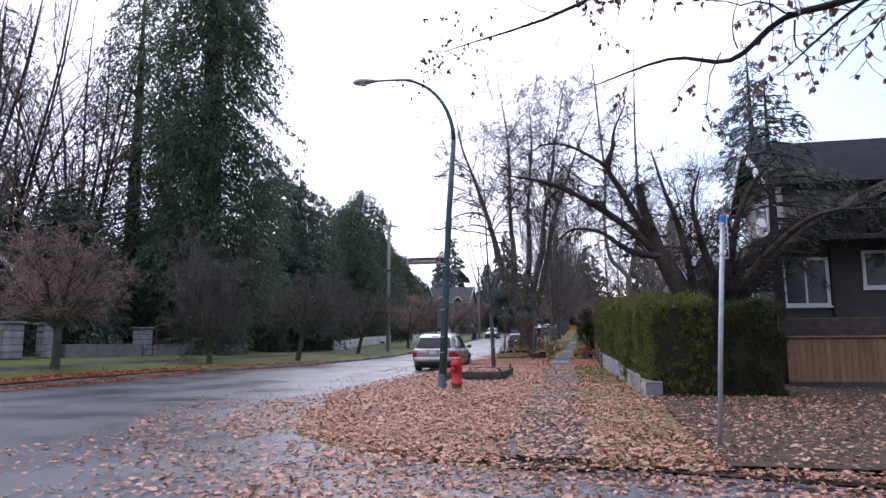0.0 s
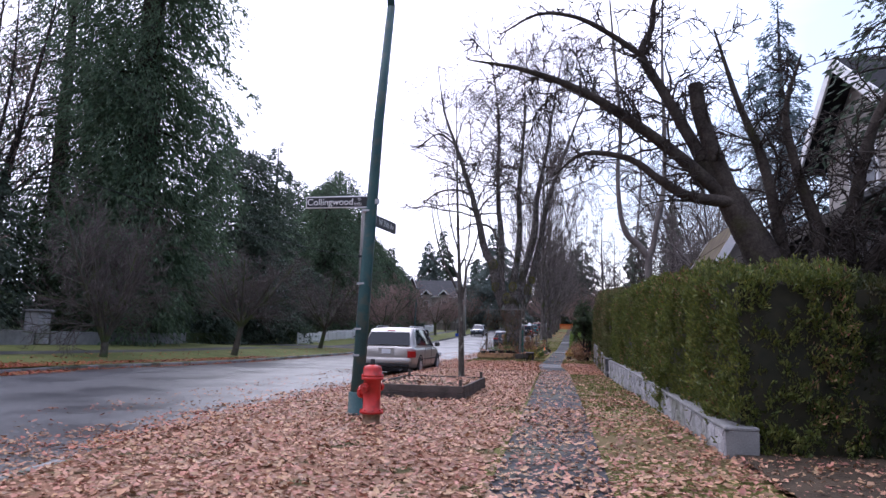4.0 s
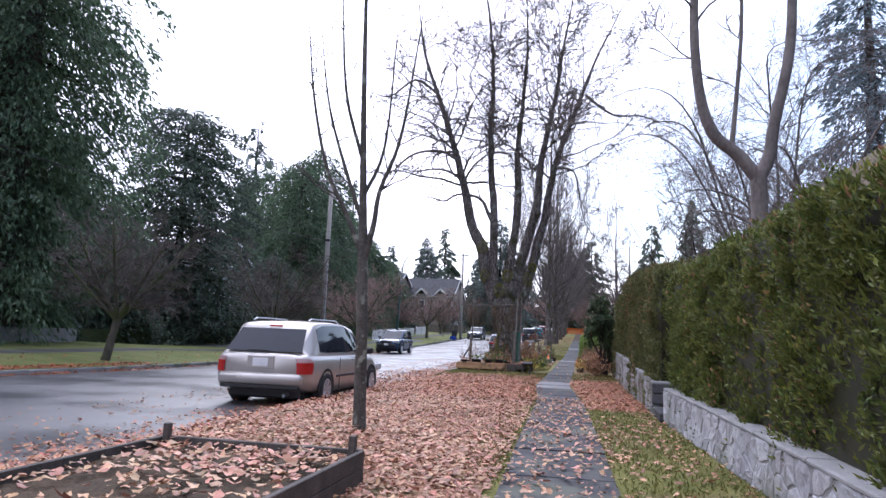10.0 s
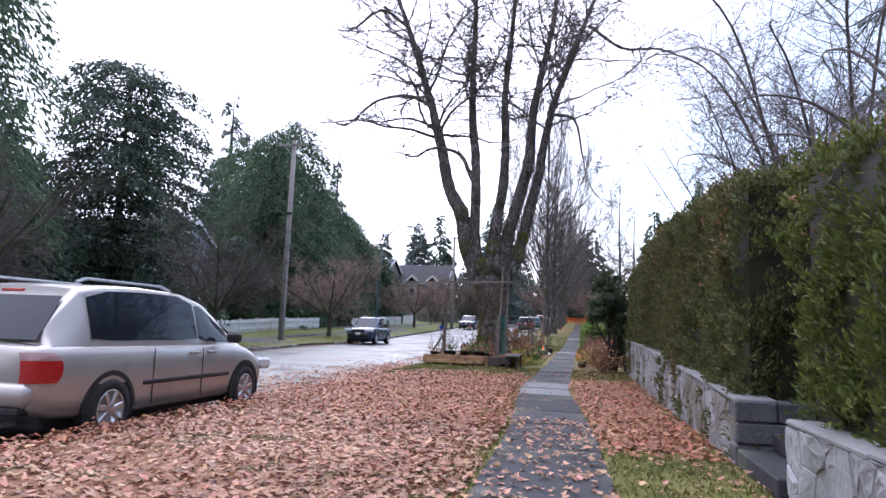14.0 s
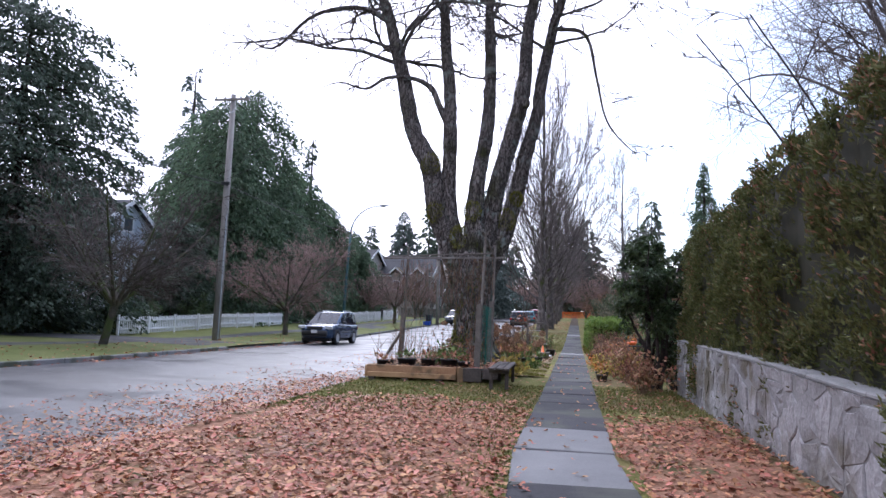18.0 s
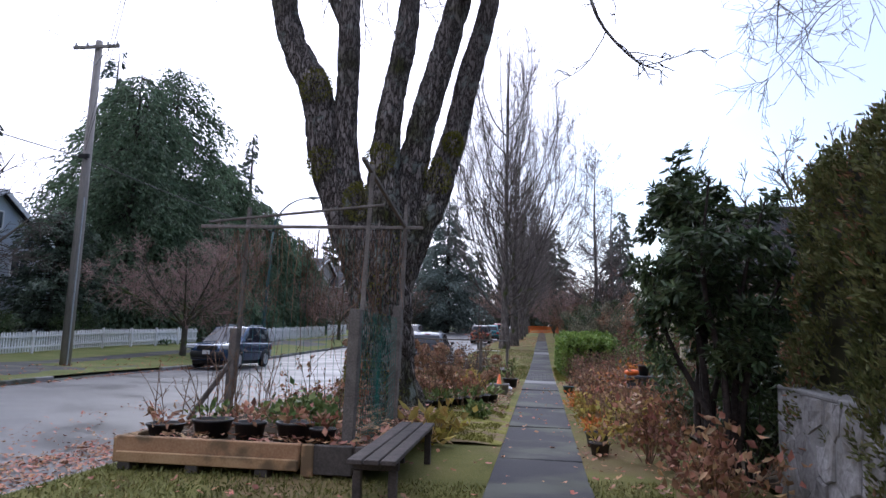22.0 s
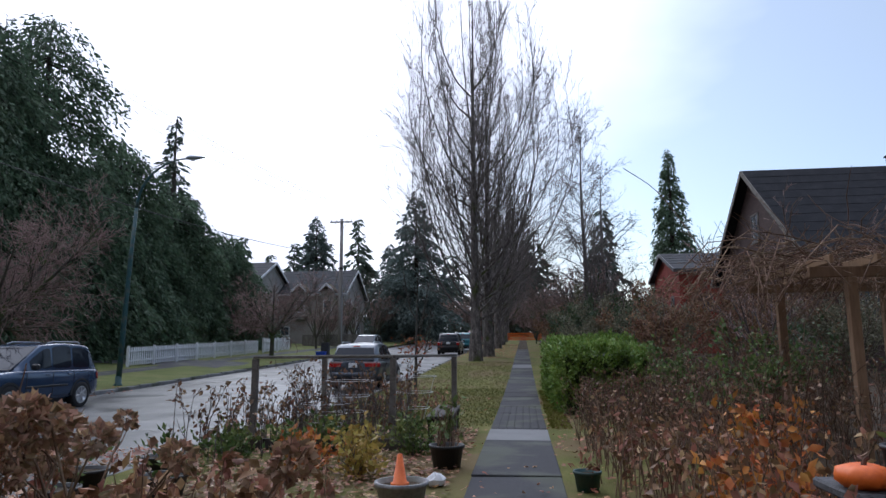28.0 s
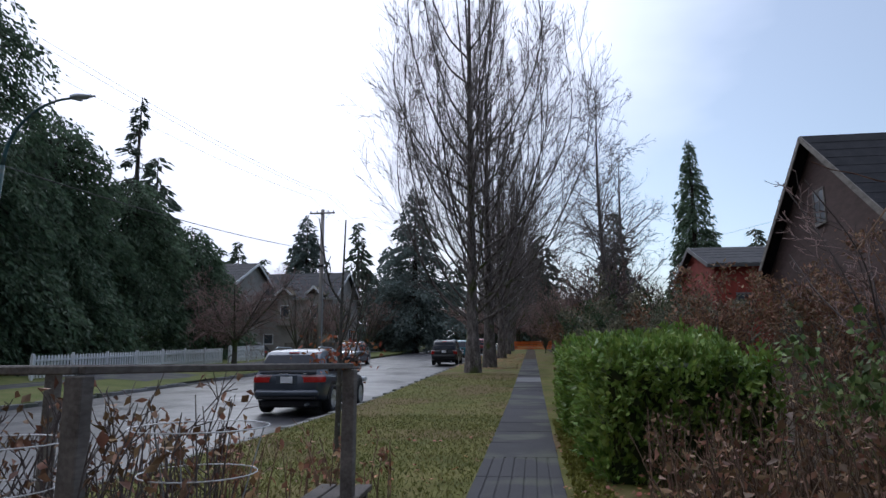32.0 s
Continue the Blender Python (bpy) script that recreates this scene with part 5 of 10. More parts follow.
# ---- the great maple ----
maple = [
    (up((0.2, 0, -0.3), (0.2, 0, 0.15), (0.18, 0, 0.8), (0.17, 0, 1.6), (0.08, 0, 2.3), (0.02, 0, 3.0), (-0.02, 0.02, 3.45), (-0.02, 0.05, 3.8)), [1.0, 0.8, 0.6, 0.54, 0.57, 0.64, 0.5, 0.25]),
    (up((-0.1, 0, 2.4), (-0.4, 0, 3.2), (-0.66, 0, 3.8), (-1.0, 0, 4.6), (-1.14, 0, 5.35), (-1.3, 0, 6.05), (-1.77, 0, 6.9), (-2.0, 0, 7.83), (-2.16, 0, 8.63), (-2.49, 0, 9.84), (-2.75, 0, 10.8), (-3.85, 0, 14.1), (-4.78, 0.2, 16.7), (-5.4, 0.4, 20.5)), [0.4, 0.42, 0.38, 0.33, 0.31, 0.31, 0.27, 0.25, 0.23, 0.2, 0.18, 0.12, 0.08, 0.015]),
    (up((-0.25, 0.1, 2.9), (-0.52, 0.1, 3.85), (-0.69, 0.1, 4.7), (-0.7, 0.1, 5.8), (-0.7, 0.1, 7.2), (-0.76, 0.1, 8.5), (-0.9, 0.1, 9.6), (-0.95, 0, 11.4), (-1.0, 0, 16.4), (-1.9, 0, 23)), [0.38, 0.32, 0.26, 0.22, 0.21, 0.2, 0.18, 0.15, 0.08, 0.012]),
    (up((0.12, -0.12, 2.9), (0.16, -0.2, 3.85), (0.15, -0.2, 4.7), (0.27, -0.2, 5.8), (0.46, -0.1, 7.05), (0.5, 0, 8.45), (0.48, 0, 9.9), (0.44, 0, 11.1), (0.83, 0, 16.3), (0.6, 0.3, 21.0)), [0.38, 0.33, 0.27, 0.22, 0.21, 0.19, 0.17, 0.14, 0.07, 0.012]),
    (up((0.35, 0.05, 2.8), (0.42, 0.1, 3.85), (0.62, 0.15, 4.7), (0.88, 0.2, 5.9), (1.21, 0.2, 7.1), (1.5, 0.2, 8.4), (1.63, 0.2, 10.4), (2.39, 0.3, 14.3), (2.61, 0.3, 16.2), (3.6, 0.4, 22.0)), [0.38, 0.34, 0.29, 0.26, 0.25, 0.23, 0.18, 0.11, 0.08, 0.012]),
    (up((0.3, 0.1, 2.3), (0.55, 0.2, 3.1), (0.78, 0.35, 3.7), (1.03, 0.5, 4.3), (1.28, 0.6, 5.16), (1.54, 0.6, 6.4), (1.87, 0.6, 7.6), (1.97, 0.5, 8.45), (2.3, 0.4, 10.1), (2.56, 0.3, 11.0), (3.87, 0.1, 14.5), (4.47, 0.1, 16.1), (6.3, 0.4, 20)), [0.36, 0.38, 0.35, 0.3, 0.25, 0.22, 0.2, 0.19, 0.16, 0.15, 0.09, 0.06, 0.012]),
    (up((-0.78, 0.05, 7.3), (-1.03, 0, 7.8), (-1.28, -0.1, 8.34), (-1.82, -0.2, 8.63), (-2.63, -0.3, 8.66), (-3.25, -0.4, 8.3), (-4.05, -0.5, 8.5), (-4.7, -0.6, 8.3)), [0.12, 0.1, 0.085, 0.07, 0.055, 0.045, 0.025, 0.01]),
    (up((-2.72, 0, 10.6), (-3.46, -0.1, 11.0), (-4.4, -0.2, 11.03), (-5.3, -0.3, 10.7), (-6.4, -0.4, 9.75), (-7.4, -0.5, 10.2)), [0.1, 0.08, 0.065, 0.055, 0.04, 0.012]),
    (up((-3.86, 0, 14.2), (-5.1, -0.2, 15.0), (-6.46, -0.3, 14.1), (-7.6, -0.3, 14.4)), [0.08, 0.065, 0.045, 0.012]),
    (up((3.85, 0.1, 13.9), (5.2, 0, 12.8), (6.64, -0.2, 12.6), (8.2, -0.3, 11.8)), [0.08, 0.06, 0.045, 0.012]),
    (up((2.44, 0.3, 10.2), (3.3, 0.2, 9.9), (3.62, 0.1, 8.5), (3.9, 0, 7.2), (4.5, 0, 6.4), (4.86, 0, 6.2)), [0.07, 0.055, 0.04, 0.03, 0.02, 0.01]),
]
maple_tree = bare_tree("maple_tree", -3.0, 51.8, maple, [(1.75, 0.32, 0.95, 0.2, 0.02, 9, 0.32, 0.36), (3.0, 0.46, 0.85, 0.24, 0.01, 6, 0.5, 0.12), (3.4, 0.46, 0.8, 0.26, -0.02, 4, 0.7, 0.1)], "huge bare maple with mossy grey bark and five upright limbs", "maple tree", M_BARK_MAPLE, M_TWIG, seed=4, sides=(18, 6), rugged=0.075, least=0.0115)
for k, (cx, cy, cz, r) in enumerate([(1.55, -0.12, 7.75, 0.17), (-2.55, -0.15, 9.6, 0.12), (0.52, -0.16, 8.6, 0.11)]):
    bm = lathe(bmesh.new(), [(0.0, -r), (0.6 * r, -0.85 * r), (r, -0.1 * r), (0.85 * r, 0.5 * r), (0.55 * r, 0.75 * r), (0.4 * r, 0.55 * r), (0.0, 0.5 * r)], 14, Matrix.Translation((cx, cy, cz)) @ Matrix.Rotation(radians(75), 4, "X"))
    for v in bm.verts:
        v.co += 0.15 * r * noise.noise_vector(v.co * 5)
    part("burl", bm, M_BARK_MAPLE, maple_tree, "healed knot where a branch was sawn off", True)
R = np.random.RandomState(5)
for k, (cx, cy, cz, r) in enumerate([(-1.2, -0.18, 5.95, 0.3), (-1.02, -0.2, 4.5, 0.27), (0.12, -0.38, 4.5, 0.27), (1.0, 0.3, 4.35, 0.3), (-0.25, -0.32, 3.75, 0.3), (0.2, -0.5, 0.4, 0.5), (1.3, 0.4, 5.0, 0.2)]):
    n = 1500
    d = R.normal(0, 1, (n, 3))
    d /= np.linalg.norm(d, axis=1, keepdims=True)
    at = np.array([cx, cy, cz]) + d * r * np.array([1, 0.9, 1.25]) * R.uniform(0.75, 1.0, (n, 1))
    tagged(cards("moss_patch", at, d + R.normal(0, 0.5, (n, 3)), 0.04, 0.022, M_MOSS, maple_tree, "cushion of olive green moss", seed=k), kind="stuff")
n = 5200
a = R.normal(3.75, 0.75, n)
z = 0.1 + 3.4 * R.power(0.8, n)
rr = np.interp(z, (0.0, 0.15, 0.7, 1.8, 2.8, 3.5), (0.9, 0.8, 0.6, 0.52, 0.55, 0.62)) * R.uniform(0.97, 1.02, n)
keep = np.array([noise.noise(Vector((math.cos(q) * 2, math.sin(q) * 2, w * 1.1))) for q, w in zip(a, z)]) > 0.02 + 0.1 * (z - 1.2)
a, z, rr = a[keep], z[keep], rr[keep]
at = np.stack([0.14 + rr * np.cos(a), rr * np.sin(a), z], 1)
tagged(cards("moss_patch", at, np.stack([np.cos(a), np.sin(a), 0 * a], 1) + R.normal(0, 0.6, (len(a), 3)), 0.05, 0.03, M_MOSS, maple_tree, "dark green moss on the shaded face of the trunk", seed=77), kind="stuff")


def young_tree(x, y, h, seed, label, r=0.09):
    limbs = [(up((0, 0, -0.1), (0.02, 0, h * 0.3), (0.03, 0.02, h * 0.6), (0.08, 0, h)), [r, r * 0.82, r * 0.5, 0.01])]
    g = random.Random(seed)
    for k in range(5):
        z = h * (0.28 + 0.09 * k)
        a = g.uniform(0, 6.28)
        s = h * 0.16 * (1 - 0.1 * k)
        limbs.append((up((0.02, 0, z), (0.5 * s * math.cos(a), 0.5 * s * math.sin(a), z + h * 0.1), (s * math.cos(a), s * math.sin(a), z + h * 0.36)), [r * 0.45, r * 0.3, 0.008]))
    return bare_tree("street_sapling", x, y, limbs, [(3.6, 0.22, 0.7, 0.12, 0.06, 7, 0.4, 0.18), (4.4, 0.42, 0.7, 0.15, 0.05, 5, 0.5, 0.12), (3.6, 0.5, 0.65, 0.16, 0.03, 3, 0.6, 0.15)], label, "young tree", M_BARK_YOUNG, M_TWIG, seed=seed, sides=(10, 5))


M_BARK_YOUNG = material("lichened_young_bark", [(0.045, 0.042, 0.038), (0.085, 0.08, 0.072), (0.13, 0.125, 0.11)], scale=6, fine=30, rough=0.9, bump=0.5, bump_dist=0.01, spec=0.2, stain=(0.24, 0.25, 0.22), stain_scale=7, stain_at=(0.57, 0.66))
young = [(up((0.0, 0, -0.1), (-0.02, 0, 0.12), (-0.05, 0, 1.2), (-0.1, 0, 2.4), (-0.14, 0, 3.2), (-0.22, 0, 5.0), (-0.32, 0, 8.4)), [0.12, 0.088, 0.076, 0.068, 0.05, 0.034, 0.01]),
         (up((-0.1, 0, 2.3), (-0.36, -0.05, 2.9), (-0.65, -0.1, 3.5), (-0.9, -0.1, 4.5), (-1.05, -0.1, 5.6)), [0.042, 0.033, 0.026, 0.018, 0.007]),
         (up((-0.12, 0, 2.75), (-0.4, 0.1, 3.4), (-0.75, 0.15, 4.4), (-0.95, 0.2, 5.4)), [0.035, 0.028, 0.018, 0.007]),
         (up((-0.08, 0, 2.2), (0.04, 0, 2.75), (0.1, 0, 3.2), (0.35, 0, 3.9), (0.5, 0.05, 5.0), (0.6, 0.1, 6.0)), [0.048, 0.038, 0.031, 0.023, 0.013, 0.006]),
         (up((-0.14, 0, 3.1), (0.08, 0.2, 3.9), (0.15, 0.3, 5.6)), [0.03, 0.02, 0.007]),
         (up((-0.16, 0, 3.6), (-0.4, -0.2, 4.6), (-0.5, -0.3, 6.2)), [0.028, 0.02, 0.007])]
bare_tree("street_sapling", -2.02, 26.8, young, [(2.6, 0.3, 0.85, 0.12, 0.05, 7, 0.42, 0.2), (2.8, 0.42, 0.7, 0.14, 0.05, 5, 0.5, 0.12), (2.4, 0.5, 0.65, 0.16, 0.03, 3, 0.6, 0.15)], "slender bare young street tree in the leafy boulevard", "young tree", M_BARK_YOUNG, M_TWIG, seed=21, sides=(12, 5), least=0.006)
little = young_tree(-2.65, 68.0, 3.4, 23, "very young bare street tree with a few russet leaves", 0.045)
R = np.random.RandomState(9)
at = R.normal(0, 1, (150, 3)) * np.array([0.28, 0.28, 0.15]) + np.array([0.05, 0, 1.45])
tagged(cards("russet_leaves", at, R.normal(0, 1, (150, 3)), 0.085, 0.05, M_LEAF_RUSSET, little, seed=9), kind="stuff")


def round_tree(x, y, h, spread, seed, label, twig=M_TWIG_RED, fork=1.5, dense=1.0, lean=0.0):
    """A boulevard cherry: short trunk and a wide mop of fine twigs."""
    g = random.Random(seed)
    limbs = [(up((-lean, 0, -0.2), (0.03 - 0.4 * lean, 0, fork * 0.6), (0, 0.03, fork)), [0.18, 0.14, 0.15])]
    for k in range(9):
        a = 2 * math.pi * (k + 0.6 * g.random()) / 9
        s = spread * g.uniform(0.45, 0.85)
        top = h * g.uniform(0.6, 0.95)
        limbs.append((up((0, 0, fork * 0.95), (0.35 * s * math.cos(a), 0.35 * s * math.sin(a), fork + 0.3 * (top - fork)), (0.75 * s * math.cos(a), 0.75 * s * math.sin(a), fork + 0.7 * (top - fork)), (s * math.cos(a), s * math.sin(a), top)), [0.08, 0.06, 0.04, 0.012]))
    return bare_tree("cherry_tree", x, y, limbs, [(3.4 * dense, 0.44, 0.8, 0.16, 0.0, 5, 0.45, 0.12), (4.6 * dense, 0.5, 0.8, 0.18, -0.02, 3, 0.6, 0.1), (4.6 * dense, 0.55, 0.8, 0.2, -0.02, 2, 0.95, 0.1)], label, "cherry tree", M_BARK_CHERRY, twig, seed=seed, sides=(8, 4), group="bare boulevard trees")


round_tree(-17.5, 22.0, 5.9, 4.2, 31, "bare boulevard cherry with a dense reddish mop crown", dense=1.25)
round_tree(-16.6, 30.8, 6.2, 3.0, 32, "bare multi-stemmed boulevard tree with grey twigs", M_TWIG, 0.5)
round_tree(-15.5, 39.4, 5.4, 3.7, 33, "bare boulevard cherry with grey-brown twigs", M_TWIG, lean=0.35, dense=1.15)
round_tree(-17.0, 55.0, 6.6, 4.6, 34, "leaning bare boulevard cherry with grey-brown twigs", M_TWIG, lean=0.4)
round_tree(-17.2, 70.8, 6.6, 5.0, 35, "wide bare boulevard cherry with reddish twigs", dense=1.1)
round_tree(-17.5, 97.0, 6.0, 4.2, 36, "small bare boulevard cherry with reddish twigs")

# ---- evergreens across the street ----
BIG = dict(droop=0.55, size=0.36, thin=0.1, branches=1100, hang=1.6, gaps=0.2)
conifer(-24.2, 42.6, 46, 5.4, 120000, M_CEDAR, "towering western red cedar with drooping dark green sprays", seed=41, top=0.3, low=0.05, **BIG)
conifer(-32, 45, 31, 6.0, 36000, M_CEDAR, "towering dark cedar behind the front yards", seed=49, top=0.36, **BIG)
conifer(-40, 40, 26, 6.5, 16000, M_CEDAR, "dark cedar behind the front yards", seed=42, top=0.4, **BIG)
conifer(-27.4, 60.6, 16.8, 5.8, 56000, M_FIR, "broad rounded dark evergreen beside a house", seed=43, top=0.22, droop=0.2, size=0.26, thin=0.14, branches=420, gaps=0.2, hang=0.7)
conifer(-36, 59, 15.5, 5, 14000, M_FIR, "dark fir behind the front yards", seed=50, top=0.6, droop=0.3, size=0.42, thin=0.12)
conifer(-43, 100, 29, 5.5, 9000, M_FIR_HAZE, "tall open fir rising behind the evergreens", droop=0.15, size=0.6, thin=0.2, seed=51, top=0.8, branches=150, gaps=0.5, hang=0.4)
for k, (x, y, h, r) in enumerate([(-27.5, 81, 18.4, 4.4), (-28.0, 86.5, 21.2, 4.8), (-27.5, 93.5, 15.0, 4.0), (-27.5, 101, 13, 4.0), (-26.5, 108, 10.5, 3.6), (-35, 90, 20.5, 5.4), (-34.5, 101, 15.5, 4.6)]):
    conifer(x, y, h, r * 1.25, 44000, M_CEDAR, "tall drooping dark green cypress across the street", droop=0.6, size=0.36, thin=0.13, seed=60 + k, top=0.3, hang=1.2, branches=520, gaps=0.12)
conifer(-26.6, 73.4, 7.2, 2.6, 12000, M_FIR, "dark clipped ball-shaped evergreen beside a house", droop=0.05, low=0.12, size=0.28, thin=0.1, seed=76, top=0.25, hang=0.2, branches=260)
conifer(-31.6, 108, 22, 4.4, 9000, M_FIR, "tall open fir with visible boughs", droop=0.15, size=0.5, thin=0.16, seed=70, top=0.9, branches=120, gaps=0.6, hang=0.4)
for k, (x, y, h, r) in enumerate([(-29.5, 27.5, 7.5, 3.6), (-27.0, 32.5, 9.0, 3.4), (-29.5, 36.5, 10.5, 3.8), (-27.6, 47.5, 9.5, 3.6), (-35, 33.5, 11, 4.2), (-34.5, 51.5, 12, 4.2), (-26.8, 53.2, 8.0, 3.2)]):
    conifer(x, y, h, r, 15000, M_FIR, "dense dark evergreen in the shade of the big cedar", droop=0.35, low=0.03, size=0.3, thin=0.11, seed=300 + k, top=0.35, hang=0.9, branches=300, gaps=0.15)
for x, y, h, r, sd in ((6.5, 19.8, 8.4, 2.0, 310), (10.2, 20.2, 7.6, 1.8, 311)):
    conifer(x, y, h, r, 2000, M_FIR, "dark drooping layered conifer beside the corner house", droop=0.2, low=0.42, size=0.2, thin=0.055, seed=sd, top=0.5, hang=0.4, branches=60, gaps=0.5)
conifer(18.7, 135.6, 24.6, 3.9, 20000, M_CEDAR, "narrow pointed dark conifer rising behind the houses", droop=0.3, size=0.5, thin=0.16, seed=47, top=0.85)
conifer(26, 128, 15.5, 3.4, 10000, M_CEDAR, "small pointed conifer behind the roofs", droop=0.3, size=0.5, thin=0.16, seed=48, top=0.8)
conifer(-28, 140, 17.5, 5.2, 14000, M_FIR_HAZE, "distant dark fir over the rooftops", droop=0.25, size=0.6, thin=0.2, seed=71, top=0.85, hang=0.4, gaps=0.3)
conifer(-14.5, 143, 22, 7, 20000, M_FIR_HAZE, "broad distant fir behind bare street trees", droop=0.25, size=0.6, thin=0.2, seed=72, top=0.8, hang=0.4, gaps=0.3)
conifer(-20, 152, 15, 5, 11000, M_FIR_HAZE, "distant fir above the street trees", droop=0.25, size=0.6, thin=0.2, seed=73, top=0.8, hang=0.4, gaps=0.3)
conifer(13.6, 50.8, 23, 5.2, 26000, M_SPRUCE, "blue-grey spruce with tiered drooping boughs", droop=0.3, size=0.34, thin=0.09, seed=74, top=0.85, branches=230, hang=0.5, gaps=0.45)

# ---- bare trees ----
def poplar(x, y, h, spread, seed, label):
    g = random.Random(seed)
    limbs = [(up((0, 0, -0.2), (0, 0, 1.6), (0, 0, 3.0), (0, 0.1, h * 0.5), (0.1, 0, h)), [0.5, 0.36, 0.3, 0.14, 0.012])]
    for k in range(40):
        a = 2.4 * k + g.random()
        z = 2.4 + 0.5 * h * (k / 35) ** 1.3
        s = spread * g.uniform(0.45, 1.0) * (1 - 0.55 * k / 35)
        top = min(h * 0.97, z + h * g.uniform(0.38, 0.58))
        limbs.append((up((0, 0, z), (0.5 * s * math.cos(a), 0.5 * s * math.sin(a), z + 0.16 * (top - z)), (0.95 * s * math.cos(a), 0.95 * s * math.sin(a), z + 0.55 * (top - z)), (0.92 * s * math.cos(a), 0.92 * s * math.sin(a), top)), [0.07, 0.048, 0.028, 0.009]))
    return bare_tree("upswept_tree", x, y, limbs, [(1.6, 0.3, 0.5, 0.06, 0.07, 6, 0.4, 0.12), (1.9, 0.42, 0.5, 0.09, 0.06, 4, 0.55, 0.1), (1.4, 0.5, 0.5, 0.12, 0.05, 3, 0.8, 0.1)], label, "street tree", M_BARK, M_TWIG_PALE, seed=seed, sides=(9, 4), singly=seed == 51, group="bare upswept street trees")


poplar(-2.9, 93.5, 26.5, 7.2, 51, "tall bare upswept street tree with fine grey twigs")
second = poplar(-2.4, 99.5, 20, 5.4, 52, "bare upswept street tree further up the row")
for y, s_, a in ((116, 0.92, 70), (129, 0.9, 150), (143, 0.94, 230), (158, 0.9, 310)):
    copy_thing(second, pose(-2.4, y, rough_line(y), 0, 0, a) @ Matrix.Diagonal((s_, s_, s_, 1)))


def spreading(x, y, h, spread, seed, label, twig=M_TWIG, fork=2.0, thick=0.2, n=7, dense=1.0, bark=M_BARK_DARK, lv=3, least=0.0095):
    g = random.Random(seed)
    limbs = [(up((0, 0, -0.2), (0, 0, fork * 0.5), (0, 0, fork)), [thick, thick * 0.85, thick * 0.8])]
    for k in range(n):
        a = 2 * math.pi * (k + 0.7 * g.random()) / n
        s = spread * g.uniform(0.3, 1.0)
        top = h * g.uniform(0.7, 1.0)
        limbs.append((up((0, 0, fork * 0.9), (0.3 * s * math.cos(a), 0.3 * s * math.sin(a), fork + 0.3 * (top - fork)), (0.65 * s * math.cos(a + 0.15), 0.65 * s * math.sin(a + 0.15), fork + 0.65 * (top - fork)), (s * math.cos(a), s * math.sin(a), top)), [thick * 0.5, thick * 0.36, thick * 0.22, 0.012]))
    return bare_tree("bare_tree", x, y, limbs, [(1.2 * dense, 0.3, 0.7, 0.12, 0.05, 6, 0.42, 0.2), (2.2 * dense, 0.42, 0.7, 0.16, 0.03, 4, 0.5, 0.1), (2.4 * dense, 0.5, 0.7, 0.18, 0.02, 2, 0.75, 0.1)][:lv], label, "bare tree", bark, twig, seed=seed, sides=(8, 4), singly=0, least=least)


for k, (x, y, h) in enumerate([(-31, 30, 26), (-33, 34.5, 28), (-31, 38.5, 27), (-37, 27, 25)]):
    spreading(x, y, h, 6.0, 80 + k, "tall bare tree with pinkish-brown twigs behind a front yard", M_TWIG_RED, 2.5, 0.3, 7, 0.62)
for x, y, h, sd in ((4.7, 101.5, 18.0, 90), (6.6, 106.0, 15.0, 95)):
    bare_tree("bare_tree", x, y, [(up((0, 0, -0.2), (0.1, 0, h * 0.3), (-0.05, 0, h * 0.65), (0.1, 0, h)), [0.2, 0.16, 0.09, 0.012])], [(4.6, 0.24, 1.05, 0.1, 0.05, 7, 0.32, 0.16), (3.2, 0.42, 0.8, 0.14, 0.03, 5, 0.5, 0.12), (2.6, 0.5, 0.8, 0.16, 0.0, 3, 0.7, 0.1)], "tall bare tree with a straight leader and fine grey twigs", "bare tree", M_BARK_GREY, M_TWIG_PALE, seed=sd, sides=(9, 4), least=0.012)


def arching(x, y, h, spread, seed, label, n=9):
    """A wide garden tree whose long limbs arch out and droop at their ends."""
    g = random.Random(seed)
    limbs = [(up((0, 0, -0.2), (0.05, 0, 0.8), (0.02, 0.05, 1.6)), [0.2, 0.17, 0.16])]
    for k in range(n):
        a = 2 * math.pi * (k + 0.7 * g.random()) / n
        s, top = spread * g.uniform(0.7, 1.1), h * g.uniform(0.65, 1.0)
        w = a + g.uniform(-0.35, 0.35)
        limbs.append((up((0, 0, 1.4), (0.22 * s * math.cos(a), 0.22 * s * math.sin(a), 1.4 + 0.55 * (top - 1.4)), (0.5 * s * math.cos(w), 0.5 * s * math.sin(w), top * 0.93), (0.78 * s * math.cos(w), 0.78 * s * math.sin(w), top), (s * math.cos(a), s * math.sin(a), top * 0.93)), [0.075, 0.055, 0.036, 0.02, 0.007]))
    return bare_tree("bare_tree", x, y, limbs, [(2.3, 0.32, 0.8, 0.15, 0.0, 7, 0.4, 0.15), (3.2, 0.45, 0.8, 0.18, -0.02, 5, 0.5, 0.1), (3.0, 0.5, 0.8, 0.2, -0.03, 3, 0.7, 0.1)], label, "bare tree", M_BARK_GREY, M_TWIG_PALE, seed=seed, sides=(9, 4), least=0.006)


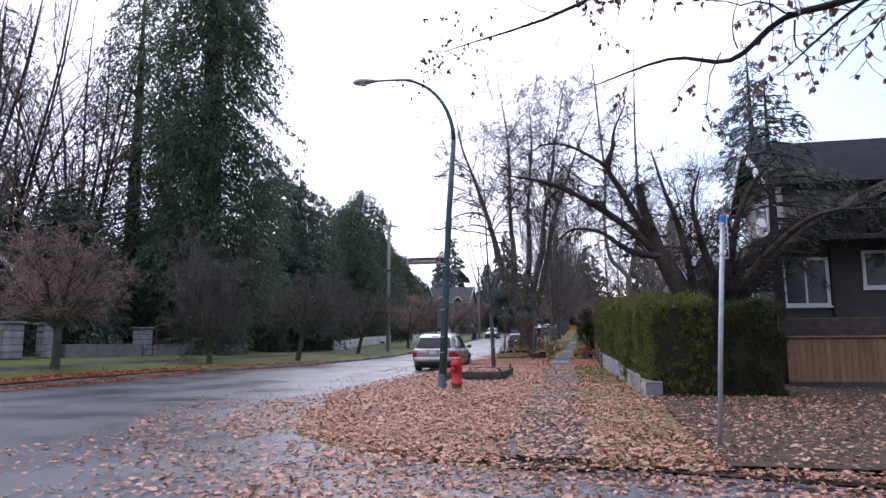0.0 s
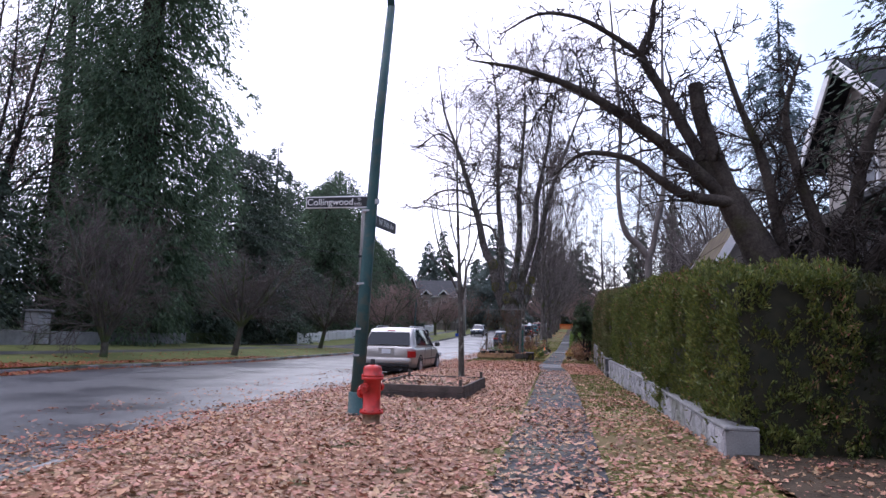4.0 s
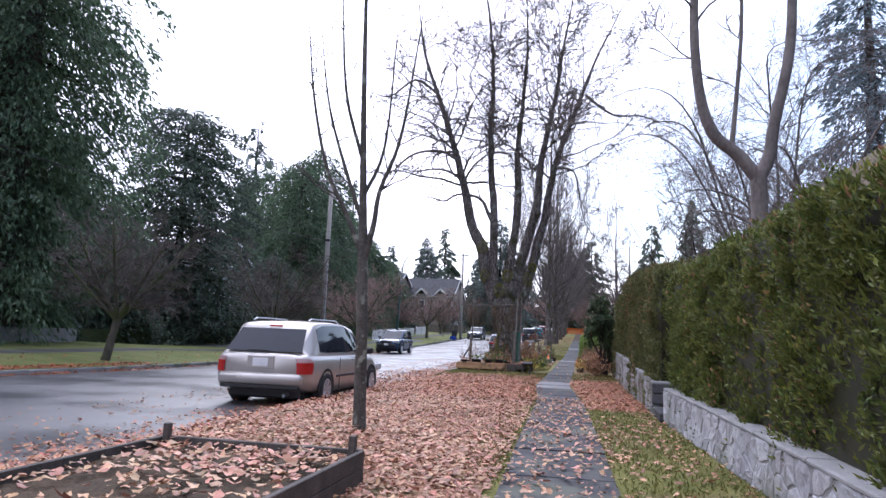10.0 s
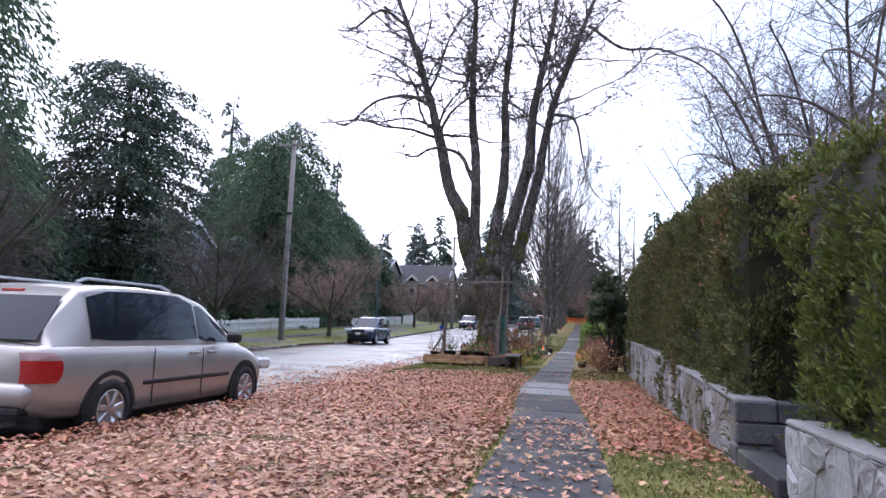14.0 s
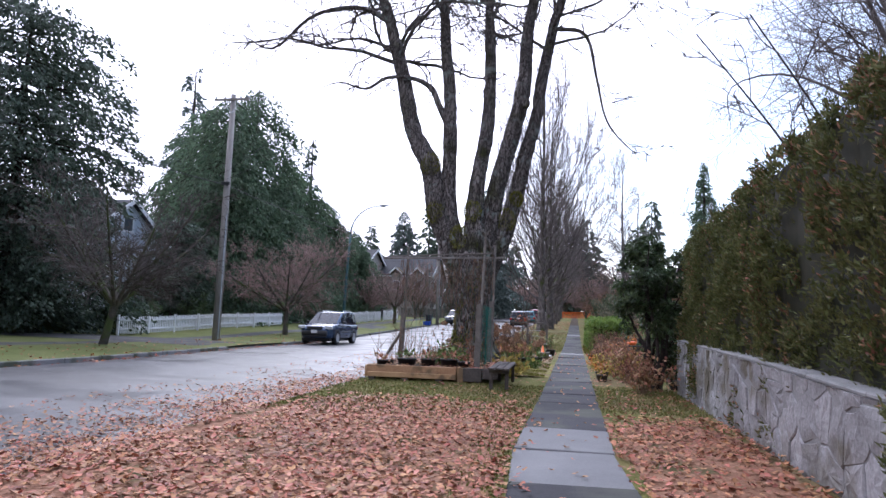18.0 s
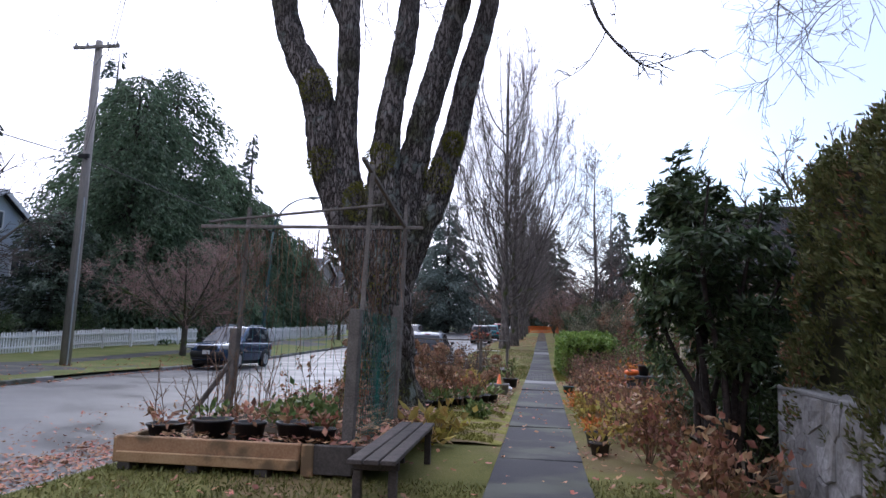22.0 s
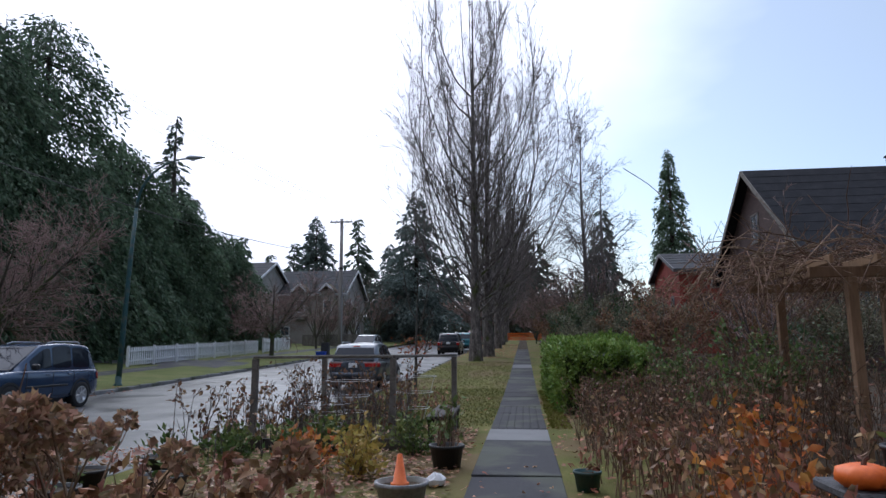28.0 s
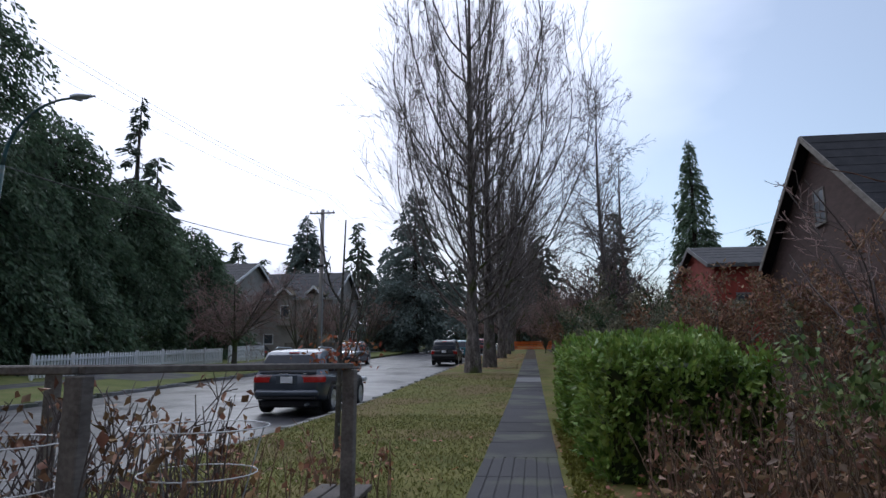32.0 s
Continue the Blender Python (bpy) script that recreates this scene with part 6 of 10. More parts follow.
arching(7.9, 46.5, 11.5, 8.2, 91, "bare garden tree with long arching limbs over a hedge", 11)
arching(7.4, 38.0, 8.2, 4.6, 92, "bare garden tree with long arching limbs over a hedge")
spreading(5.6, 44.0, 8.0, 3.6, 96, "bare upright shrubby tree behind a hedge", M_TWIG, 0.8, 0.08, 12, 1.5)
spreading(7.5, 73, 5.0, 3.6, 93, "low bare garden tree with reddish twigs", M_TWIG_RED, 0.6, 0.07, 9, 1.6, M_TWIG)
for k, (x, y, h, r, tw) in enumerate([(-19, 112, 7, 5, M_TWIG_RED), (-18, 122, 7.5, 5.5, M_TWIG_RED), (-18.5, 134, 8, 6, M_TWIG_RED), (-9, 185, 12, 8, M_TWIG), (3, 175, 12, 7, M_TWIG_RED), (6, 98, 4.6, 4, M_TWIG), (9, 90, 4, 3.6, M_TWIG_RED), (8, 122, 7.5, 6, M_TWIG_RED), (5, 138, 9, 6, M_TWIG), (-22, 150, 11, 7, M_TWIG), (2.5, 152, 10, 6, M_TWIG_RED), (-16, 170, 12, 8, M_TWIG_RED)]):
    spreading(x, y, h, r, 100 + k, "bare garden tree with reddish-grey twigs up the street", tw, 1.0, 0.12, 8, 1.0, M_BARK_CHERRY)

# forked pollard behind the hedge
fork_limbs = [(up((0.05, 0, -0.2), (0.02, 0, 1.8), (0.0, 0, 3.7)), [0.15, 0.12, 0.11]),
              (up((0, 0, 3.6), (-0.25, 0, 3.95), (-0.6, 0, 4.3), (-0.78, 0, 5.0), (-0.83, 0, 6.2), (-0.73, 0, 7.6), (-0.9, 0, 10), (-1.1, 0, 13)), [0.1, 0.095, 0.085, 0.07, 0.062, 0.055, 0.04, 0.012]),
              (up((0, 0, 3.6), (0.15, 0, 3.95), (0.22, 0, 4.4), (0.46, 0, 5.55), (0.52, 0, 7.15), (0.5, 0, 9.5), (0.6, 0, 13)), [0.1, 0.09, 0.078, 0.07, 0.062, 0.042, 0.012]),
              (up((-0.35, 0, 4.05), (-0.28, 0.05, 4.6), (-0.15, 0.1, 6.2), (-0.2, 0.1, 8.5)), [0.04, 0.032, 0.026, 0.01])]
bare_tree("forked_tree", 3.2, 28.0, fork_limbs, [(1.3, 0.16, 0.9, 0.14, 0.05, 7, 0.3, 0.2), (2.4, 0.42, 0.8, 0.17, 0.03, 5, 0.5, 0.1), (2.6, 0.5, 0.8, 0.2, 0.03, 3, 0.7, 0.1)], "bare grey tree forked like a lyre behind the hedge", "bare tree", M_BARK_GREY, M_TWIG, seed=17, sides=(12, 4), least=0.011)

# gnarled old tree leaning over the street corner
gnarl = [(up((0.1, 0, -0.2), (0.0, 0, 1.2), (-0.27, 0, 2.4), (-0.5, 0, 2.9), (-0.76, 0, 3.45)), [0.34, 0.28, 0.25, 0.23, 0.2]),
         (up((-0.7, 0, 3.3), (-0.97, 0, 4.18), (-1.13, 0, 4.77), (-1.18, 0, 5.21)), [0.16, 0.125, 0.12, 0.11]),
         (up((-0.75, 0, 3.35), (-1.46, -0.1, 4.03), (-2.21, -0.3, 4.58), (-2.99, -0.5, 5.04), (-3.81, -0.7, 5.32), (-4.65, -0.9, 5.45)), [0.115, 0.095, 0.08, 0.06, 0.038, 0.01]),
         (up((-0.8, 0, 3.45), (-1.29, 0.1, 4.43), (-1.65, 0.1, 5.15), (-1.97, 0.1, 5.77), (-1.8, 0.1, 6.24), (-1.75, 0, 6.7), (-1.4, 0, 7.5)), [0.115, 0.095, 0.08, 0.065, 0.05, 0.035, 0.01]),
         (up((-1.97, 0.1, 5.77), (-2.42, -0.1, 6.04), (-2.99, -0.3, 6.3), (-3.58, -0.5, 6.3), (-4.1, -0.7, 5.95)), [0.055, 0.045, 0.035, 0.025, 0.012]),
         (up((-0.7, -0.1, 3.3), (-1.37, -0.2, 3.4), (-1.79, -0.3, 3.64), (-2.22, -0.4, 3.94), (-2.89, -0.5, 4.02), (-3.34, -0.6, 3.67)), [0.1, 0.08, 0.065, 0.05, 0.035, 0.012]),
         (up((0.1, 0.2, 1.6), (0.04, 0.2, 2.61), (-0.2, 0.2, 4.04), (-0.49, 0.3, 4.98), (-0.82, 0.3, 6.23)), [0.13, 0.1, 0.075, 0.05, 0.015]),
         (up((0.2, 0.1, 1.3), (0.53, 0.1, 2.61), (0.28, 0.1, 3.7), (0.13, 0.1, 4.71), (0.36, 0, 5.6)), [0.14, 0.11, 0.08, 0.05, 0.015]),
         (up((0.3, 0, 1.2), (0.81, 0, 2.5), (1.08, -0.2, 4.0), (1.48, -0.4, 4.98), (2.2, -0.6, 5.8)), [0.14, 0.11, 0.085, 0.055, 0.015]),
         (up((0.4, 0, 1.0), (1.0, 0, 2.0), (2.0, 0.2, 3.2), (3.2, 0.3, 4.2), (4.4, 0.3, 4.6)), [0.15, 0.12, 0.09, 0.06, 0.015]),
         (up((0.4, -0.1, 1.1), (0.9, -0.3, 2.2), (1.8, -0.9, 3.4), (2.6, -1.5, 4.0), (3.6, -2.0, 4.0)), [0.14, 0.11, 0.08, 0.05, 0.015])]
bare_tree("gnarled_tree", 4.15, 18.5, gnarl, [(7.0, 0.26, 1.0, 0.26, 0.0, 7, 0.24, 0.12), (8.5, 0.42, 0.9, 0.3, -0.08, 4, 0.55, 0.08), (6.5, 0.5, 0.9, 0.3, -0.14, 2, 0.95, 0.1)], "gnarled dark old tree with drooping twiggy limbs and a sawn stub", "old tree", M_BARK_OLD, M_BARK_DARK, seed=18, sides=(14, 6), rugged=0.02, least=0.009)

# overhanging branch with the last leaves, from a tree beside the camera
over = [(up((0, 0, -0.2), (0.1, 0, 3.0), (-0.4, 0.4, 4.8)), [0.4, 0.33, 0.26]),
        (up((-0.3, 0.3, 4.4), (-0.9, 3.2, 5.2), (-1.7, 6.4, 5.2), (-2.6, 7.0, 5.15), (-3.2, 7.2, 4.75), (-3.9, 7.6, 5.0), (-5.0, 8.2, 4.9)), [0.17, 0.12, 0.085, 0.06, 0.05, 0.035, 0.012]),
        (up((-0.4, 0.4, 4.8), (-1.6, 3.0, 6.2), (-3.0, 5.5, 6.2), (-5.0, 8.5, 6.4), (-7.5, 10, 6.5)), [0.17, 0.13, 0.09, 0.05, 0.015]),
        (up((-0.4, 0.4, 4.8), (-0.1, 3.5, 5.8), (0.0, 6.8, 6.2), (-0.9, 9.0, 6.2), (-1.6, 11, 5.9)), [0.16, 0.12, 0.08, 0.05, 0.015]),
        (up((-0.2, 1.5, 5.0), (1.0, 4.5, 5.6), (2.0, 7.5, 5.6), (2.2, 9.5, 5.2)), [0.12, 0.08, 0.05, 0.012])]
over = [(p, [0.62 * v if k else v for v in q]) for k, (p, q) in enumerate(over)]
corner_tree = bare_tree("corner_maple", 6.6, 2.2, over, [(1.9, 0.2, 0.8, 0.24, -0.04, 7, 0.35, 0.3), (2.8, 0.45, 0.8, 0.26, -0.08, 5, 0.5, 0.1), (2.8, 0.5, 0.8, 0.26, -0.1, 3, 0.7, 0.1)], "bare maple at the corner with a few withered leaves", "maple tree", M_BARK_DARK, M_BARK_DARK, seed=19, sides=(12, 5), least=0.006)
R = np.random.RandomState(29)
tips = np.array([v.co[:] for v in corner_tree.children[-1].data.vertices][::7])
pick = tips[R.randint(0, len(tips), 1500)]
tagged(cards("withered_leaf", pick, R.normal(0, 0.5, (1500, 3)) + np.array([0, 0, -1.0]), 0.11, 0.07, M_LEAF_DARK, corner_tree, seed=29), kind="stuff")

# ---- rhododendron and shrubs ----
spreading(6.4, 56.5, 6.8, 3.0, 94, "slender bare tree with fine twigs beside an arbour", M_TWIG, 0.8, 0.09, 10, 1.7, M_BARK_GREY)


def rhododendron(x, y, r, h, seed, label, boughs=11, whorls=1500):
    """Crooked dark stems under a lumpy canopy of leathery leaves set in whorls."""
    R, g = np.random.RandomState(seed), random.Random(seed)
    t = root("rhododendron", x, y, land(x, y), label, "rhododendron")
    limbs = []
    for k in range(boughs):
        a, e = 2 * math.pi * (k + g.random()) / boughs * 2, g.uniform(0.05, 1.0)
        q = r * math.sqrt(max(0.05, 1 - (e * 0.95) ** 2)) * g.uniform(0.55, 0.92)
        top = h * (0.4 + 0.58 * e)
        limbs.append((up((0.1 * math.cos(a), 0.1 * math.sin(a), -0.05), (0.3 * q * math.cos(a + 0.6), 0.3 * q * math.sin(a + 0.6), 0.3 * top), (0.6 * q * math.cos(a - 0.3), 0.6 * q * math.sin(a - 0.3), 0.68 * top), (q * math.cos(a), q * math.sin(a), top)), [0.05, 0.038, 0.024, 0.01]))
    grown = branch_out(limbs, [(3.0, 0.24, 0.8, 0.2, 0.08, 5, 0.5, 0.42), (4.0, 0.45, 0.8, 0.2, 0.06, 3, 0.6, 0.2)], g, 0.006)
    bundle("stem_work", [even([bend(one) for one in limbs], 9)] + grown, 5, M_BARK_DARK, t)
    tips = np.concatenate([P[:, 2:].reshape(-1, 3) for P, _ in grown])
    k = R.randint(0, len(tips), whorls)
    c = tips[k] + R.normal(0, 0.05, (whorls, 3))
    axis = c / np.array([r, r, h]) - np.array([0, 0, 0.45]) + R.normal(0, 0.25, (whorls, 3)) + np.array([0, 0, 0.3])
    axis /= np.linalg.norm(axis, axis=1, keepdims=True)
    C, A = np.repeat(c, 10, 0), np.repeat(axis, 10, 0)
    d = np.cross(A, R.normal(0, 1, (len(A), 3)))
    d = d / np.linalg.norm(d, axis=1, keepdims=True) + A * R.uniform(-0.1, 0.5, (len(A), 1)) + np.array([0, 0, -0.12])
    tagged(cards("foliage", C + 0.015 * d, d, 0.115, 0.036, M_RHODO, t, "leathery dark green leaves in whorls", seed=seed, fold=0.18), kind="stuff")
    return t


rhododendron(1.7, 47.4, 1.08, 3.5, 120, "tall dark rhododendron with glossy leaves at the wall end")
rhododendron(3.5, 48.4, 0.9, 3.1, 121, "dark rhododendron behind the wall end", 10, 900)
for k, (x, y, r, h) in enumerate([(2.15, 47.9, 0.75, 1.5), (2.9, 47.4, 0.8, 1.7), (2.6, 49.6, 0.8, 1.4), (4.2, 49.4, 1.0, 1.8)]):
    shrub(x, y, r, h, M_RHODO, "low dark evergreen growth under the rhododendrons", n=1500, size=0.11, thin=0.045, stems=14, twig=M_BARK_DARK, seed=320 + k)
for k, (x, y, r, h) in enumerate([(3.2, 84, 1.9, 3.6), (5.8, 81, 2.4, 3.8), (3.0, 90, 1.8, 3.4), (7, 86, 3, 3.4), (9.5, 80, 3, 4.2), (4, 97, 2.3, 3.8), (12, 78, 3, 4.0), (3.2, 106, 2.2, 4.0), (3.5, 116, 3, 4.4), (9, 98, 3.0, 3.8), (16, 76, 3, 3.4), (6.0, 91, 2.6, 3.6), (11.5, 88, 3, 3.2), (3.4, 101, 2.0, 3.8), (5.6, 103, 2.4, 4.2), (8.0, 94, 2.6, 3.6), (3.0, 112, 2.2, 4.2), (6.5, 110, 2.8, 4.6), (9.5, 107, 2.8, 4.4)]):
    shrub(x, y, r, h, (M_LEAF_DULL, M_LEAF_DARK, M_RHODO)[k % 3], "dull brown-green garden shrub with bare twigs", n=6000, size=0.15, thin=0.07, stems=26, twig=M_TWIG, seed=130 + k)
for k, (x, y, r, h) in enumerate([(-24.5, 64.5, 1.5, 1.8), (-25, 68, 1.4, 1.5), (-24.5, 73, 1.5, 2.0), (-25, 79, 1.8, 2.4), (-24, 92, 1.6, 1.8), (-24, 97, 1.8, 2.2), (-24.3, 103, 1.6, 2.0), (-25.5, 40, 1.8, 2.6), (-26, 33, 2.2, 3.2), (-27, 28, 2.4, 3.0)]):
    shrub(x, y, r, h, M_RHODO, "dark evergreen garden shrub across the street", n=3200, size=0.16, thin=0.075, stems=18, seed=150 + k)

# ---- reddish thickets of bare garden trees closing the view up the street ----
thicket = spreading(4.6, 104, 7.0, 4.2, 180, "bare reddish garden tree in a thicket up the street", M_TWIG_RED, 0.6, 0.09, 12, 1.9, M_BARK_CHERRY, least=0.022)
g = random.Random(181)
for k, (x, y) in enumerate([(5.2, 113), (11.5, 116), (2.8, 124), (7.6, 128), (13.5, 131), (3.4, 141), (9.8, 144), (0.8, 157), (6.5, 162), (-19.5, 117), (-20.5, 127), (-19, 141), (-14, 160), (-7, 172), (-23, 106), (18, 108), (2.6, 109), (2.9, 117), (1.6, 132), (2.0, 148)]):
    s_ = g.uniform(0.75, 1.05)
    copy_thing(thicket, pose(x, y, rough_line(y) - 0.05, 0, 0, g.uniform(0, 360)) @ Matrix.Diagonal((s_, s_, s_ * g.uniform(0.8, 1.05), 1)))

for x, y, s_ in ((-13, 186, 1.5), (-10, 181, 1.35), (-7, 187, 1.5), (-4.5, 182, 1.35), (-2, 188, 1.5), (0.5, 183, 1.4), (-8.5, 194, 1.7), (-3, 196, 1.7)):
    copy_thing(thicket, pose(x, y, rough_line(y) - 0.1, 0, 0, 47 * x) @ Matrix.Diagonal((s_, s_, s_ * 0.8, 1)))

# ---- far woods closing the street ----
far_fir = conifer(-60, 190, 22, 5, 2600, M_FIR, "distant dark fir in the woods behind the houses", droop=0.3, size=1.3, thin=0.5, seed=160, top=0.8, hang=0.4, branches=150)
far_bare = spreading(24, 190, 16, 7, 161, "distant bare tree behind the houses", M_TWIG_RED, 2, 0.25, 8, 1.0, lv=2)
g = random.Random(170)
spots = [(-45 - 8 * (k % 3) - g.uniform(0, 5), -25 + 11 * k) for k in range(19)] + [(30 + 9 * (k % 3) + g.uniform(0, 6), 5 + 12 * k) for k in range(15)] + [(-75 + 9.5 * k, 205 + g.uniform(-14, 14)) for k in range(17)] + [(-60 + 15 * k, -55 - g.uniform(0, 12)) for k in range(9)] + [(-15, 197), (-9, 203), (-3, 199), (3, 204)]
for k, (x, y) in enumerate(spots):
    src = far_bare if k % 3 == 1 else far_fir
    s = g.uniform(0.75, 1.3)
    copy_thing(src, pose(x, y, rough_line(y) - 0.1, 0, 0, g.uniform(0, 360)) @ Matrix.Diagonal((s, s, s * g.uniform(0.85, 1.15), 1)))

# ---- hydrant, lamps, poles, signs, wires ----
x, y = -1.58, 16.76
t = root("fire_hydrant", x, y, land(x, y), "bright red cast iron fire hydrant on a rusty base", "fire hydrant", turn=-20)
part("foot", lathe(bmesh.new(), [(0.16, -0.05), (0.16, 0.03), (0.115, 0.04), (0.115, 0.16), (0.13, 0.165), (0.13, 0.18)], 20), M_TWIG_BROWN, t, "rusty brown foot of the hydrant", True)
part("barrel", lathe(bmesh.new(), [(0.125, 0.18), (0.16, 0.19), (0.16, 0.22), (0.118, 0.24), (0.118, 0.62), (0.15, 0.635), (0.15, 0.67)], 24), M_RED, t, "", True)
part("bonnet", lathe(bmesh.new(), [(0.15, 0.672), (0.15, 0.70), (0.128, 0.71), (0.128, 0.78), (0.11, 0.81), (0.05, 0.83)], 24), M_RED, t, "", True)
part("operating_nut", lathe(bmesh.new(), [(0.035, 0.83), (0.033, 0.9), (0.02, 0.91)], 5), M_BLACK, t, "black operating nut")
for a, z, r in ((90, 0.53, 0.055), (-90, 0.53, 0.055), (180, 0.46, 0.075)):
    m = Matrix.Rotation(radians(a), 4, "Z") @ Matrix.Translation((0, 0, z)) @ Matrix.Rotation(radians(90), 4, "Y")
    part("outlet_cap", lathe(bmesh.new(), [(r * 0.9, 0.1), (r * 0.9, 0.145), (r * 1.15, 0.15), (r * 1.15, 0.19), (0.02, 0.195), (0.02, 0.215)], 10, m), M_RED, t)
for k in range(8):
    a = 2 * math.pi * k / 8
    part("bolt", lathe(bmesh.new(), [(0.013, 0.22), (0.013, 0.245)], 6, Matrix.Translation((0.142 * math.cos(a), 0.142 * math.sin(a), 0))), M_RED, t)


def street_lamp(x, y, h, reach, lean, label, group="street lamps"):
    t = root("street_lamp", x, y, land(x, y), label, "street lamp", group)
    lx = lean
    shaft = [(0, 0, -0.1), (lx * 0.25, 0, h * 0.25), (lx * 0.6, 0, h * 0.55), (lx, 0, h * 0.78)]
    part("shaft", tube(bmesh.new(), shaft, [0.105, 0.095, 0.08, 0.066], 14), M_POLE_GREEN, t, "dark teal painted steel shaft", True)
    arc = [(lx, 0, h * 0.78)]
    for k in range(1, 11):
        a = math.pi / 2 * k / 10
        arc.append((lx - reach * 0.62 * (1 - math.cos(a)), 0, h * 0.78 + (h * 0.22) * math.sin(a)))
    arc.append((lx - reach * 0.85, 0, h + 0.02))
    part("arm", tube(bmesh.new(), arc, [0.062 - 0.003 * k for k in range(len(arc))], 10), M_POLE_GREEN, t, "", True)
    part("base_flange", lathe(bmesh.new(), [(0.16, -0.02), (0.16, 0.04), (0.12, 0.06), (0.115, 0.35), (0.1, 0.36)], 16), M_POLE_GREEN, t, "", True)
    m = Matrix.Translation((lx - reach * 0.83, 0, h + 0.02)) @ Matrix.Rotation(radians(-90), 4, "Y")
    bm = lathe(bmesh.new(), [(0.03, -0.02), (0.07, 0.08), (0.13, 0.3), (0.15, 0.5), (0.11, 0.66), (0.02, 0.72)], 14, m)
    for v in bm.verts:
        v.co.z = h + 0.02 + (v.co.z - h - 0.02) * (0.7 if v.co.z > h + 0.02 else 0.55)
    part("lamp_head", bm, M_STEEL, t, "grey cobra lamp head", True)
    part("lens", lathe(bmesh.new(), [(0.01, -0.05), (0.085, -0.03), (0.1, 0.0)], 14, Matrix.Translation((lx - reach * 0.83 - 0.42, 0, h - 0.05))), M_LAMP_CLEAR, t)
    return t


lamp = street_lamp(-2.18, 17.9, 8.4, 2.6, 0.36, "tall leaning teal street lamp with a curved arm and name signs")
for z in (0.9, 1.3, 2.0, 3.15):
    part("band", lathe(bmesh.new(), [(0.104, z), (0.104, z + 0.03)], 14, Matrix.Translation((0.054 * z / 1.0 * 0.5, 0, 0))), M_STEEL, lamp)
far_lamp = street_lamp(-15.2, 75.4, 8.75, -3.2, 0.3, "teal street lamp with a curved arm across the street")


def writing(name, text, size, mat, parent, m):
    cu = bpy.data.curves.new(name, "FONT")
    cu.body, cu.size, cu.align_x, cu.align_y, cu.extrude = text, size, "CENTER", "CENTER", 0.001
    tmp = bpy.data.objects.new(name, cu)
    scene.collection.objects.link(tmp)
    me = bpy.data.meshes.new_from_object(tmp.evaluated_get(bpy.context.evaluated_depsgraph_get()))
    bpy.data.objects.remove(tmp)
    me.materials.clear()
    me.materials.append(mat)
    ob = new(name, me)
    ob.parent = parent
    ob.matrix_local = m
    return ob


M_SIGN = material("sign_black", [(0.012, 0.013, 0.016), (0.018, 0.02, 0.024), (0.024, 0.026, 0.03)], scale=4, fine=30, rough=0.4, bump=0)
t = root("street_name_sign", -2.14, 17.86, land(-2.3, 17.86) + 3.22, "black street name sign with white lettering on a lamp post", "street sign")
part("panel", box(bmesh.new(), -0.98, 0.06, -0.012, 0.012, -0.005, 0.185, 0.004), M_WHITE, t, "white sign border")
part("face", box(bmesh.new(), -0.965, 0.045, -0.016, -0.0125, 0.012, 0.168), M_SIGN, t, "black sign face")
writing("lettering", "Collingwood", 0.15, M_WHITE, t, pose(-0.57, -0.018, 0.088, 90))
writing("lettering_small", "5000", 0.065, M_WHITE, t, pose(-0.11, -0.018, 0.05, 90))
writing("lettering_small", "St", 0.06, M_WHITE, t, pose(-0.08, -0.018, 0.128, 90))
part("bracket", box(bmesh.new(), 0.05, 0.24, -0.02, 0.02, 0.05, 0.13, 0.006), M_STEEL, t)
t = root("street_name_sign", -2.02, 17.98, land(-2.3, 17.9) + 2.95, "narrow dark street name sign with white lettering on a lamp post", "street sign")
writing("lettering", "W 35th Av", 0.14, M_WHITE, t, pose(0.072, 0.49, 0.088, 90, 0, 84))
part("panel", box(bmesh.new(), -0.012, 0.012, 0.02, 0.95, -0.005, 0.185, 0.004, Matrix.Rotation(radians(-6), 4, "Z")), M_SIGN, t)
part("bracket", box(bmesh.new(), -0.03, 0.03, -0.1, 0.06, 0.04, 0.12, 0.006), M_STEEL, t)
M_CHROME_DULL = material("bare_aluminium", [(0.5, 0.51, 0.53), (0.6, 0.61, 0.63), (0.68, 0.69, 0.7)], scale=4, fine=40, rough=0.6, bump=0.05, metal=0.2)
M_BLUE_CAP = material("blue_cap", [(0.02, 0.12, 0.5), (0.03, 0.17, 0.6), (0.04, 0.2, 0.65)], scale=5, fine=40, rough=0.5, bump=0.02)
t = root("sign_post", 2.93, 9.1, land(2.93, 9.1), "galvanised square steel sign post, leaning, with an edge-on plate", "sign post")
part("post", tube(bmesh.new(), [(0, 0, -0.2), (0.09, 0, 1.2), (0.2, 0, 2.69)], 0.028, 10), M_STEEL, t, "", True)
octagon = lathe(bmesh.new(), [(0.0, -0.002), (0.27, -0.002), (0.27, 0.002), (0.0, 0.002)], 8, Matrix.Translation((0.245, 0.02, 2.46)) @ Matrix.Rotation(radians(-12), 4, "Z") @ Matrix.Rotation(radians(90), 4, "Y") @ Matrix.Rotation(radians(22.5), 4, "Z"))
part("plate", octagon, M_CHROME_DULL, t, "bare grey back of an octagonal plate")
for z in (2.24, 2.6):
    part("clamp", lathe(bmesh.new(), [(0.03, z), (0.037, z), (0.037, z + 0.022), (0.03, z + 0.022)], 12, Matrix.Translation((0.02 + 0.066 * z, 0, 0))), M_WHITE, t, "pale band clamp")
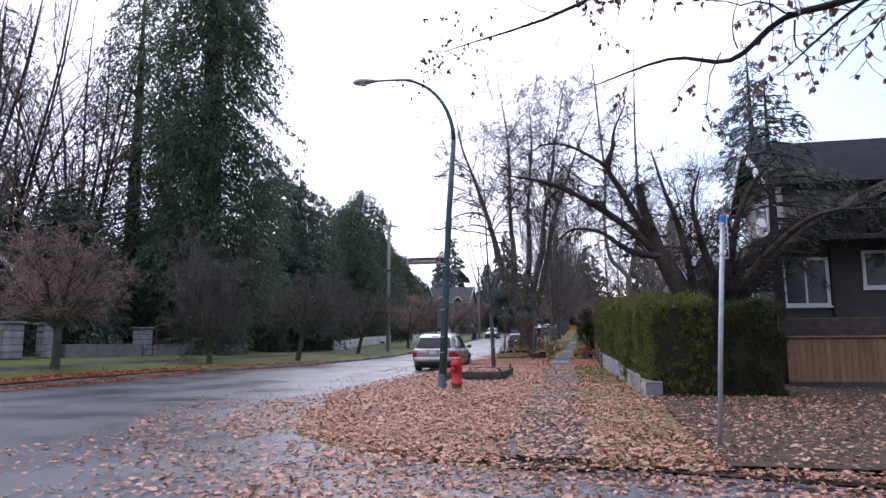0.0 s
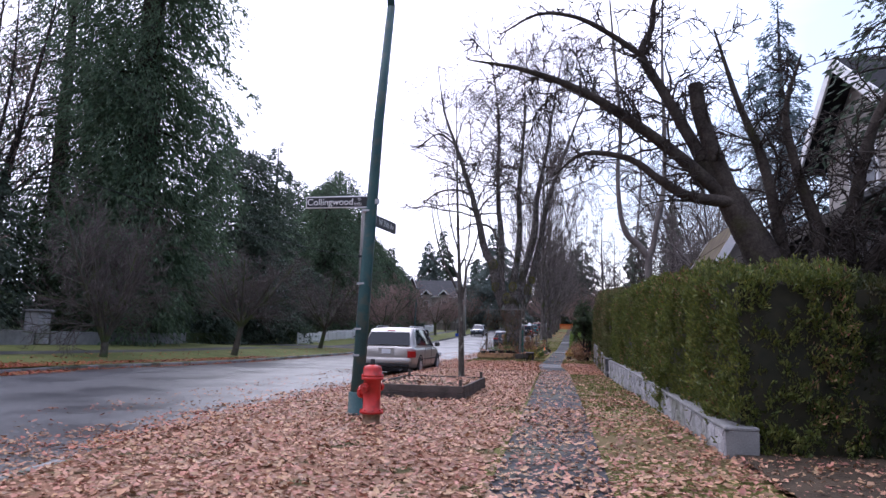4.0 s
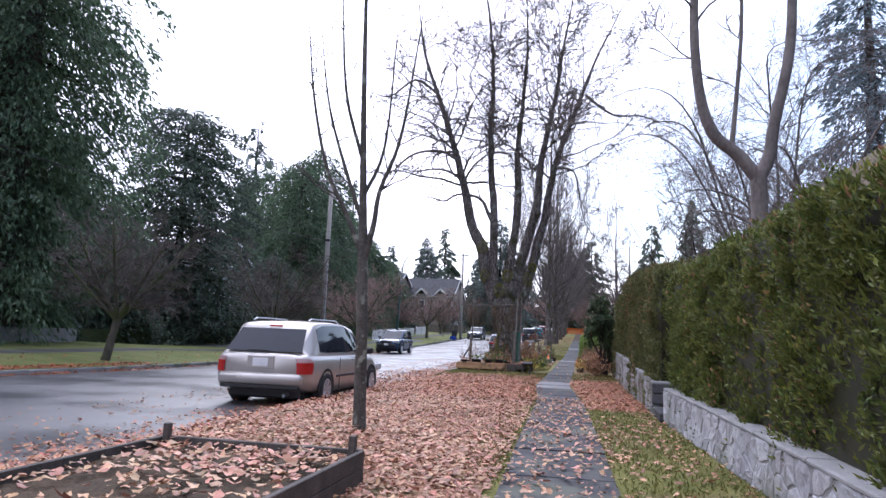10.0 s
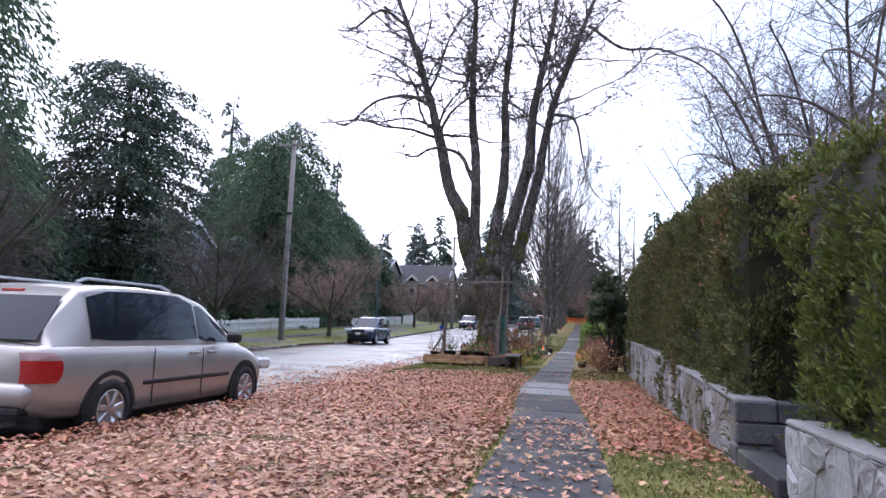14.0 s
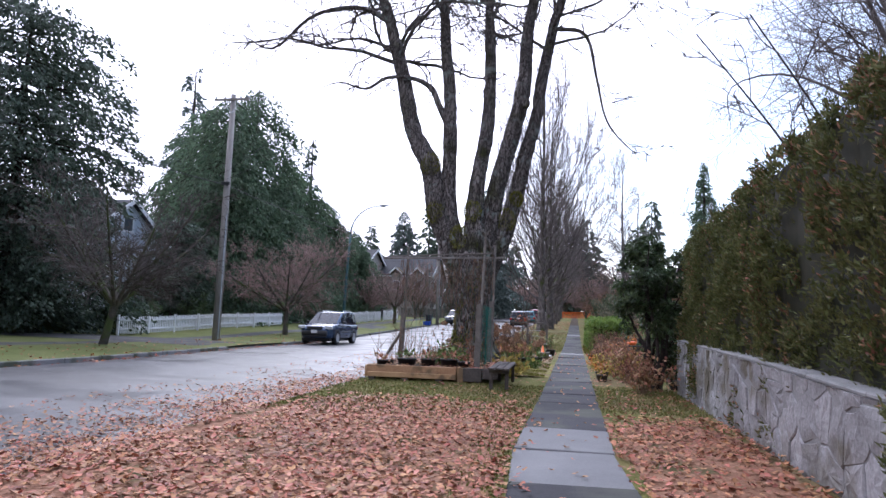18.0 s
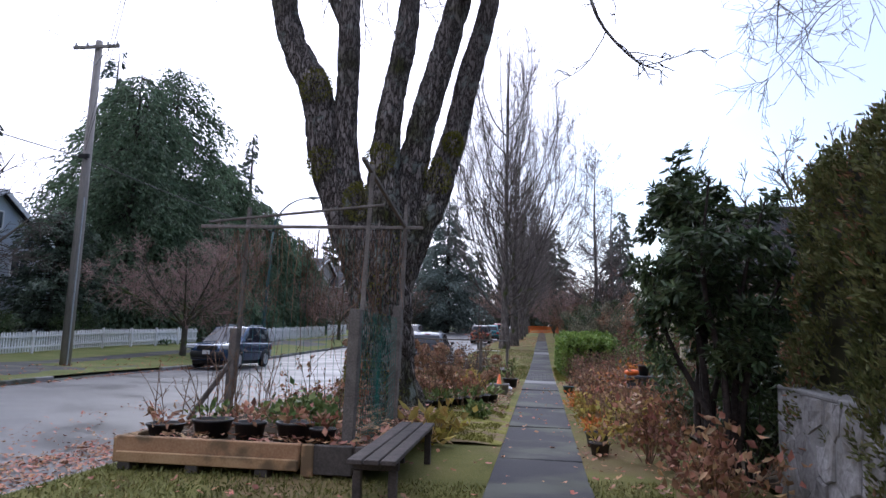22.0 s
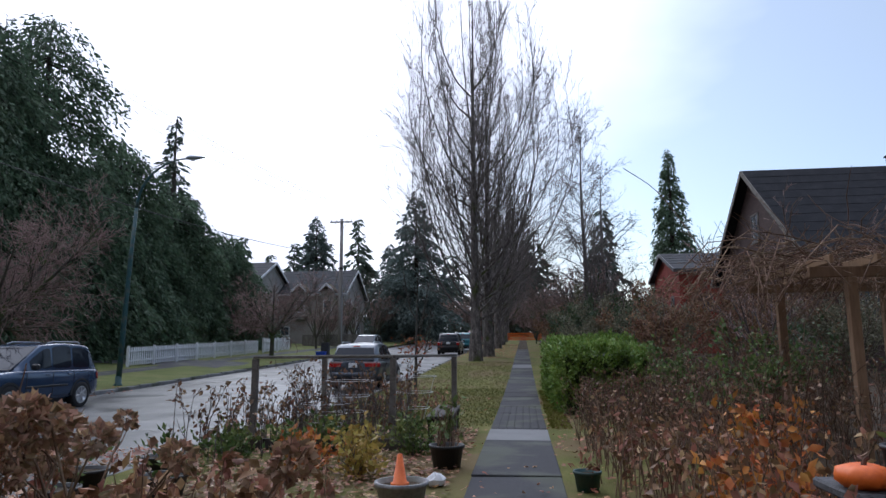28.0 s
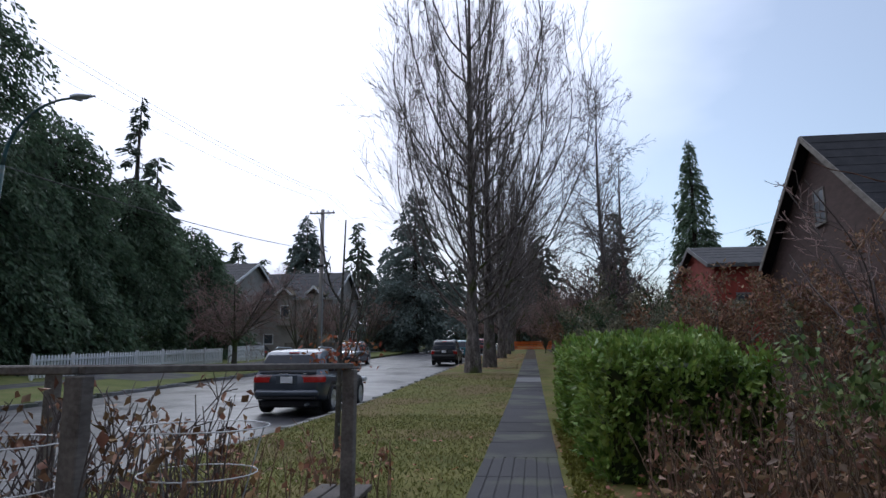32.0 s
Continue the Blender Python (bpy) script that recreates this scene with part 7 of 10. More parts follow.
part("cap", lathe(bmesh.new(), [(0.036, 2.6), (0.037, 2.7), (0.02, 2.72)], 10, Matrix.Translation((0.2, 0, 0))), M_BLUE_CAP, t, "blue plastic cap")
for z in (2.2, 2.6):
    part("bolt", lathe(bmesh.new(), [(0.012, 0), (0.012, 0.04)], 6, Matrix.Translation((0.2, 0, z)) @ Matrix.Rotation(radians(90), 4, "Y")), M_STEEL, t)


def utility_pole(x, y, h, lean, label, arm=1.9, turn=0):
    t = root("utility_pole", x, y, land(x, y), label, "utility pole", "wooden utility poles", turn)
    part("shaft", tube(bmesh.new(), [(0, 0, -0.4), (lean * 0.5, 0, h * 0.5), (lean, 0, h)], [0.19, 0.165, 0.13], 14), M_POLE_WOOD, t, "", True)
    part("crossarm", box(bmesh.new(), lean - arm / 2, lean + arm / 2, -0.19, -0.1, h - 0.35, h - 0.23, 0.01), M_POLE_WOOD, t)
    for k in (-0.45, -0.2, 0.25, 0.45):
        part("insulator", lathe(bmesh.new(), [(0.03, 0), (0.05, 0.04), (0.03, 0.07), (0.045, 0.1), (0.02, 0.14)], 10, Matrix.Translation((lean + arm * k, -0.145, h - 0.23))), M_STEEL, t)
    for s in (-1, 1):
        part("brace", tube(bmesh.new(), [(lean + s * 0.6, -0.15, h - 0.3), (lean * 0.95, -0.13, h - 1.0)], 0.015, 6), M_STEEL, t)
    part("conduit", tube(bmesh.new(), [(0.17, -0.12, 0), (0.15 + lean * 0.5, -0.11, h * 0.5)], 0.03, 8), M_STEEL, t)
    part("bracket", box(bmesh.new(), lean * 0.6 - 0.2, lean * 0.6 + 0.22, -0.24, -0.14, h * 0.62, h * 0.62 + 0.16, 0.02), M_BLACK, t)
    return t


utility_pole(-16.9, 62.3, 12.2, 0.1, "tall weathered grey wooden utility pole with a crossarm")
utility_pole(-14.8, 105.0, 11.2, 0.0, "weathered wooden utility pole with a crossarm and wires")
utility_pole(-15.0, 146.0, 11.0, 0.1, "distant wooden utility pole")
utility_pole(-5.8, 152.0, 11.0, 0.0, "distant wooden utility pole beside the street")


def wire(p, q, sag, label, r=0.007):
    pts = []
    for k in range(25):
        f = k / 24
        v = Vector(p).lerp(Vector(q), f)
        v.z -= sag * 4 * f * (1 - f)
        pts.append(v)
    ob = part("overhead_wire", tube(bmesh.new(), pts, r, 5), M_CABLE)
    return tagged(ob, label, "wire", "overhead wires")


for dx in (-0.85, 0.47, 0.85):
    wire((-16.8 + dx, 62.1, 12.1), (-14.8 + dx, 104.8, 13.3), 0.9, "thin black power line between wooden poles")
    wire((-14.8 + dx, 104.8, 13.3), (-15.0 + dx, 145.8, 15.0), 0.9, "thin black power line between wooden poles")
    wire((-16.8 + dx, 62.1, 12.1), (-17.5 + dx, 14.0, 12.0), 1.0, "thin black power line between wooden poles")
wire((-16.75, 62.1, 7.6), (-14.8, 104.8, 9.3), 0.8, "thick black telephone cable between poles", 0.02)
wire((-16.75, 62.1, 7.6), (-17.5, 14.0, 7.4), 0.8, "thick black telephone cable between poles", 0.02)
wire((-16.8, 62.1, 7.9), (6.5, 33.0, 6.4), 0.7, "black service cable crossing the street")
wire((-16.8, 62.1, 8.3), (9.0, 30.0, 7.4), 0.6, "black service cable crossing the street")
wire((-14.8, 104.8, 9.5), (-23, 120, 8.5), 0.3, "black service cable to a house")
wire((-15, 145.8, 11), (14.5, 92, 8.6), 1.2, "black service cable to a house")

# ---- vehicles ----
def smoothstep_table(table, x):
    xs, vs = zip(*table)
    return float(np.interp(x, xs, vs))


def vehicle(name, x, y, turn, s, paint_mat, label, category):
    """A parked car from its outlines. Its own y runs forward from the rear bumper (0) to the nose (length)."""
    L, W, H = s["length"], s["width"] / 2, s["height"]
    z0 = road_z(x, y) + 0.015
    t = root(name, x, y, z0, label, category, "parked cars", turn)
    belt, sill, roofline = s["belt"], s["sill"], s["roof"]
    plan = [(0.0, 0.84), (0.05, 0.93), (0.16, 0.985), (0.5, 1.0), (L * 0.5, 1.0), (L - 0.75, 0.985), (L - 0.3, 0.93), (L - 0.08, 0.8), (L, 0.62)]
    off = L / 2
    ys = sorted(set([0, 0.02, 0.06, 0.14, 0.3, 0.5] + steps(0.6, L - 0.6, 0.22) + [L - 0.45, L - 0.3, L - 0.18, L - 0.08, L - 0.02, L]))

    def section(v):
        w = W * smoothstep_table(plan, v)
        zb, zt = smoothstep_table(sill, v), smoothstep_table(belt, v)
        mid = zb + 0.55 * (zt - zb)
        return [(w * 0.86, zb), (w * 0.965, zb + 0.05), (w * 0.99, zb + 0.2), (w * 1.0, mid), (w * 0.985, zt - 0.1), (w * 0.95, zt - 0.03), (w * 0.9, zt), (w * 0.55, zt + 0.025), (0, zt + 0.035)]

    bm, prev = bmesh.new(), None
    for v in ys:
        half = section(v)
        pts = [(-a, b) for a, b in half] + [(a, b) for a, b in half[-2::-1]]
        ring = [bm.verts.new((a, v - off, b)) for a, b in pts]
        if prev:
            for k in range(len(ring) - 1):
                bm.faces.new((prev[k], prev[k + 1], ring[k + 1], ring[k]))
            bm.faces.new((prev[-1], prev[0], ring[0], ring[-1]))
        else:
            bm.faces.new(ring)
        prev = ring
    bm.faces.new(prev[::-1])
    bmesh.ops.recalc_face_normals(bm, faces=bm.faces)
    part("body", bm, paint_mat, t, "", True)

    # cabin
    r0, r1, f1, f0 = s["cabin"]
    wr = s["roof_width"]

    def cabin_w(v, f):
        w = W * smoothstep_table(plan, v)
        zt, zr = smoothstep_table(belt, v) - 0.02, smoothstep_table(roofline, v)
        fz = min(1.0, f)
        ww = w * (0.93 + (wr - 0.93) * fz ** 1.3)
        return ww, zt + (zr - zt) * f

    cys = sorted(set([r0, r0 + 0.04, r0 + 0.1, r1, r1 + 0.08] + steps(r1 + 0.15, f1 - 0.1, 0.2) + [f1, f1 + 0.06] + steps(f1 + 0.1, f0, 0.14)))
    bm, prev = bmesh.new(), None
    fr = (0, 0.25, 0.5, 0.75, 0.9, 0.975)
    for v in cys:
        half = [cabin_w(v, f) for f in fr]
        zr = smoothstep_table(roofline, v)
        half += [(half[-1][0] * 0.86, zr), (half[-1][0] * 0.5, zr + 0.012), (0, zr + 0.016)]
        pts = [(-a, b) for a, b in half] + [(a, b) for a, b in half[-2::-1]]
        ring = [bm.verts.new((a, v - off, b)) for a, b in pts]
        if prev:
            for k in range(len(ring) - 1):
                bm.faces.new((prev[k], prev[k + 1], ring[k + 1], ring[k]))
        else:
            bm.faces.new(ring)
        prev = ring
    bm.faces.new(prev[::-1])
    bmesh.ops.recalc_face_normals(bm, faces=bm.faces)
    part("roof", bm, paint_mat, t, "", True)

    # side windows, one pane a side and bay
    for side in (-1, 1):
        for a, b, fa, fb in s["windows"]:
            bm, rows = bmesh.new(), []
            for i in range(7):
                v = a + (b - a) * i / 6
                lo, hi = 0.1, fa + (fb - fa) * i / 6
                cut = 0.1 if i in (0, 6) else 0.0
                row = []
                for j in range(4):
                    w, z = cabin_w(v, lo + cut * 0.4 + (hi - lo - cut) * j / 3)
                    row.append(bm.verts.new((side * (w + 0.006), v - off, z)))
                rows.append(row)
            for p, q in zip(rows, rows[1:]):
                for j in range(3):
                    bm.faces.new((p[j], p[j + 1], q[j + 1], q[j]))
            bmesh.ops.recalc_face_normals(bm, faces=bm.faces)
            part("side_window", bm, M_GLASS, t, "", True)

    def end_glass(nm, va, vb, za, zb, share):
        bm, rows = bmesh.new(), []
        for i in range(5):
            f = i / 4
            v, z = va + (vb - va) * f, za + (zb - za) * f
            w = W * share * (0.9 - 0.12 * f)
            out = 0.045 if vb > va else -0.045
            rows.append([bm.verts.new((w * k / 3, v - off - out * 1.2 * (1 - 0.3 * (k / 3) ** 2), z + 0.02)) for k in range(-3, 4)])
        for p, q in zip(rows, rows[1:]):
            for k in range(6):
                bm.faces.new((p[k], p[k + 1], q[k + 1], q[k]))
        bmesh.ops.recalc_face_normals(bm, faces=bm.faces)
        part(nm, bm, M_GLASS, t, "", True)

    zr0, zr1 = smoothstep_table(belt, r0) + 0.03, smoothstep_table(roofline, r1) - 0.1
    end_glass("rear_window", r0 + 0.0, r0 + (r1 - r0) * 0.82, zr0, zr1, 0.9)
    zf0, zf1 = smoothstep_table(belt, f0) + 0.01, smoothstep_table(roofline, f1) - 0.06
    end_glass("windscreen", f0 + 0.03, f1 + (f0 - f1) * 0.12, zf0, zf1, 0.93)

    # wheels
    R = s["wheel"]
    for v in s["axles"]:
        for side in (-1, 1):
            cx = side * (W * 0.985 - 0.1)
            m = Matrix.Translation((cx, v - off, R - 0.01)) @ Matrix.Rotation(radians(90 * side), 4, "Y")
            arch = bmesh.new()
            lathe(arch, [(R + 0.085, 0.085), (R + 0.085, 0.117), (R + 0.03, 0.119), (R + 0.02, 0.0)], 28, m)
            low = smoothstep_table(sill, v)
            bmesh.ops.delete(arch, geom=[q for q in arch.verts if q.co.z < low - 0.01], context="VERTS")
            part("wheel_arch", arch, s.get("arch", M_BLACK), t)
            well = lathe(bmesh.new(), [(R + 0.06, 0.0), (R + 0.06, 0.112), (0.02, 0.113)], 24, m)
            bmesh.ops.delete(well, geom=[q for q in well.verts if q.co.z < low - 0.02], context="VERTS")
            part("wheel_well", well, M_RUBBER, t)
            wh = part("wheel", lathe(bmesh.new(), [(R * 0.62, -0.1), (R * 0.93, -0.1), (R, -0.06), (R, 0.1), (R * 0.94, 0.128), (R * 0.66, 0.133), (R * 0.62, 0.11)], 30, m), M_RUBBER, t, "black tyre", True)
            rim = bmesh.new()
            lathe(rim, [(R * 0.66, 0.12), (R * 0.64, 0.135), (R * 0.58, 0.13), (R * 0.56, 0.08)], 30, m)
            part("rim", rim, M_CHROME, wh, "bright alloy rim", True)
            part("disc", lathe(bmesh.new(), [(R * 0.57, 0.085), (0.02, 0.085)], 20, m), M_BLACK, wh)
            for k in range(s.get("spokes", 6)):
                a = 2 * math.pi * k / s.get("spokes", 6)
                mm = m @ Matrix.Rotation(a, 4, "Z")
                part("spoke", box(bmesh.new(), 0.03, R * 0.6, -0.028, 0.028, 0.1, 0.132, 0.008, mm), M_CHROME, wh)
            part("hub_cap", lathe(bmesh.new(), [(0.065, 0.09), (0.065, 0.135), (0.03, 0.142)], 12, m), M_CHROME, wh)

    # lamps, plates, bumpers, mirrors, handles, trim
    for side in (-1, 1):
        z0l, z1l, wl_, wrap = s["tail"]
        for nm, fz0, fz1, lens, lab in (("tail_lamp", 0.0, 0.74, M_LAMP_RED, "red tail lamp"), ("reversing_lens", 0.75, 1.0, M_LAMP_SMOKE, "clear top of the tail lamp")):
            bm, rows = bmesh.new(), []
            for i in range(7):
                fz = fz0 + (fz1 - fz0) * i / 6
                z = z0l + (z1l - z0l) * fz
                far = wrap * (0.55 + 0.45 * math.sin(math.pi * min(1.0, 0.15 + 0.72 * fz)))
                row = []
                for v, ins in ((0.0, wl_), (0.0, wl_ * 0.5), (0.0, 0.0), (0.05, 0), (0.13, 0), (far * 0.75, 0), (far, 0)):
                    half = section(v)
                    wz = float(np.interp(z, [q[1] for q in half[:7]], [q[0] for q in half[:7]]))
                    row.append(bm.verts.new((side * (wz + 0.012 - ins), v - off - (0.014 if v == 0 else 0.0), z)))
                rows.append(row)
            for p, q in zip(rows, rows[1:]):
                for j in range(6):
                    bm.faces.new((p[j], p[j + 1], q[j + 1], q[j]))
            bmesh.ops.recalc_face_normals(bm, faces=bm.faces)
            part(nm, bm, lens, t, lab, True)
        z0h, z1h, wh_ = s["head"]
        part("headlamp", box(bmesh.new(), side * W * 0.79 - wh_ / 2, side * W * 0.79 + wh_ / 2, L - 0.3 - off, L - 0.05 - off, z0h, z1h, 0.04), M_LAMP_CLEAR, t, "clear headlamp")
        mv = s["mirror"]
        mz = smoothstep_table(belt, mv) + 0.08
        part("door_mirror", box(bmesh.new(), side * (W + 0.1) - 0.1, side * (W + 0.1) + 0.1, mv - 0.06 - off, mv + 0.07 - off, mz - 0.07, mz + 0.08, 0.035), s.get("trim", M_BLACK), t)
        for v in s["handles"]:
            z = smoothstep_table(belt, v) - 0.13
            part("door_handle", box(bmesh.new(), side * W * 0.995 - 0.02, side * W * 0.995 + 0.02, v - 0.09 - off, v + 0.09 - off, z, z + 0.035, 0.01), s.get("handle", paint_mat), t)
        part("side_moulding", box(bmesh.new(), side * W - 0.012, side * W + 0.014, s["axles"][0] + R + 0.2 - off, s["axles"][1] - R - 0.15 - off, s["mould"], s["mould"] + 0.055, 0.012), s.get("trim", M_BLACK), t)
        for v in s["seams"]:
            part("door_seam", box(bmesh.new(), side * W * 0.998 - 0.004, side * W * 0.998 + 0.004, v - 0.005 - off, v + 0.005 - off, smoothstep_table(sill, v) + 0.08, smoothstep_table(belt, v) - 0.05), M_BLACK, t)
        w, z = cabin_w(0.5 * (r1 + f1), 1.0)
        bar = [(side * w * 0.8, r1 + 0.15 - off, z + 0.005), (side * w * 0.8, r1 + 0.3 - off, z + 0.05), (side * w * 0.8, f1 - 0.5 - off, z + 0.05), (side * w * 0.8, f1 - 0.3 - off, z + 0.0)]
        part("roof_rail", tube(bmesh.new(), bar, 0.018, 6), s.get("rail", M_STEEL), t)
    zb = smoothstep_table(sill, 0)
    bt = s["bumper_top"]
    for nm, va, vb, ww in (("rear_bumper", -0.07, 0.14, 0.88), ("front_bumper", L - 0.26, L + 0.04, 0.76)):
        part(nm, box(bmesh.new(), -W * ww, W * ww, va - off, vb - off, zb + 0.02, bt, 0.06), s.get("bumper", paint_mat), t, "", True)
        part(nm + "_lip", box(bmesh.new(), -W * ww * 0.93, W * ww * 0.93, va + 0.02 - off, vb - 0.02 - off, zb - 0.04, zb + 0.03, 0.015), M_BLACK, t)
    part("grille", box(bmesh.new(), -W * 0.45, W * 0.45, L - 0.08 - off, L + 0.03 - off, bt + 0.03, bt + 0.2, 0.02), M_BLACK, t)
    pz = s["plate"]
    part("number_plate", box(bmesh.new(), -0.16, 0.16, -0.085 - off + s["plate_in"], -0.07 - off + s["plate_in"], pz, pz + 0.16, 0.006), M_WHITE, t, "white number plate")
    part("plate_recess", box(bmesh.new(), -0.28, 0.28, -0.07 - off + s["plate_in"], -0.04 - off + s["plate_in"], pz - 0.04, pz + 0.21, 0.012), s.get("recess", paint_mat), t)
    part("front_plate", box(bmesh.new(), -0.16, 0.16, L + 0.04 - off, L + 0.05 - off, zb + 0.16, zb + 0.31, 0.006), M_WHITE, t)
    part("wiper", box(bmesh.new(), -0.3, 0.1, r0 - 0.05 - off, r0 - 0.02 - off, zr0 + 0.03, zr0 + 0.05, 0.006), M_BLACK, t)
    part("stop_lamp", box(bmesh.new(), -0.14, 0.14, r1 - 0.06 - off, r1 + 0.0 - off, smoothstep_table(roofline, r1) - 0.045, smoothstep_table(roofline, r1) - 0.01, 0.008), M_LAMP_RED, t)
    part("underbody", box(bmesh.new(), -W * 0.8, W * 0.8, 0.25 - off, L - 0.3 - off, 0.16, 0.36, 0.04), M_BLACK, t)
    part("exhaust", tube(bmesh.new(), [(0.5, 0.02 - off, 0.24), (0.5, 0.5 - off, 0.26)], 0.03, 8), M_STEEL, t)
    return t


VAN = dict(length=4.85, width=1.98, height=1.72, sill=[(0, 0.4), (0.3, 0.3), (1, 0.24), (4.3, 0.24), (4.85, 0.34)], belt=[(0, 0.98), (0.1, 1.02), (3.4, 1.0), (3.85, 0.97), (4.3, 0.86), (4.7, 0.7), (4.85, 0.6)],
           roof=[(0.12, 1.02), (0.3, 1.36), (0.5, 1.57), (0.85, 1.65), (1.6, 1.68), (2.4, 1.66), (2.95, 1.55), (3.5, 1.28), (3.98, 0.98)], cabin=(0.12, 0.62, 2.75, 3.98), roof_width=0.76,
           windows=[(0.7, 2.7, 0.9, 0.93), (2.74, 3.55, 0.92, 0.72)], wheel=0.335, axles=(0.98, 3.93), tail=(0.66, 0.95, 0.09, 0.27), head=(0.58, 0.76, 0.4), mirror=3.35, handles=(2.55, 2.95), seams=(1.7, 2.75), mould=0.55,
           bumper_top=0.66, plate=0.78, plate_in=0.05, spokes=7, arch=M_RUBBER)
SUV = dict(length=4.45, width=1.84, height=1.74, sill=[(0, 0.42), (0.3, 0.32), (1, 0.28), (4.0, 0.28), (4.45, 0.36)], belt=[(0, 0.98), (0.1, 1.04), (2.9, 1.06), (3.3, 1.05), (4.1, 0.98), (4.35, 0.88), (4.45, 0.75)],
           roof=[(0.08, 1.04), (0.2, 1.4), (0.35, 1.64), (0.7, 1.72), (1.5, 1.75), (2.3, 1.7), (2.75, 1.42), (3.3, 1.06)], cabin=(0.08, 0.42, 2.2, 3.3), roof_width=0.8,
           windows=[(0.45, 1.15, 0.84, 0.88), (1.22, 1.95, 0.9, 0.9), (2.02, 2.75, 0.88, 0.7)], wheel=0.36, axles=(0.85, 3.5), tail=(0.76, 1.01, 0.1, 0.2), head=(0.78, 0.97, 0.4), mirror=2.8, handles=(1.35, 2.2), seams=(1.18, 2.0, 2.95), mould=0.62,
           bumper_top=0.72, plate=0.84, plate_in=0.06, spokes=7, bumper=M_BLACK, arch=M_BLACK)
CROSS = dict(length=4.65, width=1.9, height=1.66, sill=[(0, 0.42), (0.3, 0.33), (1, 0.27), (4.2, 0.27), (4.65, 0.34)], belt=[(0, 0.96), (0.1, 1.02), (3.0, 1.0), (3.45, 0.98), (4.3, 0.88), (4.55, 0.76), (4.65, 0.66)],
             roof=[(0.06, 1.02), (0.25, 1.3), (0.5, 1.56), (0.9, 1.63), (1.7, 1.66), (2.4, 1.6), (2.9, 1.34), (3.5, 0.98)], cabin=(0.06, 0.55, 2.3, 3.5), roof_width=0.77,
             windows=[(0.7, 1.2, 0.7, 0.85), (1.28, 2.05, 0.86, 0.9), (2.12, 2.95, 0.88, 0.66)], wheel=0.37, axles=(0.92, 3.74), tail=(0.8, 0.98, 0.35, 0.28), head=(0.7, 0.85, 0.42), mirror=2.9, handles=(1.5, 2.4), seams=(1.25, 2.08, 3.05), mould=0.42,
             bumper_top=0.62, plate=0.78, plate_in=0.06, spokes=10, arch=M_BLACK)
P_VAN = paint("champagne_silver_paint", (0.46, 0.435, 0.41))
P_BLUE = paint("dark_navy_paint", (0.03, 0.06, 0.12), 0.3, 0.2)
P_GREY = paint("slate_blue_grey_paint", (0.07, 0.085, 0.11), 0.4)
P_DARK = paint("black_paint", (0.018, 0.019, 0.022), 0.2)
P_TEAL = paint("teal_paint", (0.02, 0.16, 0.2), 0.2)
P_RED = paint("dark_red_paint", (0.2, 0.02, 0.025), 0.2)
vehicle("minivan", -5.25, 30.3 + 2.42, 0, VAN, P_VAN, "silver-beige minivan parked at the kerb with roof rails", "minivan")
vehicle("suv", -13.1, 65.3 + 2.22, 180, SUV, P_BLUE, "dark navy boxy compact SUV parked facing the walker", "suv")
vehicle("crossover", -6.05, 75.1 + 2.32, 0, CROSS, P_GREY, "slate grey crossover with pale roof rails at the kerb", "suv")
vehicle("suv", -5.95, 107.5, 0, SUV, P_DARK, "black SUV parked beyond the street trees", "suv")
vehicle("crossover", -12.9, 106.5, 180, CROSS, P_GREY, "dark grey crossover parked on the far kerb", "suv")
vehicle("van", -5.7, 117.5, 0, VAN, P_TEAL, "teal blue van parked behind street trees", "van")
vehicle("suv", -5.6, 132, 0, SUV, P_RED, "dark red SUV parked far up the street", "suv")
vehicle("crossover", -24.5, 113.5, 100, CROSS, P_DARK, "dark car standing in a driveway", "car")

# ---- gardens beside the pavement ----
def beam(bm, p, q, w, h, bevel=0.006):
    """A squared timber from p to q."""
    p, q = Vector(p), Vector(q)
    d = q - p
    m = Matrix.Translation(p) @ d.to_track_quat("Y", "Z").to_matrix().to_4x4()
    return box(bm, -w / 2, w / 2, 0, d.length, -h / 2, h / 2, bevel, m)


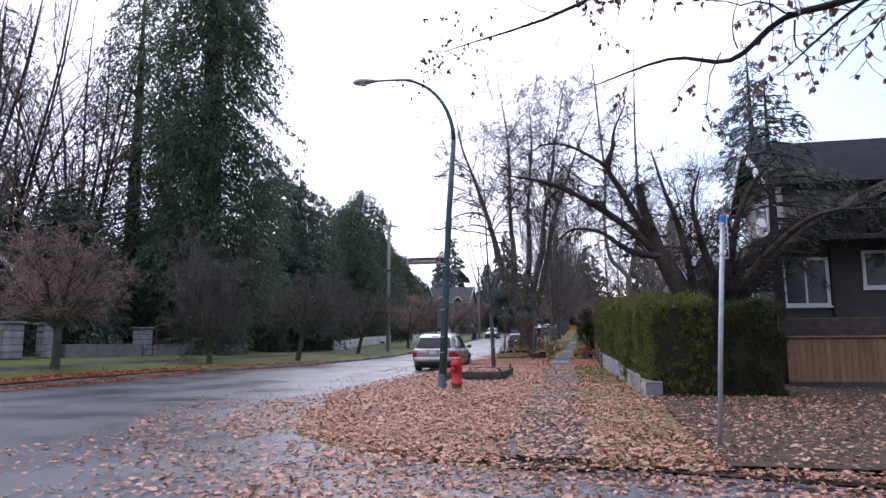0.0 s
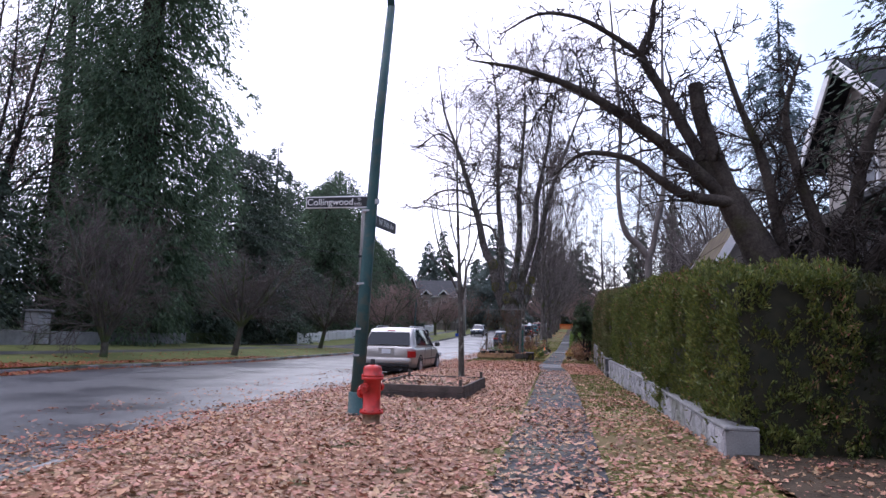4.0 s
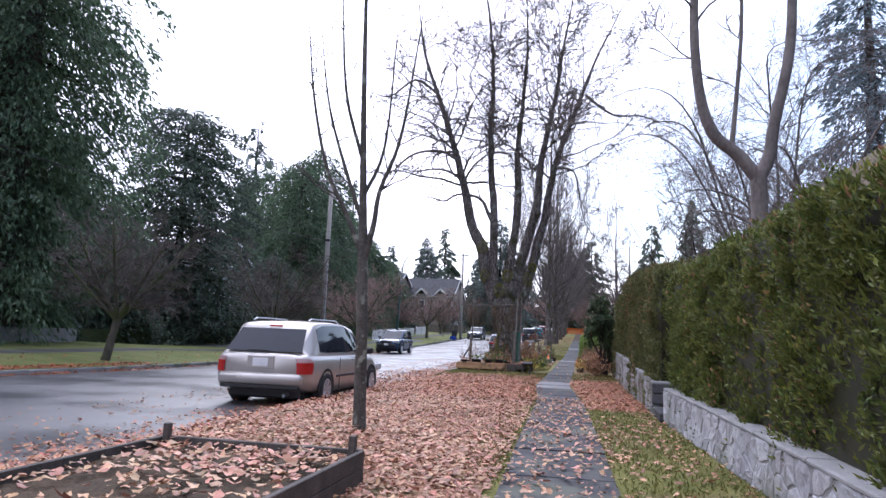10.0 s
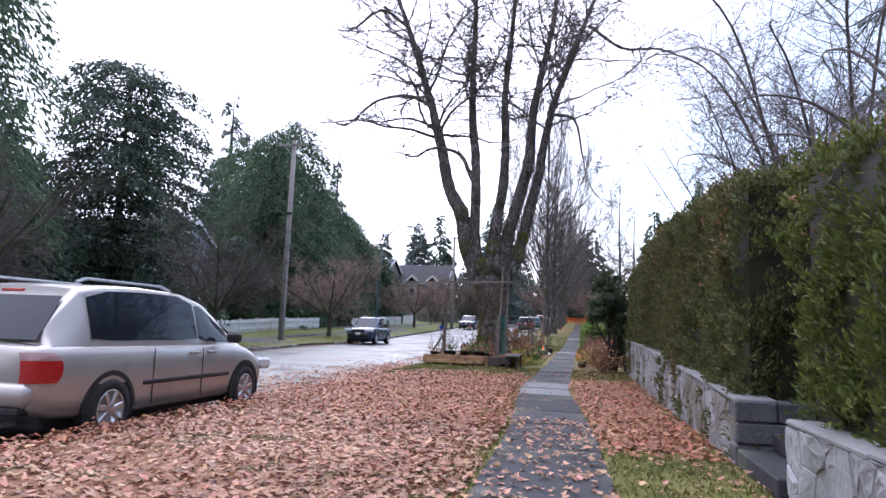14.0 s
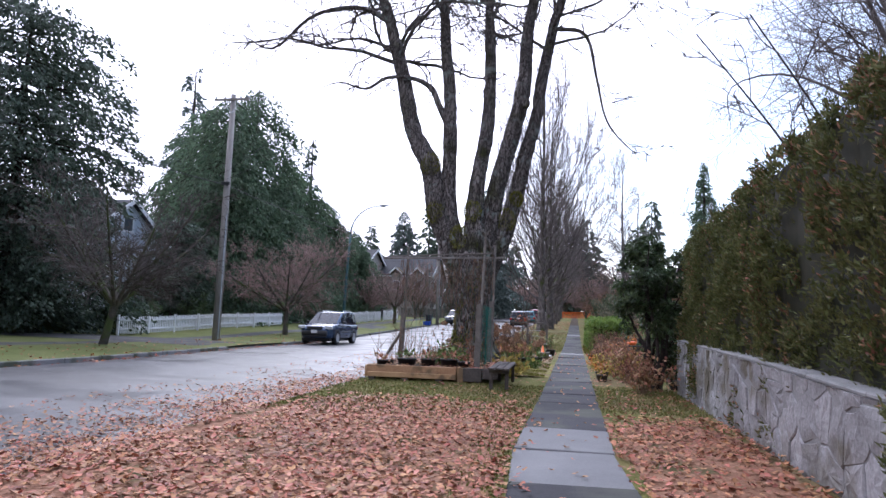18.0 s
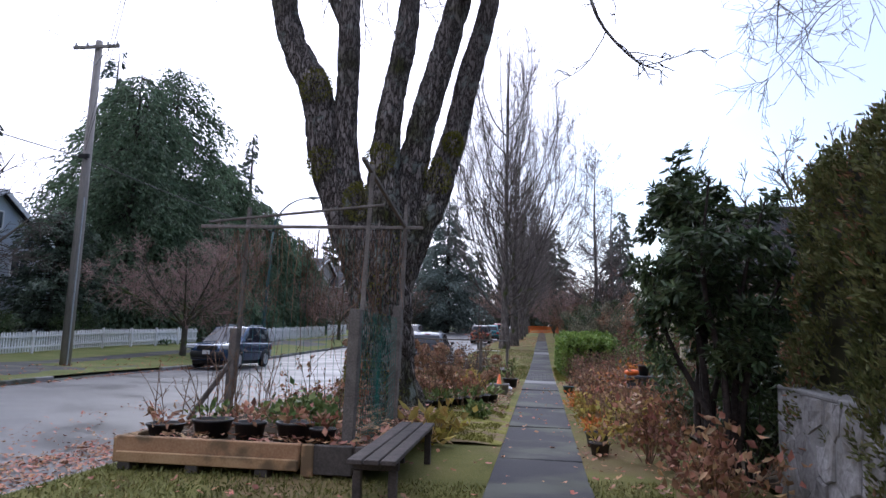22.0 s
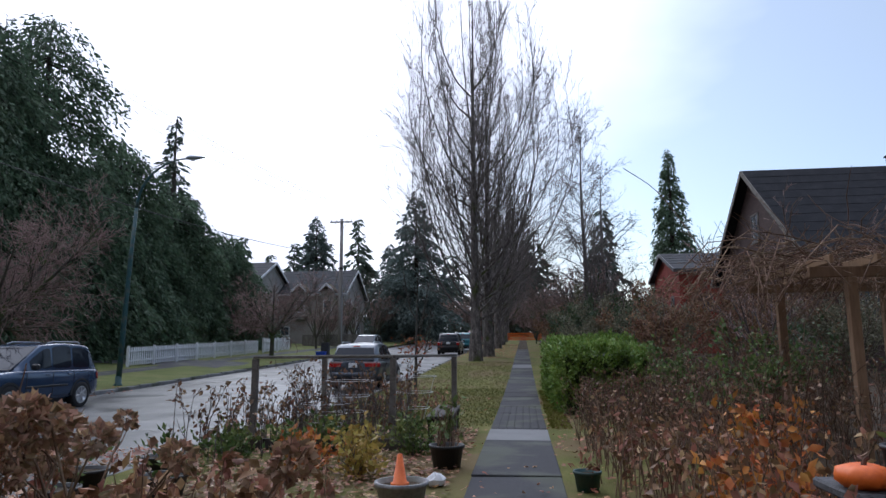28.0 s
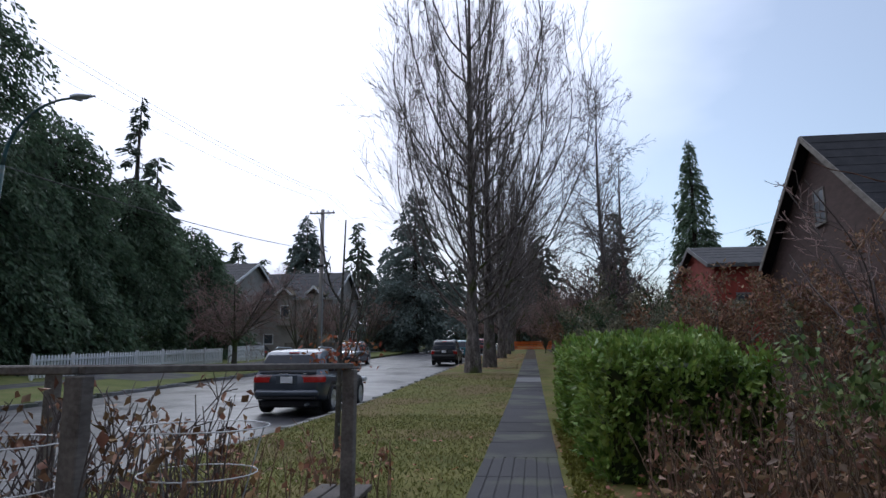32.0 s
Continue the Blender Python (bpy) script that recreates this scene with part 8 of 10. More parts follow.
def plank_bed(x0, x1, y0, y1, h, mat, label, boards=2):
    z = land(0.5 * (x0 + x1), 0.5 * (y0 + y1))
    cx, cy = 0.5 * (x0 + x1), 0.5 * (y0 + y1)
    t = root("planter_bed", cx, cy, z, label, "planter")
    a, b = (x1 - x0) / 2, (y1 - y0) / 2
    for k in range(boards):
        z0, z1 = h * k / boards + 0.004, h * (k + 1) / boards
        for s in (-1, 1):
            part("board", box(bmesh.new(), -a, a, s * b - 0.022, s * b + 0.022, z0, z1, 0.006), mat, t)
            part("board", box(bmesh.new(), s * a - 0.022, s * a + 0.022, -b + 0.024, b - 0.024, z0, z1, 0.006), mat, t)
    for sx in (-1, 1):
        for sy in (-1, 1):
            part("stake", box(bmesh.new(), sx * (a - 0.07) - 0.03, sx * (a - 0.07) + 0.03, sy * (b - 0.07) - 0.03, sy * (b - 0.07) + 0.03, -0.2, h + 0.12, 0.006), mat, t)
    bm, n = bmesh.new(), 12
    grid = [[bm.verts.new((-a + 0.03 + (2 * a - 0.06) * i / n, -b + 0.03 + (2 * b - 0.06) * j / n, h * 0.7 + 0.05 * noise.noise(Vector((i * 0.6 + x0, j * 0.6, 2))))) for i in range(n + 1)] for j in range(n + 1)]
    for j in range(n):
        for i in range(n):
            bm.faces.new((grid[j][i], grid[j][i + 1], grid[j + 1][i + 1], grid[j + 1][i]))
    part("soil", bm, M_SOIL, t, "dark soil strewn with leaves", True)
    return t


plank_bed(-2.85, -0.98, 20.7, 23.75, 0.28, M_TIMBER_DARK, "low dark weathered timber planter bed full of leaves")
leaf_litter("fallen_leaves", [(cst(-2.8), cst(-1.03), 20.75, 23.7, 300, 0.9, lambda x, y: land(x, y) + 0.22)], M_LEAF, "brown leaves lying in the timber planter", 0.1, 201)


def dry_stalks(x0, x1, y0, y1, n, h, label, leaf=None, leaves=0, seed=1, mat=None, name="withered_perennials", leaf_size=0.08, z=None, category="plants"):
    """A clump of dead standing stalks with side shoots and shrivelled leaves."""
    R, g = np.random.RandomState(seed), random.Random(seed)
    cx, cy = 0.5 * (x0 + x1), 0.5 * (y0 + y1)
    t = root(name, cx, cy, land(cx, cy) if z is None else z, label, category)
    limbs = []
    for k in range(n):
        x, y = g.uniform(x0, x1) - cx, g.uniform(y0, y1) - cy
        hh = h * g.uniform(0.5, 1.15)
        dx, dy = g.gauss(0, 0.16) * hh, g.gauss(0, 0.16) * hh
        limbs.append((up((x, y, -0.03), (x + 0.35 * dx, y + 0.35 * dy, 0.55 * hh), (x + dx, y + dy, hh)), [0.009, 0.007, 0.004]))
    grown = branch_out(limbs, [(3.2, 0.38, 0.6, 0.14, 0.05, 4, 0.75, 0.25), (3.0, 0.5, 0.7, 0.18, 0.0, 3, 0.85, 0.2)], g, 0.0045)
    bundle("stem_work", [even(limbs, 5)] + grown, 3, mat or M_TWIG_BROWN, t)
    if leaves:
        tips = np.concatenate([P[:, 1:].reshape(-1, 3) for P, _ in grown])
        at = tips[R.randint(0, len(tips), leaves)] + R.normal(0, 0.03, (leaves, 3))
        at[:, 2] = np.maximum(at[:, 2], 0.03)
        d = R.normal(0, 0.8, (leaves, 3)) + np.array([0, 0, -0.5])
        tagged(cards("withered_foliage", at, d, leaf_size, leaf_size * 0.6, leaf or M_LEAF_BROWN, t, seed=seed), kind="stuff")
    return t


def pot(x, y, r, h, mat, label, z=None, plant=None, rim=True, soil=True):
    t = root("flower_pot", x, y, land(x, y) if z is None else z, label, "flower pot", "garden pots")
    part("pot", lathe(bmesh.new(), [(r * 0.78, 0), (r * 0.97, h * 0.88), (r * 1.05, h * 0.88), (r * 1.06, h), (r * 0.93, h), (r * 0.9, h * 0.8)], 20), mat, t, "", True)
    if soil:
        part("soil", lathe(bmesh.new(), [(0.0, h * 0.86), (r * 0.91, h * 0.84)], 20), M_SOIL, t)
    return t


def potted(x, y, r, h, mat, label, leaf, n=160, spread=0.22, tall=0.3, size=0.1, z=None, seed=1, thin=None):
    t = pot(x, y, r, h, mat, label, z)
    R = np.random.RandomState(seed)
    at = R.normal(0, 1, (n, 3)) * np.array([spread * 0.6, spread * 0.6, tall * 0.3]) + np.array([0, 0, h + tall * 0.45])
    at[:, 2] = np.maximum(at[:, 2], h * 0.9)
    d = at - np.array([0, 0, h * 0.7]) + R.normal(0, 0.12, (n, 3))
    tagged(cards("plant", at, d, size, thin or size * 0.55, leaf, t, "leaves of the potted plant", seed=seed), kind="stuff")
    return t


# raised bed under the great maple
t = root("maple_planter", -3.3, 46.9, rough_line(47), "tan cedar board planter on blocks round the great maple", "planter")
for x0, x1, z0, mat, nm in ((-1.15, 0.85, 0.09, M_TIMBER_NEW, "front_board"), (0.87, 1.0, 0.02, M_TIMBER_NEW, "corner_post"), (1.0, 1.4, 0.05, M_TIMBER_DARK, "dark_board"), (1.42, 1.75, 0.12, M_TIMBER_DARK, "dark_board")):
    part(nm, box(bmesh.new(), x0, x1, -0.03, 0.03, z0, 0.34, 0.012), mat, t)
part("lower_board", box(bmesh.new(), -1.12, 0.85, -0.075, -0.032, 0.08, 0.19, 0.01), M_TIMBER_NEW, t)
for x in (-1.1, -0.35, 0.4):
    part("block", box(bmesh.new(), x, x + 0.14, -0.06, 0.1, 0.0, 0.09, 0.01), M_TIMBER_DARK, t)
for k in range(2):
    part("side_board", box(bmesh.new(), -1.2, -1.15, 0.0 + 1.6 * k, 1.58 + 1.6 * k, 0.06, 0.32, 0.012), M_TIMBER_NEW, t)
bm, n = bmesh.new(), 14
grid = [[bm.verts.new((-1.15 + 2.9 * i / n, 0.04 + 4.0 * j / n, 0.27 + 0.07 * noise.noise(Vector((i * 0.5, j * 0.5, 9))))) for i in range(n + 1)] for j in range(n + 1)]
for j in range(n):
    for i in range(n):
        bm.faces.new((grid[j][i], grid[j][i + 1], grid[j + 1][i + 1], grid[j + 1][i]))
part("soil", bm, M_SOIL, t, "dark leafy soil", True)
leaf_litter("fallen_leaves", [(cst(-4.4), cst(-1.6), 46.95, 50.8, 190, 0.8, lambda x, y: land(x, y) + 0.31)], M_LEAF_BROWN, "brown leaves and debris in the maple planter", 0.12, 202)
for k, (x, y, r, h) in enumerate([(-4.15, 47.3, 0.2, 0.16), (-3.7, 47.5, 0.22, 0.2), (-3.15, 47.25, 0.17, 0.22), (-2.7, 47.4, 0.2, 0.22), (-2.35, 47.3, 0.14, 0.18)]):
    potted(x, y, r, h, M_BLACK, "black plastic nursery pot with withered plants in the planter", M_LEAF_GREEN if k == 1 else M_LEAF_BROWN, 40, 0.2, 0.14, 0.1, z=rough_line(47) + 0.27, seed=210 + k)
for k, (x, y, r, h) in enumerate([(-2.75, 48.0, 0.4, 0.3), (-3.05, 48.5, 0.4, 0.35)]):
    shrub(x, y, r, h, M_LEAF_GREEN, "low green ground-covering plant at the foot of the maple", n=330, size=0.11, thin=0.08, stems=10, seed=220 + k, z=rough_line(48) + 0.25, name="ground_cover")
dry_stalks(-4.4, -3.8, 47.4, 49.5, 26, 0.9, "bare upright stalks at the corner of a planter", seed=231, z=rough_line(48) + 0.2)
dry_stalks(-3.6, -2.2, 49.0, 50.6, 30, 0.8, "withered stalks around the maple trunk", M_LEAF_BROWN, 300, seed=232, z=rough_line(48) + 0.2)

# bean frame of posts, poles, rails and netting
t = root("bean_trellis", -3.0, 48.5, rough_line(48.5), "grey weathered post frame with thin poles, rails and green netting", "trellis")
o = Vector((3.0, -48.5, -rough_line(48.5)))
gz = rough_line(48.5)


def fb(name, p, q, w, mat=M_TIMBER, label=""):
    return part(name, beam(bmesh.new(), Vector(p) + o, Vector(q) + o, w, w), mat, t, label)


fb("post", (-2.07, 47.27, gz - 0.1), (-2.03, 47.27, gz + 1.72), 0.12)
fb("post", (-2.05, 49.3, gz - 0.1), (-2.01, 49.3, gz + 1.86), 0.12)
fb("post", (-4.25, 48.95, gz - 0.1), (-4.2, 48.95, gz + 1.5), 0.1)
fb("pole", (-2.02, 47.36, gz + 0.9), (-1.94, 47.38, gz + 3.35), 0.05)
fb("pole", (-2.0, 49.4, gz + 0.9), (-1.96, 49.4, gz + 3.3), 0.055)
fb("pole", (-4.2, 49.03, gz + 0.6), (-4.14, 49.03, gz + 3.2), 0.05)
fb("rail", (-1.95, 47.0, gz + 3.32), (-1.98, 49.7, gz + 2.95), 0.045)
fb("rail", (-4.7, 48.75, gz + 2.88), (-1.72, 49.45, gz + 2.98), 0.045)
fb("rail", (-4.45, 48.5, gz + 2.9), (-1.75, 47.2, gz + 2.85), 0.03)
fb("brace", (-4.6, 48.6, gz + 0.3), (-4.2, 48.95, gz + 1.1), 0.06)
for k, z in enumerate((0.95, 1.15, 1.35)):
    part("hole", lathe(bmesh.new(), [(0.016, -0.064), (0.016, -0.06)], 10, Matrix.Translation(Vector((-2.03, 49.3, gz + z)) + o) @ Matrix.Rotation(radians(90), 4, "X")), M_BLACK, t)
M_NET = material("green_netting", [(0.01, 0.09, 0.075), (0.02, 0.14, 0.11), (0.03, 0.18, 0.14)], scale=3, fine=30, rough=0.7, bump=0)
strands = []
for k in range(26):
    f = k / 25
    p = Vector((-1.95, 47.2, gz + 0.05)).lerp(Vector((-2.03, 49.3, gz + 0.05)), f) + o
    strands.append(([p, p + Vector((0.05 * math.sin(7 * f), 0, 0.8)), p + Vector((0.02, 0, 1.65))], [0.003] * 3))
for k in range(16):
    z = 0.08 + 0.1 * k
    strands.append(([Vector((-1.95, 47.2, gz + z)) + o, Vector((-1.96, 48.5, gz + z - 0.06)) + o, Vector((-2.03, 49.3, gz + z)) + o], [0.003] * 3))
for k in range(22):
    f = k / 21
    p = Vector((-4.2, 49.0, gz + 0.2)).lerp(Vector((-2.03, 49.3, gz + 0.2)), f) + o
    strands.append(([p, p + Vector((0, 0.05 * math.sin(9 * f), 1.4)), p + Vector((0, 0, 2.6))], [0.0025] * 3))
tagged(tubes("net", strands, 3, M_NET, t, "torn green garden netting"), kind="stuff")
g = random.Random(77)
vines = []
for k in range(60):
    f = g.random()
    p = np.array(Vector((-4.3, 48.9, gz + 2.85)).lerp(Vector((-1.95, 49.4, gz + 2.95)), f) + o)
    L = g.uniform(0.3, 1.8)
    vines.append((up(p, p + np.array([g.gauss(0, 0.08), g.gauss(0, 0.08), -0.5 * L]), p + np.array([g.gauss(0, 0.15), g.gauss(0, 0.15), -L])), [0.006, 0.005, 0.004]))
gv = branch_out(vines, [(4, 0.3, 0.9, 0.2, -0.1, 4, 0.8, 0.1)], g, 0.0045)
bundle("dead_vine", [even(vines, 5)] + gv, 3, M_TWIG_BROWN, t)


def bench(x, y, w, length, h, turn, label):
    t = root("garden_bench", x, y, land(x, y), label, "bench", turn=turn)
    for k in range(3):
        x0 = -w / 2 + w * k / 3
        part("slat", box(bmesh.new(), x0 + 0.008, x0 + w / 3 - 0.008, -length / 2, length / 2, h - 0.04, h, 0.006), M_TIMBER_DARK, t)
    for s in (-1, 1):
        part("cross_rail", box(bmesh.new(), -w / 2 + 0.01, w / 2 - 0.01, s * (length / 2 - 0.2) - 0.03, s * (length / 2 - 0.2) + 0.03, h - 0.11, h - 0.042, 0.004), M_TIMBER_DARK, t)
        for q in (-1, 1):
            part("leg", box(bmesh.new(), q * (w / 2 - 0.06) - 0.035, q * (w / 2 - 0.06) + 0.035, s * (length / 2 - 0.2) - 0.035, s * (length / 2 - 0.2) + 0.035, 0, h - 0.112, 0.004), M_TIMBER_DARK, t)


bench(-1.45, 46.95, 0.42, 2.6, 0.44, 2, "dark weathered slatted bench beside the maple planter")
bench(-1.3, 62.7, 0.42, 2.2, 0.42, 2, "grey weathered slatted bench by the garden frame")

# moss and yellow plants behind the bench
shrub(-1.55, 49.3, 0.35, 0.45, M_LEAF_YELLOW, "yellowing hosta behind the bench", n=75, size=0.2, thin=0.1, stems=8, seed=240, name="hosta")
shrub(-1.45, 50.4, 0.4, 0.4, M_LEAF_YELLOW, "yellowing hosta near the maple", n=80, size=0.18, thin=0.09, stems=8, seed=241, name="hosta")
shrub(-1.2, 52.3, 0.3, 0.25, M_LEAF_GREEN, "low green leaves at the lawn edge", n=160, size=0.12, thin=0.07, stems=8, seed=242, name="ground_cover")
R = np.random.RandomState(250)
bank = lambda x, y: land(x, y) + 0.012 + max(0.0, min(1.0, (pm(-0.55)(y) - x) / 0.35)) * (0.03 + 0.16 * math.exp(-((x + 2.7) ** 2 + (y - 51.6) ** 2) / 1.1) + 0.035 * noise.noise(Vector((x * 2.2, y * 2.2, 5))))
bm = bmesh.new()
rows = [[bm.verts.new((x, y, bank(x, y))) for x in (pm(-0.52)(y) - 0.085 * i for i in range(24))] for y in (49.6 + 0.1 * j for j in range(52))]
for p, q in zip(rows, rows[1:]):
    for i in range(23):
        bm.faces.new((p[i + 1], p[i], q[i], q[i + 1]))
M_MOSS_BANK = material("mossy_trodden_ground", [(0.1, 0.115, 0.02), (0.21, 0.2, 0.05), (0.33, 0.3, 0.11)], scale=5, fine=70, rough=0.98, bump=1.0, bump_dist=0.03, spec=0.1, stain=(0.22, 0.17, 0.1), stain_scale=2.4, stain_at=(0.5, 0.58))
tagged(part("moss_bank", bm, M_MOSS_BANK, None, "", True), "mossy bank sloping from the maple to the pavement", "moss", kind="structure")
n = 16000
at = np.stack([R.uniform(-2.7, -0.7, n), R.uniform(49.7, 54.6, n), np.zeros(n)], 1)
at = at[np.array([noise.noise(Vector((a * 1.6, b * 1.6, 3))) for a, b in at[:, :2]]) > R.uniform(-0.35, 0.3, n)]
at = at[at[:, 0] < np.array([pm(-0.56)(b) for b in at[:, 1]])]
at[:, 2] = [bank(a, b) + 0.006 for a, b in at[:, :2]]
tagged(cards("moss_lawn", at, R.normal(0, 0.7, (len(at), 3)) + np.array([0, 0, 0.6]), 0.03, 0.018, M_MOSS, seed=250), "bright mossy turf at the foot of the maple", "moss", kind="stuff")

n = 3200
at = np.stack([R.uniform(0.5, 0.86, n), R.uniform(63.6, 73.0, n), np.zeros(n)], 1)
at[:, 2] = [land(a, b) + 0.015 for a, b in at[:, :2]]
tagged(cards("moss_verge", at, R.normal(0, 0.5, (n, 3)) + np.array([0, 0, 0.8]), 0.06, 0.03, M_MOSS, seed=251), "bright mossy edge between pavement and laurel hedge", "moss", kind="stuff")

R = np.random.RandomState(252)
P = []
for x0, x1, y0, y1, per in ((kn(0.2), pm(-0.5), 41.5, 47.0, 620), (pm(0.5), wx(-0.02), 43.0, 47.5, 620), (kn(0.2), pm(-0.5), 64.0, 74.0, 420), (pm(0.5), wx(-0.02), 20.0, 31.5, 420), (kn(0.2), pm(-0.5), 74.0, 92.0, 130), (pm(-0.95), pm(-0.5), 24.0, 41.5, 420)):
    m = 0.5 * (y0 + y1)
    n = int(per * (y1 - y0) * (x1(m) - x0(m)))
    yy, u = R.uniform(y0, y1, n), R.uniform(0, 1, n)
    xx = np.array([x0(v) for v in yy]) * (1 - u) + np.array([x1(v) for v in yy]) * u
    P.append(np.stack([xx, yy, [land(a, b) + 0.006 for a, b in zip(xx, yy)]], 1))
at = np.concatenate(P)
n = len(at)
tagged(cards("grass_blades", at, R.normal(0, 0.55, (n, 3)) + np.array([0, 0, 0.75]), 0.055, 0.016, M_BLADE, seed=252), "short ragged winter turf beside the pavement", "grass", kind="stuff")

# row of black pots
for k in range(8):
    potted(-1.15 - 0.16 * k, 55.3 - 0.3 * k, 0.16, 0.2, M_BLACK, "black nursery pot with limp green leaves", M_LEAF_GREEN, 26, 0.28, 0.14, 0.15, seed=260 + k)
for k, (x, y) in enumerate([(-4.55, 56.3), (-4.3, 57.2), (-4.6, 58.1), (-4.2, 59.0), (-3.6, 57.9)]):
    potted(x, y, 0.24, 0.22, M_BLACK, "wide black pot by the kerb", M_LEAF_GREEN, 30 if k else 90, 0.2, 0.3, 0.1, seed=270 + k)

# hydrangeas with brown mop heads
R = np.random.RandomState(280)
n = 150
d = R.normal(0, 1, (n, 3))
d /= np.linalg.norm(d, axis=1, keepdims=True)
head_a = cards("flower_head", d * np.array([0.085, 0.085, 0.06]) * R.uniform(0.7, 1, (n, 1)), d + R.normal(0, 0.5, (n, 3)), 0.05, 0.045, M_MOPHEAD, seed=281)
head_mesh = head_a.data
bpy.data.objects.remove(head_a)
g = random.Random(282)
for k, (cx, cy) in enumerate([(-2.95, 53.5), (-2.2, 53.9), (-1.6, 54.0), (-2.5, 54.7), (-3.5, 54.3)]):
    t = root("hydrangea", cx, cy, land(cx, cy), "withered hydrangea with brown mop heads on bare stems", "hydrangea", "withered hydrangeas")
    limbs, tops = [], []
    for q in range(12):
        a, s = 6.28 * g.random(), 0.7 * math.sqrt(g.random())
        h = g.uniform(0.55, 1.3)
        tip = (s * math.cos(a), s * math.sin(a), h)
        limbs.append((up((0.15 * s * math.cos(a), 0.15 * s * math.sin(a), -0.03), (0.55 * s * math.cos(a), 0.55 * s * math.sin(a), 0.55 * h), tip), [0.009, 0.007, 0.005]))
        tops.append(tip)
    bundle("stem_work", [even(limbs, 5)] + branch_out(limbs, [(3, 0.3, 0.5, 0.12, 0.1, 4, 0.8, 0.3)], g, 0.0045), 4, M_TWIG_BROWN, t)
    for tip in tops:
        ob = new("flower_head", head_mesh)
        ob.parent = t
        sc = g.uniform(0.7, 1.15)
        ob.matrix_local = Matrix.Translation(tip) @ Euler((g.uniform(-0.6, 0.6), g.uniform(-0.6, 0.6), 6 * g.random())).to_matrix().to_4x4() @ Matrix.Diagonal((sc, sc, sc, 1))
    at = R.normal(0, 1, (22, 3)) * np.array([0.4, 0.4, 0.2]) + np.array([0, 0, 0.4])
    tagged(cards("withered_leaf", at, R.normal(0, 0.5, (22, 3)) + np.array([0, 0, -0.9]), 0.1, 0.06, M_LEAF_BROWN, t, seed=290 + k), kind="stuff")
dry_stalks(-3.2, -1.6, 54.9, 57.0, 45, 0.6, "matted brown withered stalks in the boulevard garden", M_LEAF_BROWN, 700, seed=300, leaf_size=0.12)

# grey pot with orange cone
x, y = -1.08, 57.45
pot(x, y, 0.235, 0.28, M_STONE, "pale grey plastic tub on the garden edge")
t = root("traffic_cone", x - 0.02, y + 0.02, land(x, y) + 0.24, "small orange traffic cone in a grey tub", "traffic cone")
M_ORANGE = material("orange_plastic", [(0.75, 0.13, 0.015), (0.85, 0.17, 0.02), (0.9, 0.2, 0.03)], scale=5, fine=40, rough=0.5, bump=0.05)
part("cone", lathe(bmesh.new(), [(0.085, 0.0), (0.085, 0.02), (0.065, 0.022), (0.022, 0.27), (0.0, 0.275)], 18), M_ORANGE, t, "", True)
t = root("plastic_bag", -0.92, 58.6, land(-1, 59), "crumpled white plastic bag on the ground", "plastic bag")
bm = lathe(bmesh.new(), [(0.05, 0), (0.1, 0.02), (0.11, 0.07), (0.06, 0.12), (0.01, 0.13)], 11)
for v in bm.verts:
    v.co += 0.03 * noise.noise_vector(v.co * 18)
part("crumpled_film", bm, M_WHITE, t)
pot(-0.92, 59.65, 0.21, 0.28, M_BLACK, "large black nursery pot with withered stalks")
dry_stalks(-1.05, -0.79, 59.52, 59.78, 16, 0.5, "withered drooping stalks growing from a black pot", M_LEAF_GREEN, 90, seed=301, z=land(-0.92, 59.65) + 0.24, name="withered_plant", leaf_size=0.1)
leaf_litter("fallen_leaves", [(cst(-4.4), cst(-0.75), 53.2, 63.5, 210, 0.8, on_land)], M_LEAF_BROWN, "brown leaf mulch in the boulevard garden", 0.09, 302)
for k, (x, y, mat) in enumerate([(-2.2, 60.3, M_LEAF_YELLOW), (-2.6, 59.4, M_LEAF_ORANGE), (-1.5, 60.6, M_LEAF_GREEN), (-3.1, 60.2, M_LEAF_GREEN), (-1.9, 59.0, M_LEAF_YELLOW), (-3.7, 59.8, M_LEAF_GREEN), (-2.7, 60.8, M_LEAF_GREEN), (-4.2, 60.6, M_LEAF_GREEN), (-1.7, 61.5, M_LEAF_GREEN)]):
    shrub(x, y, 0.4, 0.42, mat, "small autumn-coloured garden plant", n=260, size=0.09, thin=0.06, stems=10, seed=310 + k, name="garden_plant")

# garden frame with rails and dry stalks
t = root("low_trellis", -2.7, 62.2, land(-2.7, 62.2), "low grey post-and-rail trellis over a garden bed", "trellis")
o = Vector((2.7, -62.2, 0))
corners = [(-4.15, 61.5), (-1.93, 61.37), (-1.2, 63.3), (-3.6, 63.4)]
for cx, cy in corners:
    part("post", beam(bmesh.new(), Vector((cx, cy, -0.1)) + o, Vector((cx + 0.01, cy, 1.3)) + o, 0.09, 0.09), M_TIMBER, t)
for a in range(4):
    p, q = corners[a], corners[(a + 1) % 4]
    part("rail", beam(bmesh.new(), Vector((*p, 1.325)) + o, Vector((*q, 1.325)) + o, 0.09, 0.04), M_TIMBER, t)
part("edge_board", beam(bmesh.new(), Vector((-3.9, 60.8, 0.1)) + o, Vector((-1.5, 60.9, 0.1)) + o, 0.05, 0.16), M_TIMBER_DARK, t)
dry_stalks(-3.9, -1.7, 61.0, 63.2, 130, 1.05, "dense dry brown stalks standing in the garden frame", M_LEAF_DARK, 900, seed=320, mat=M_TWIG)
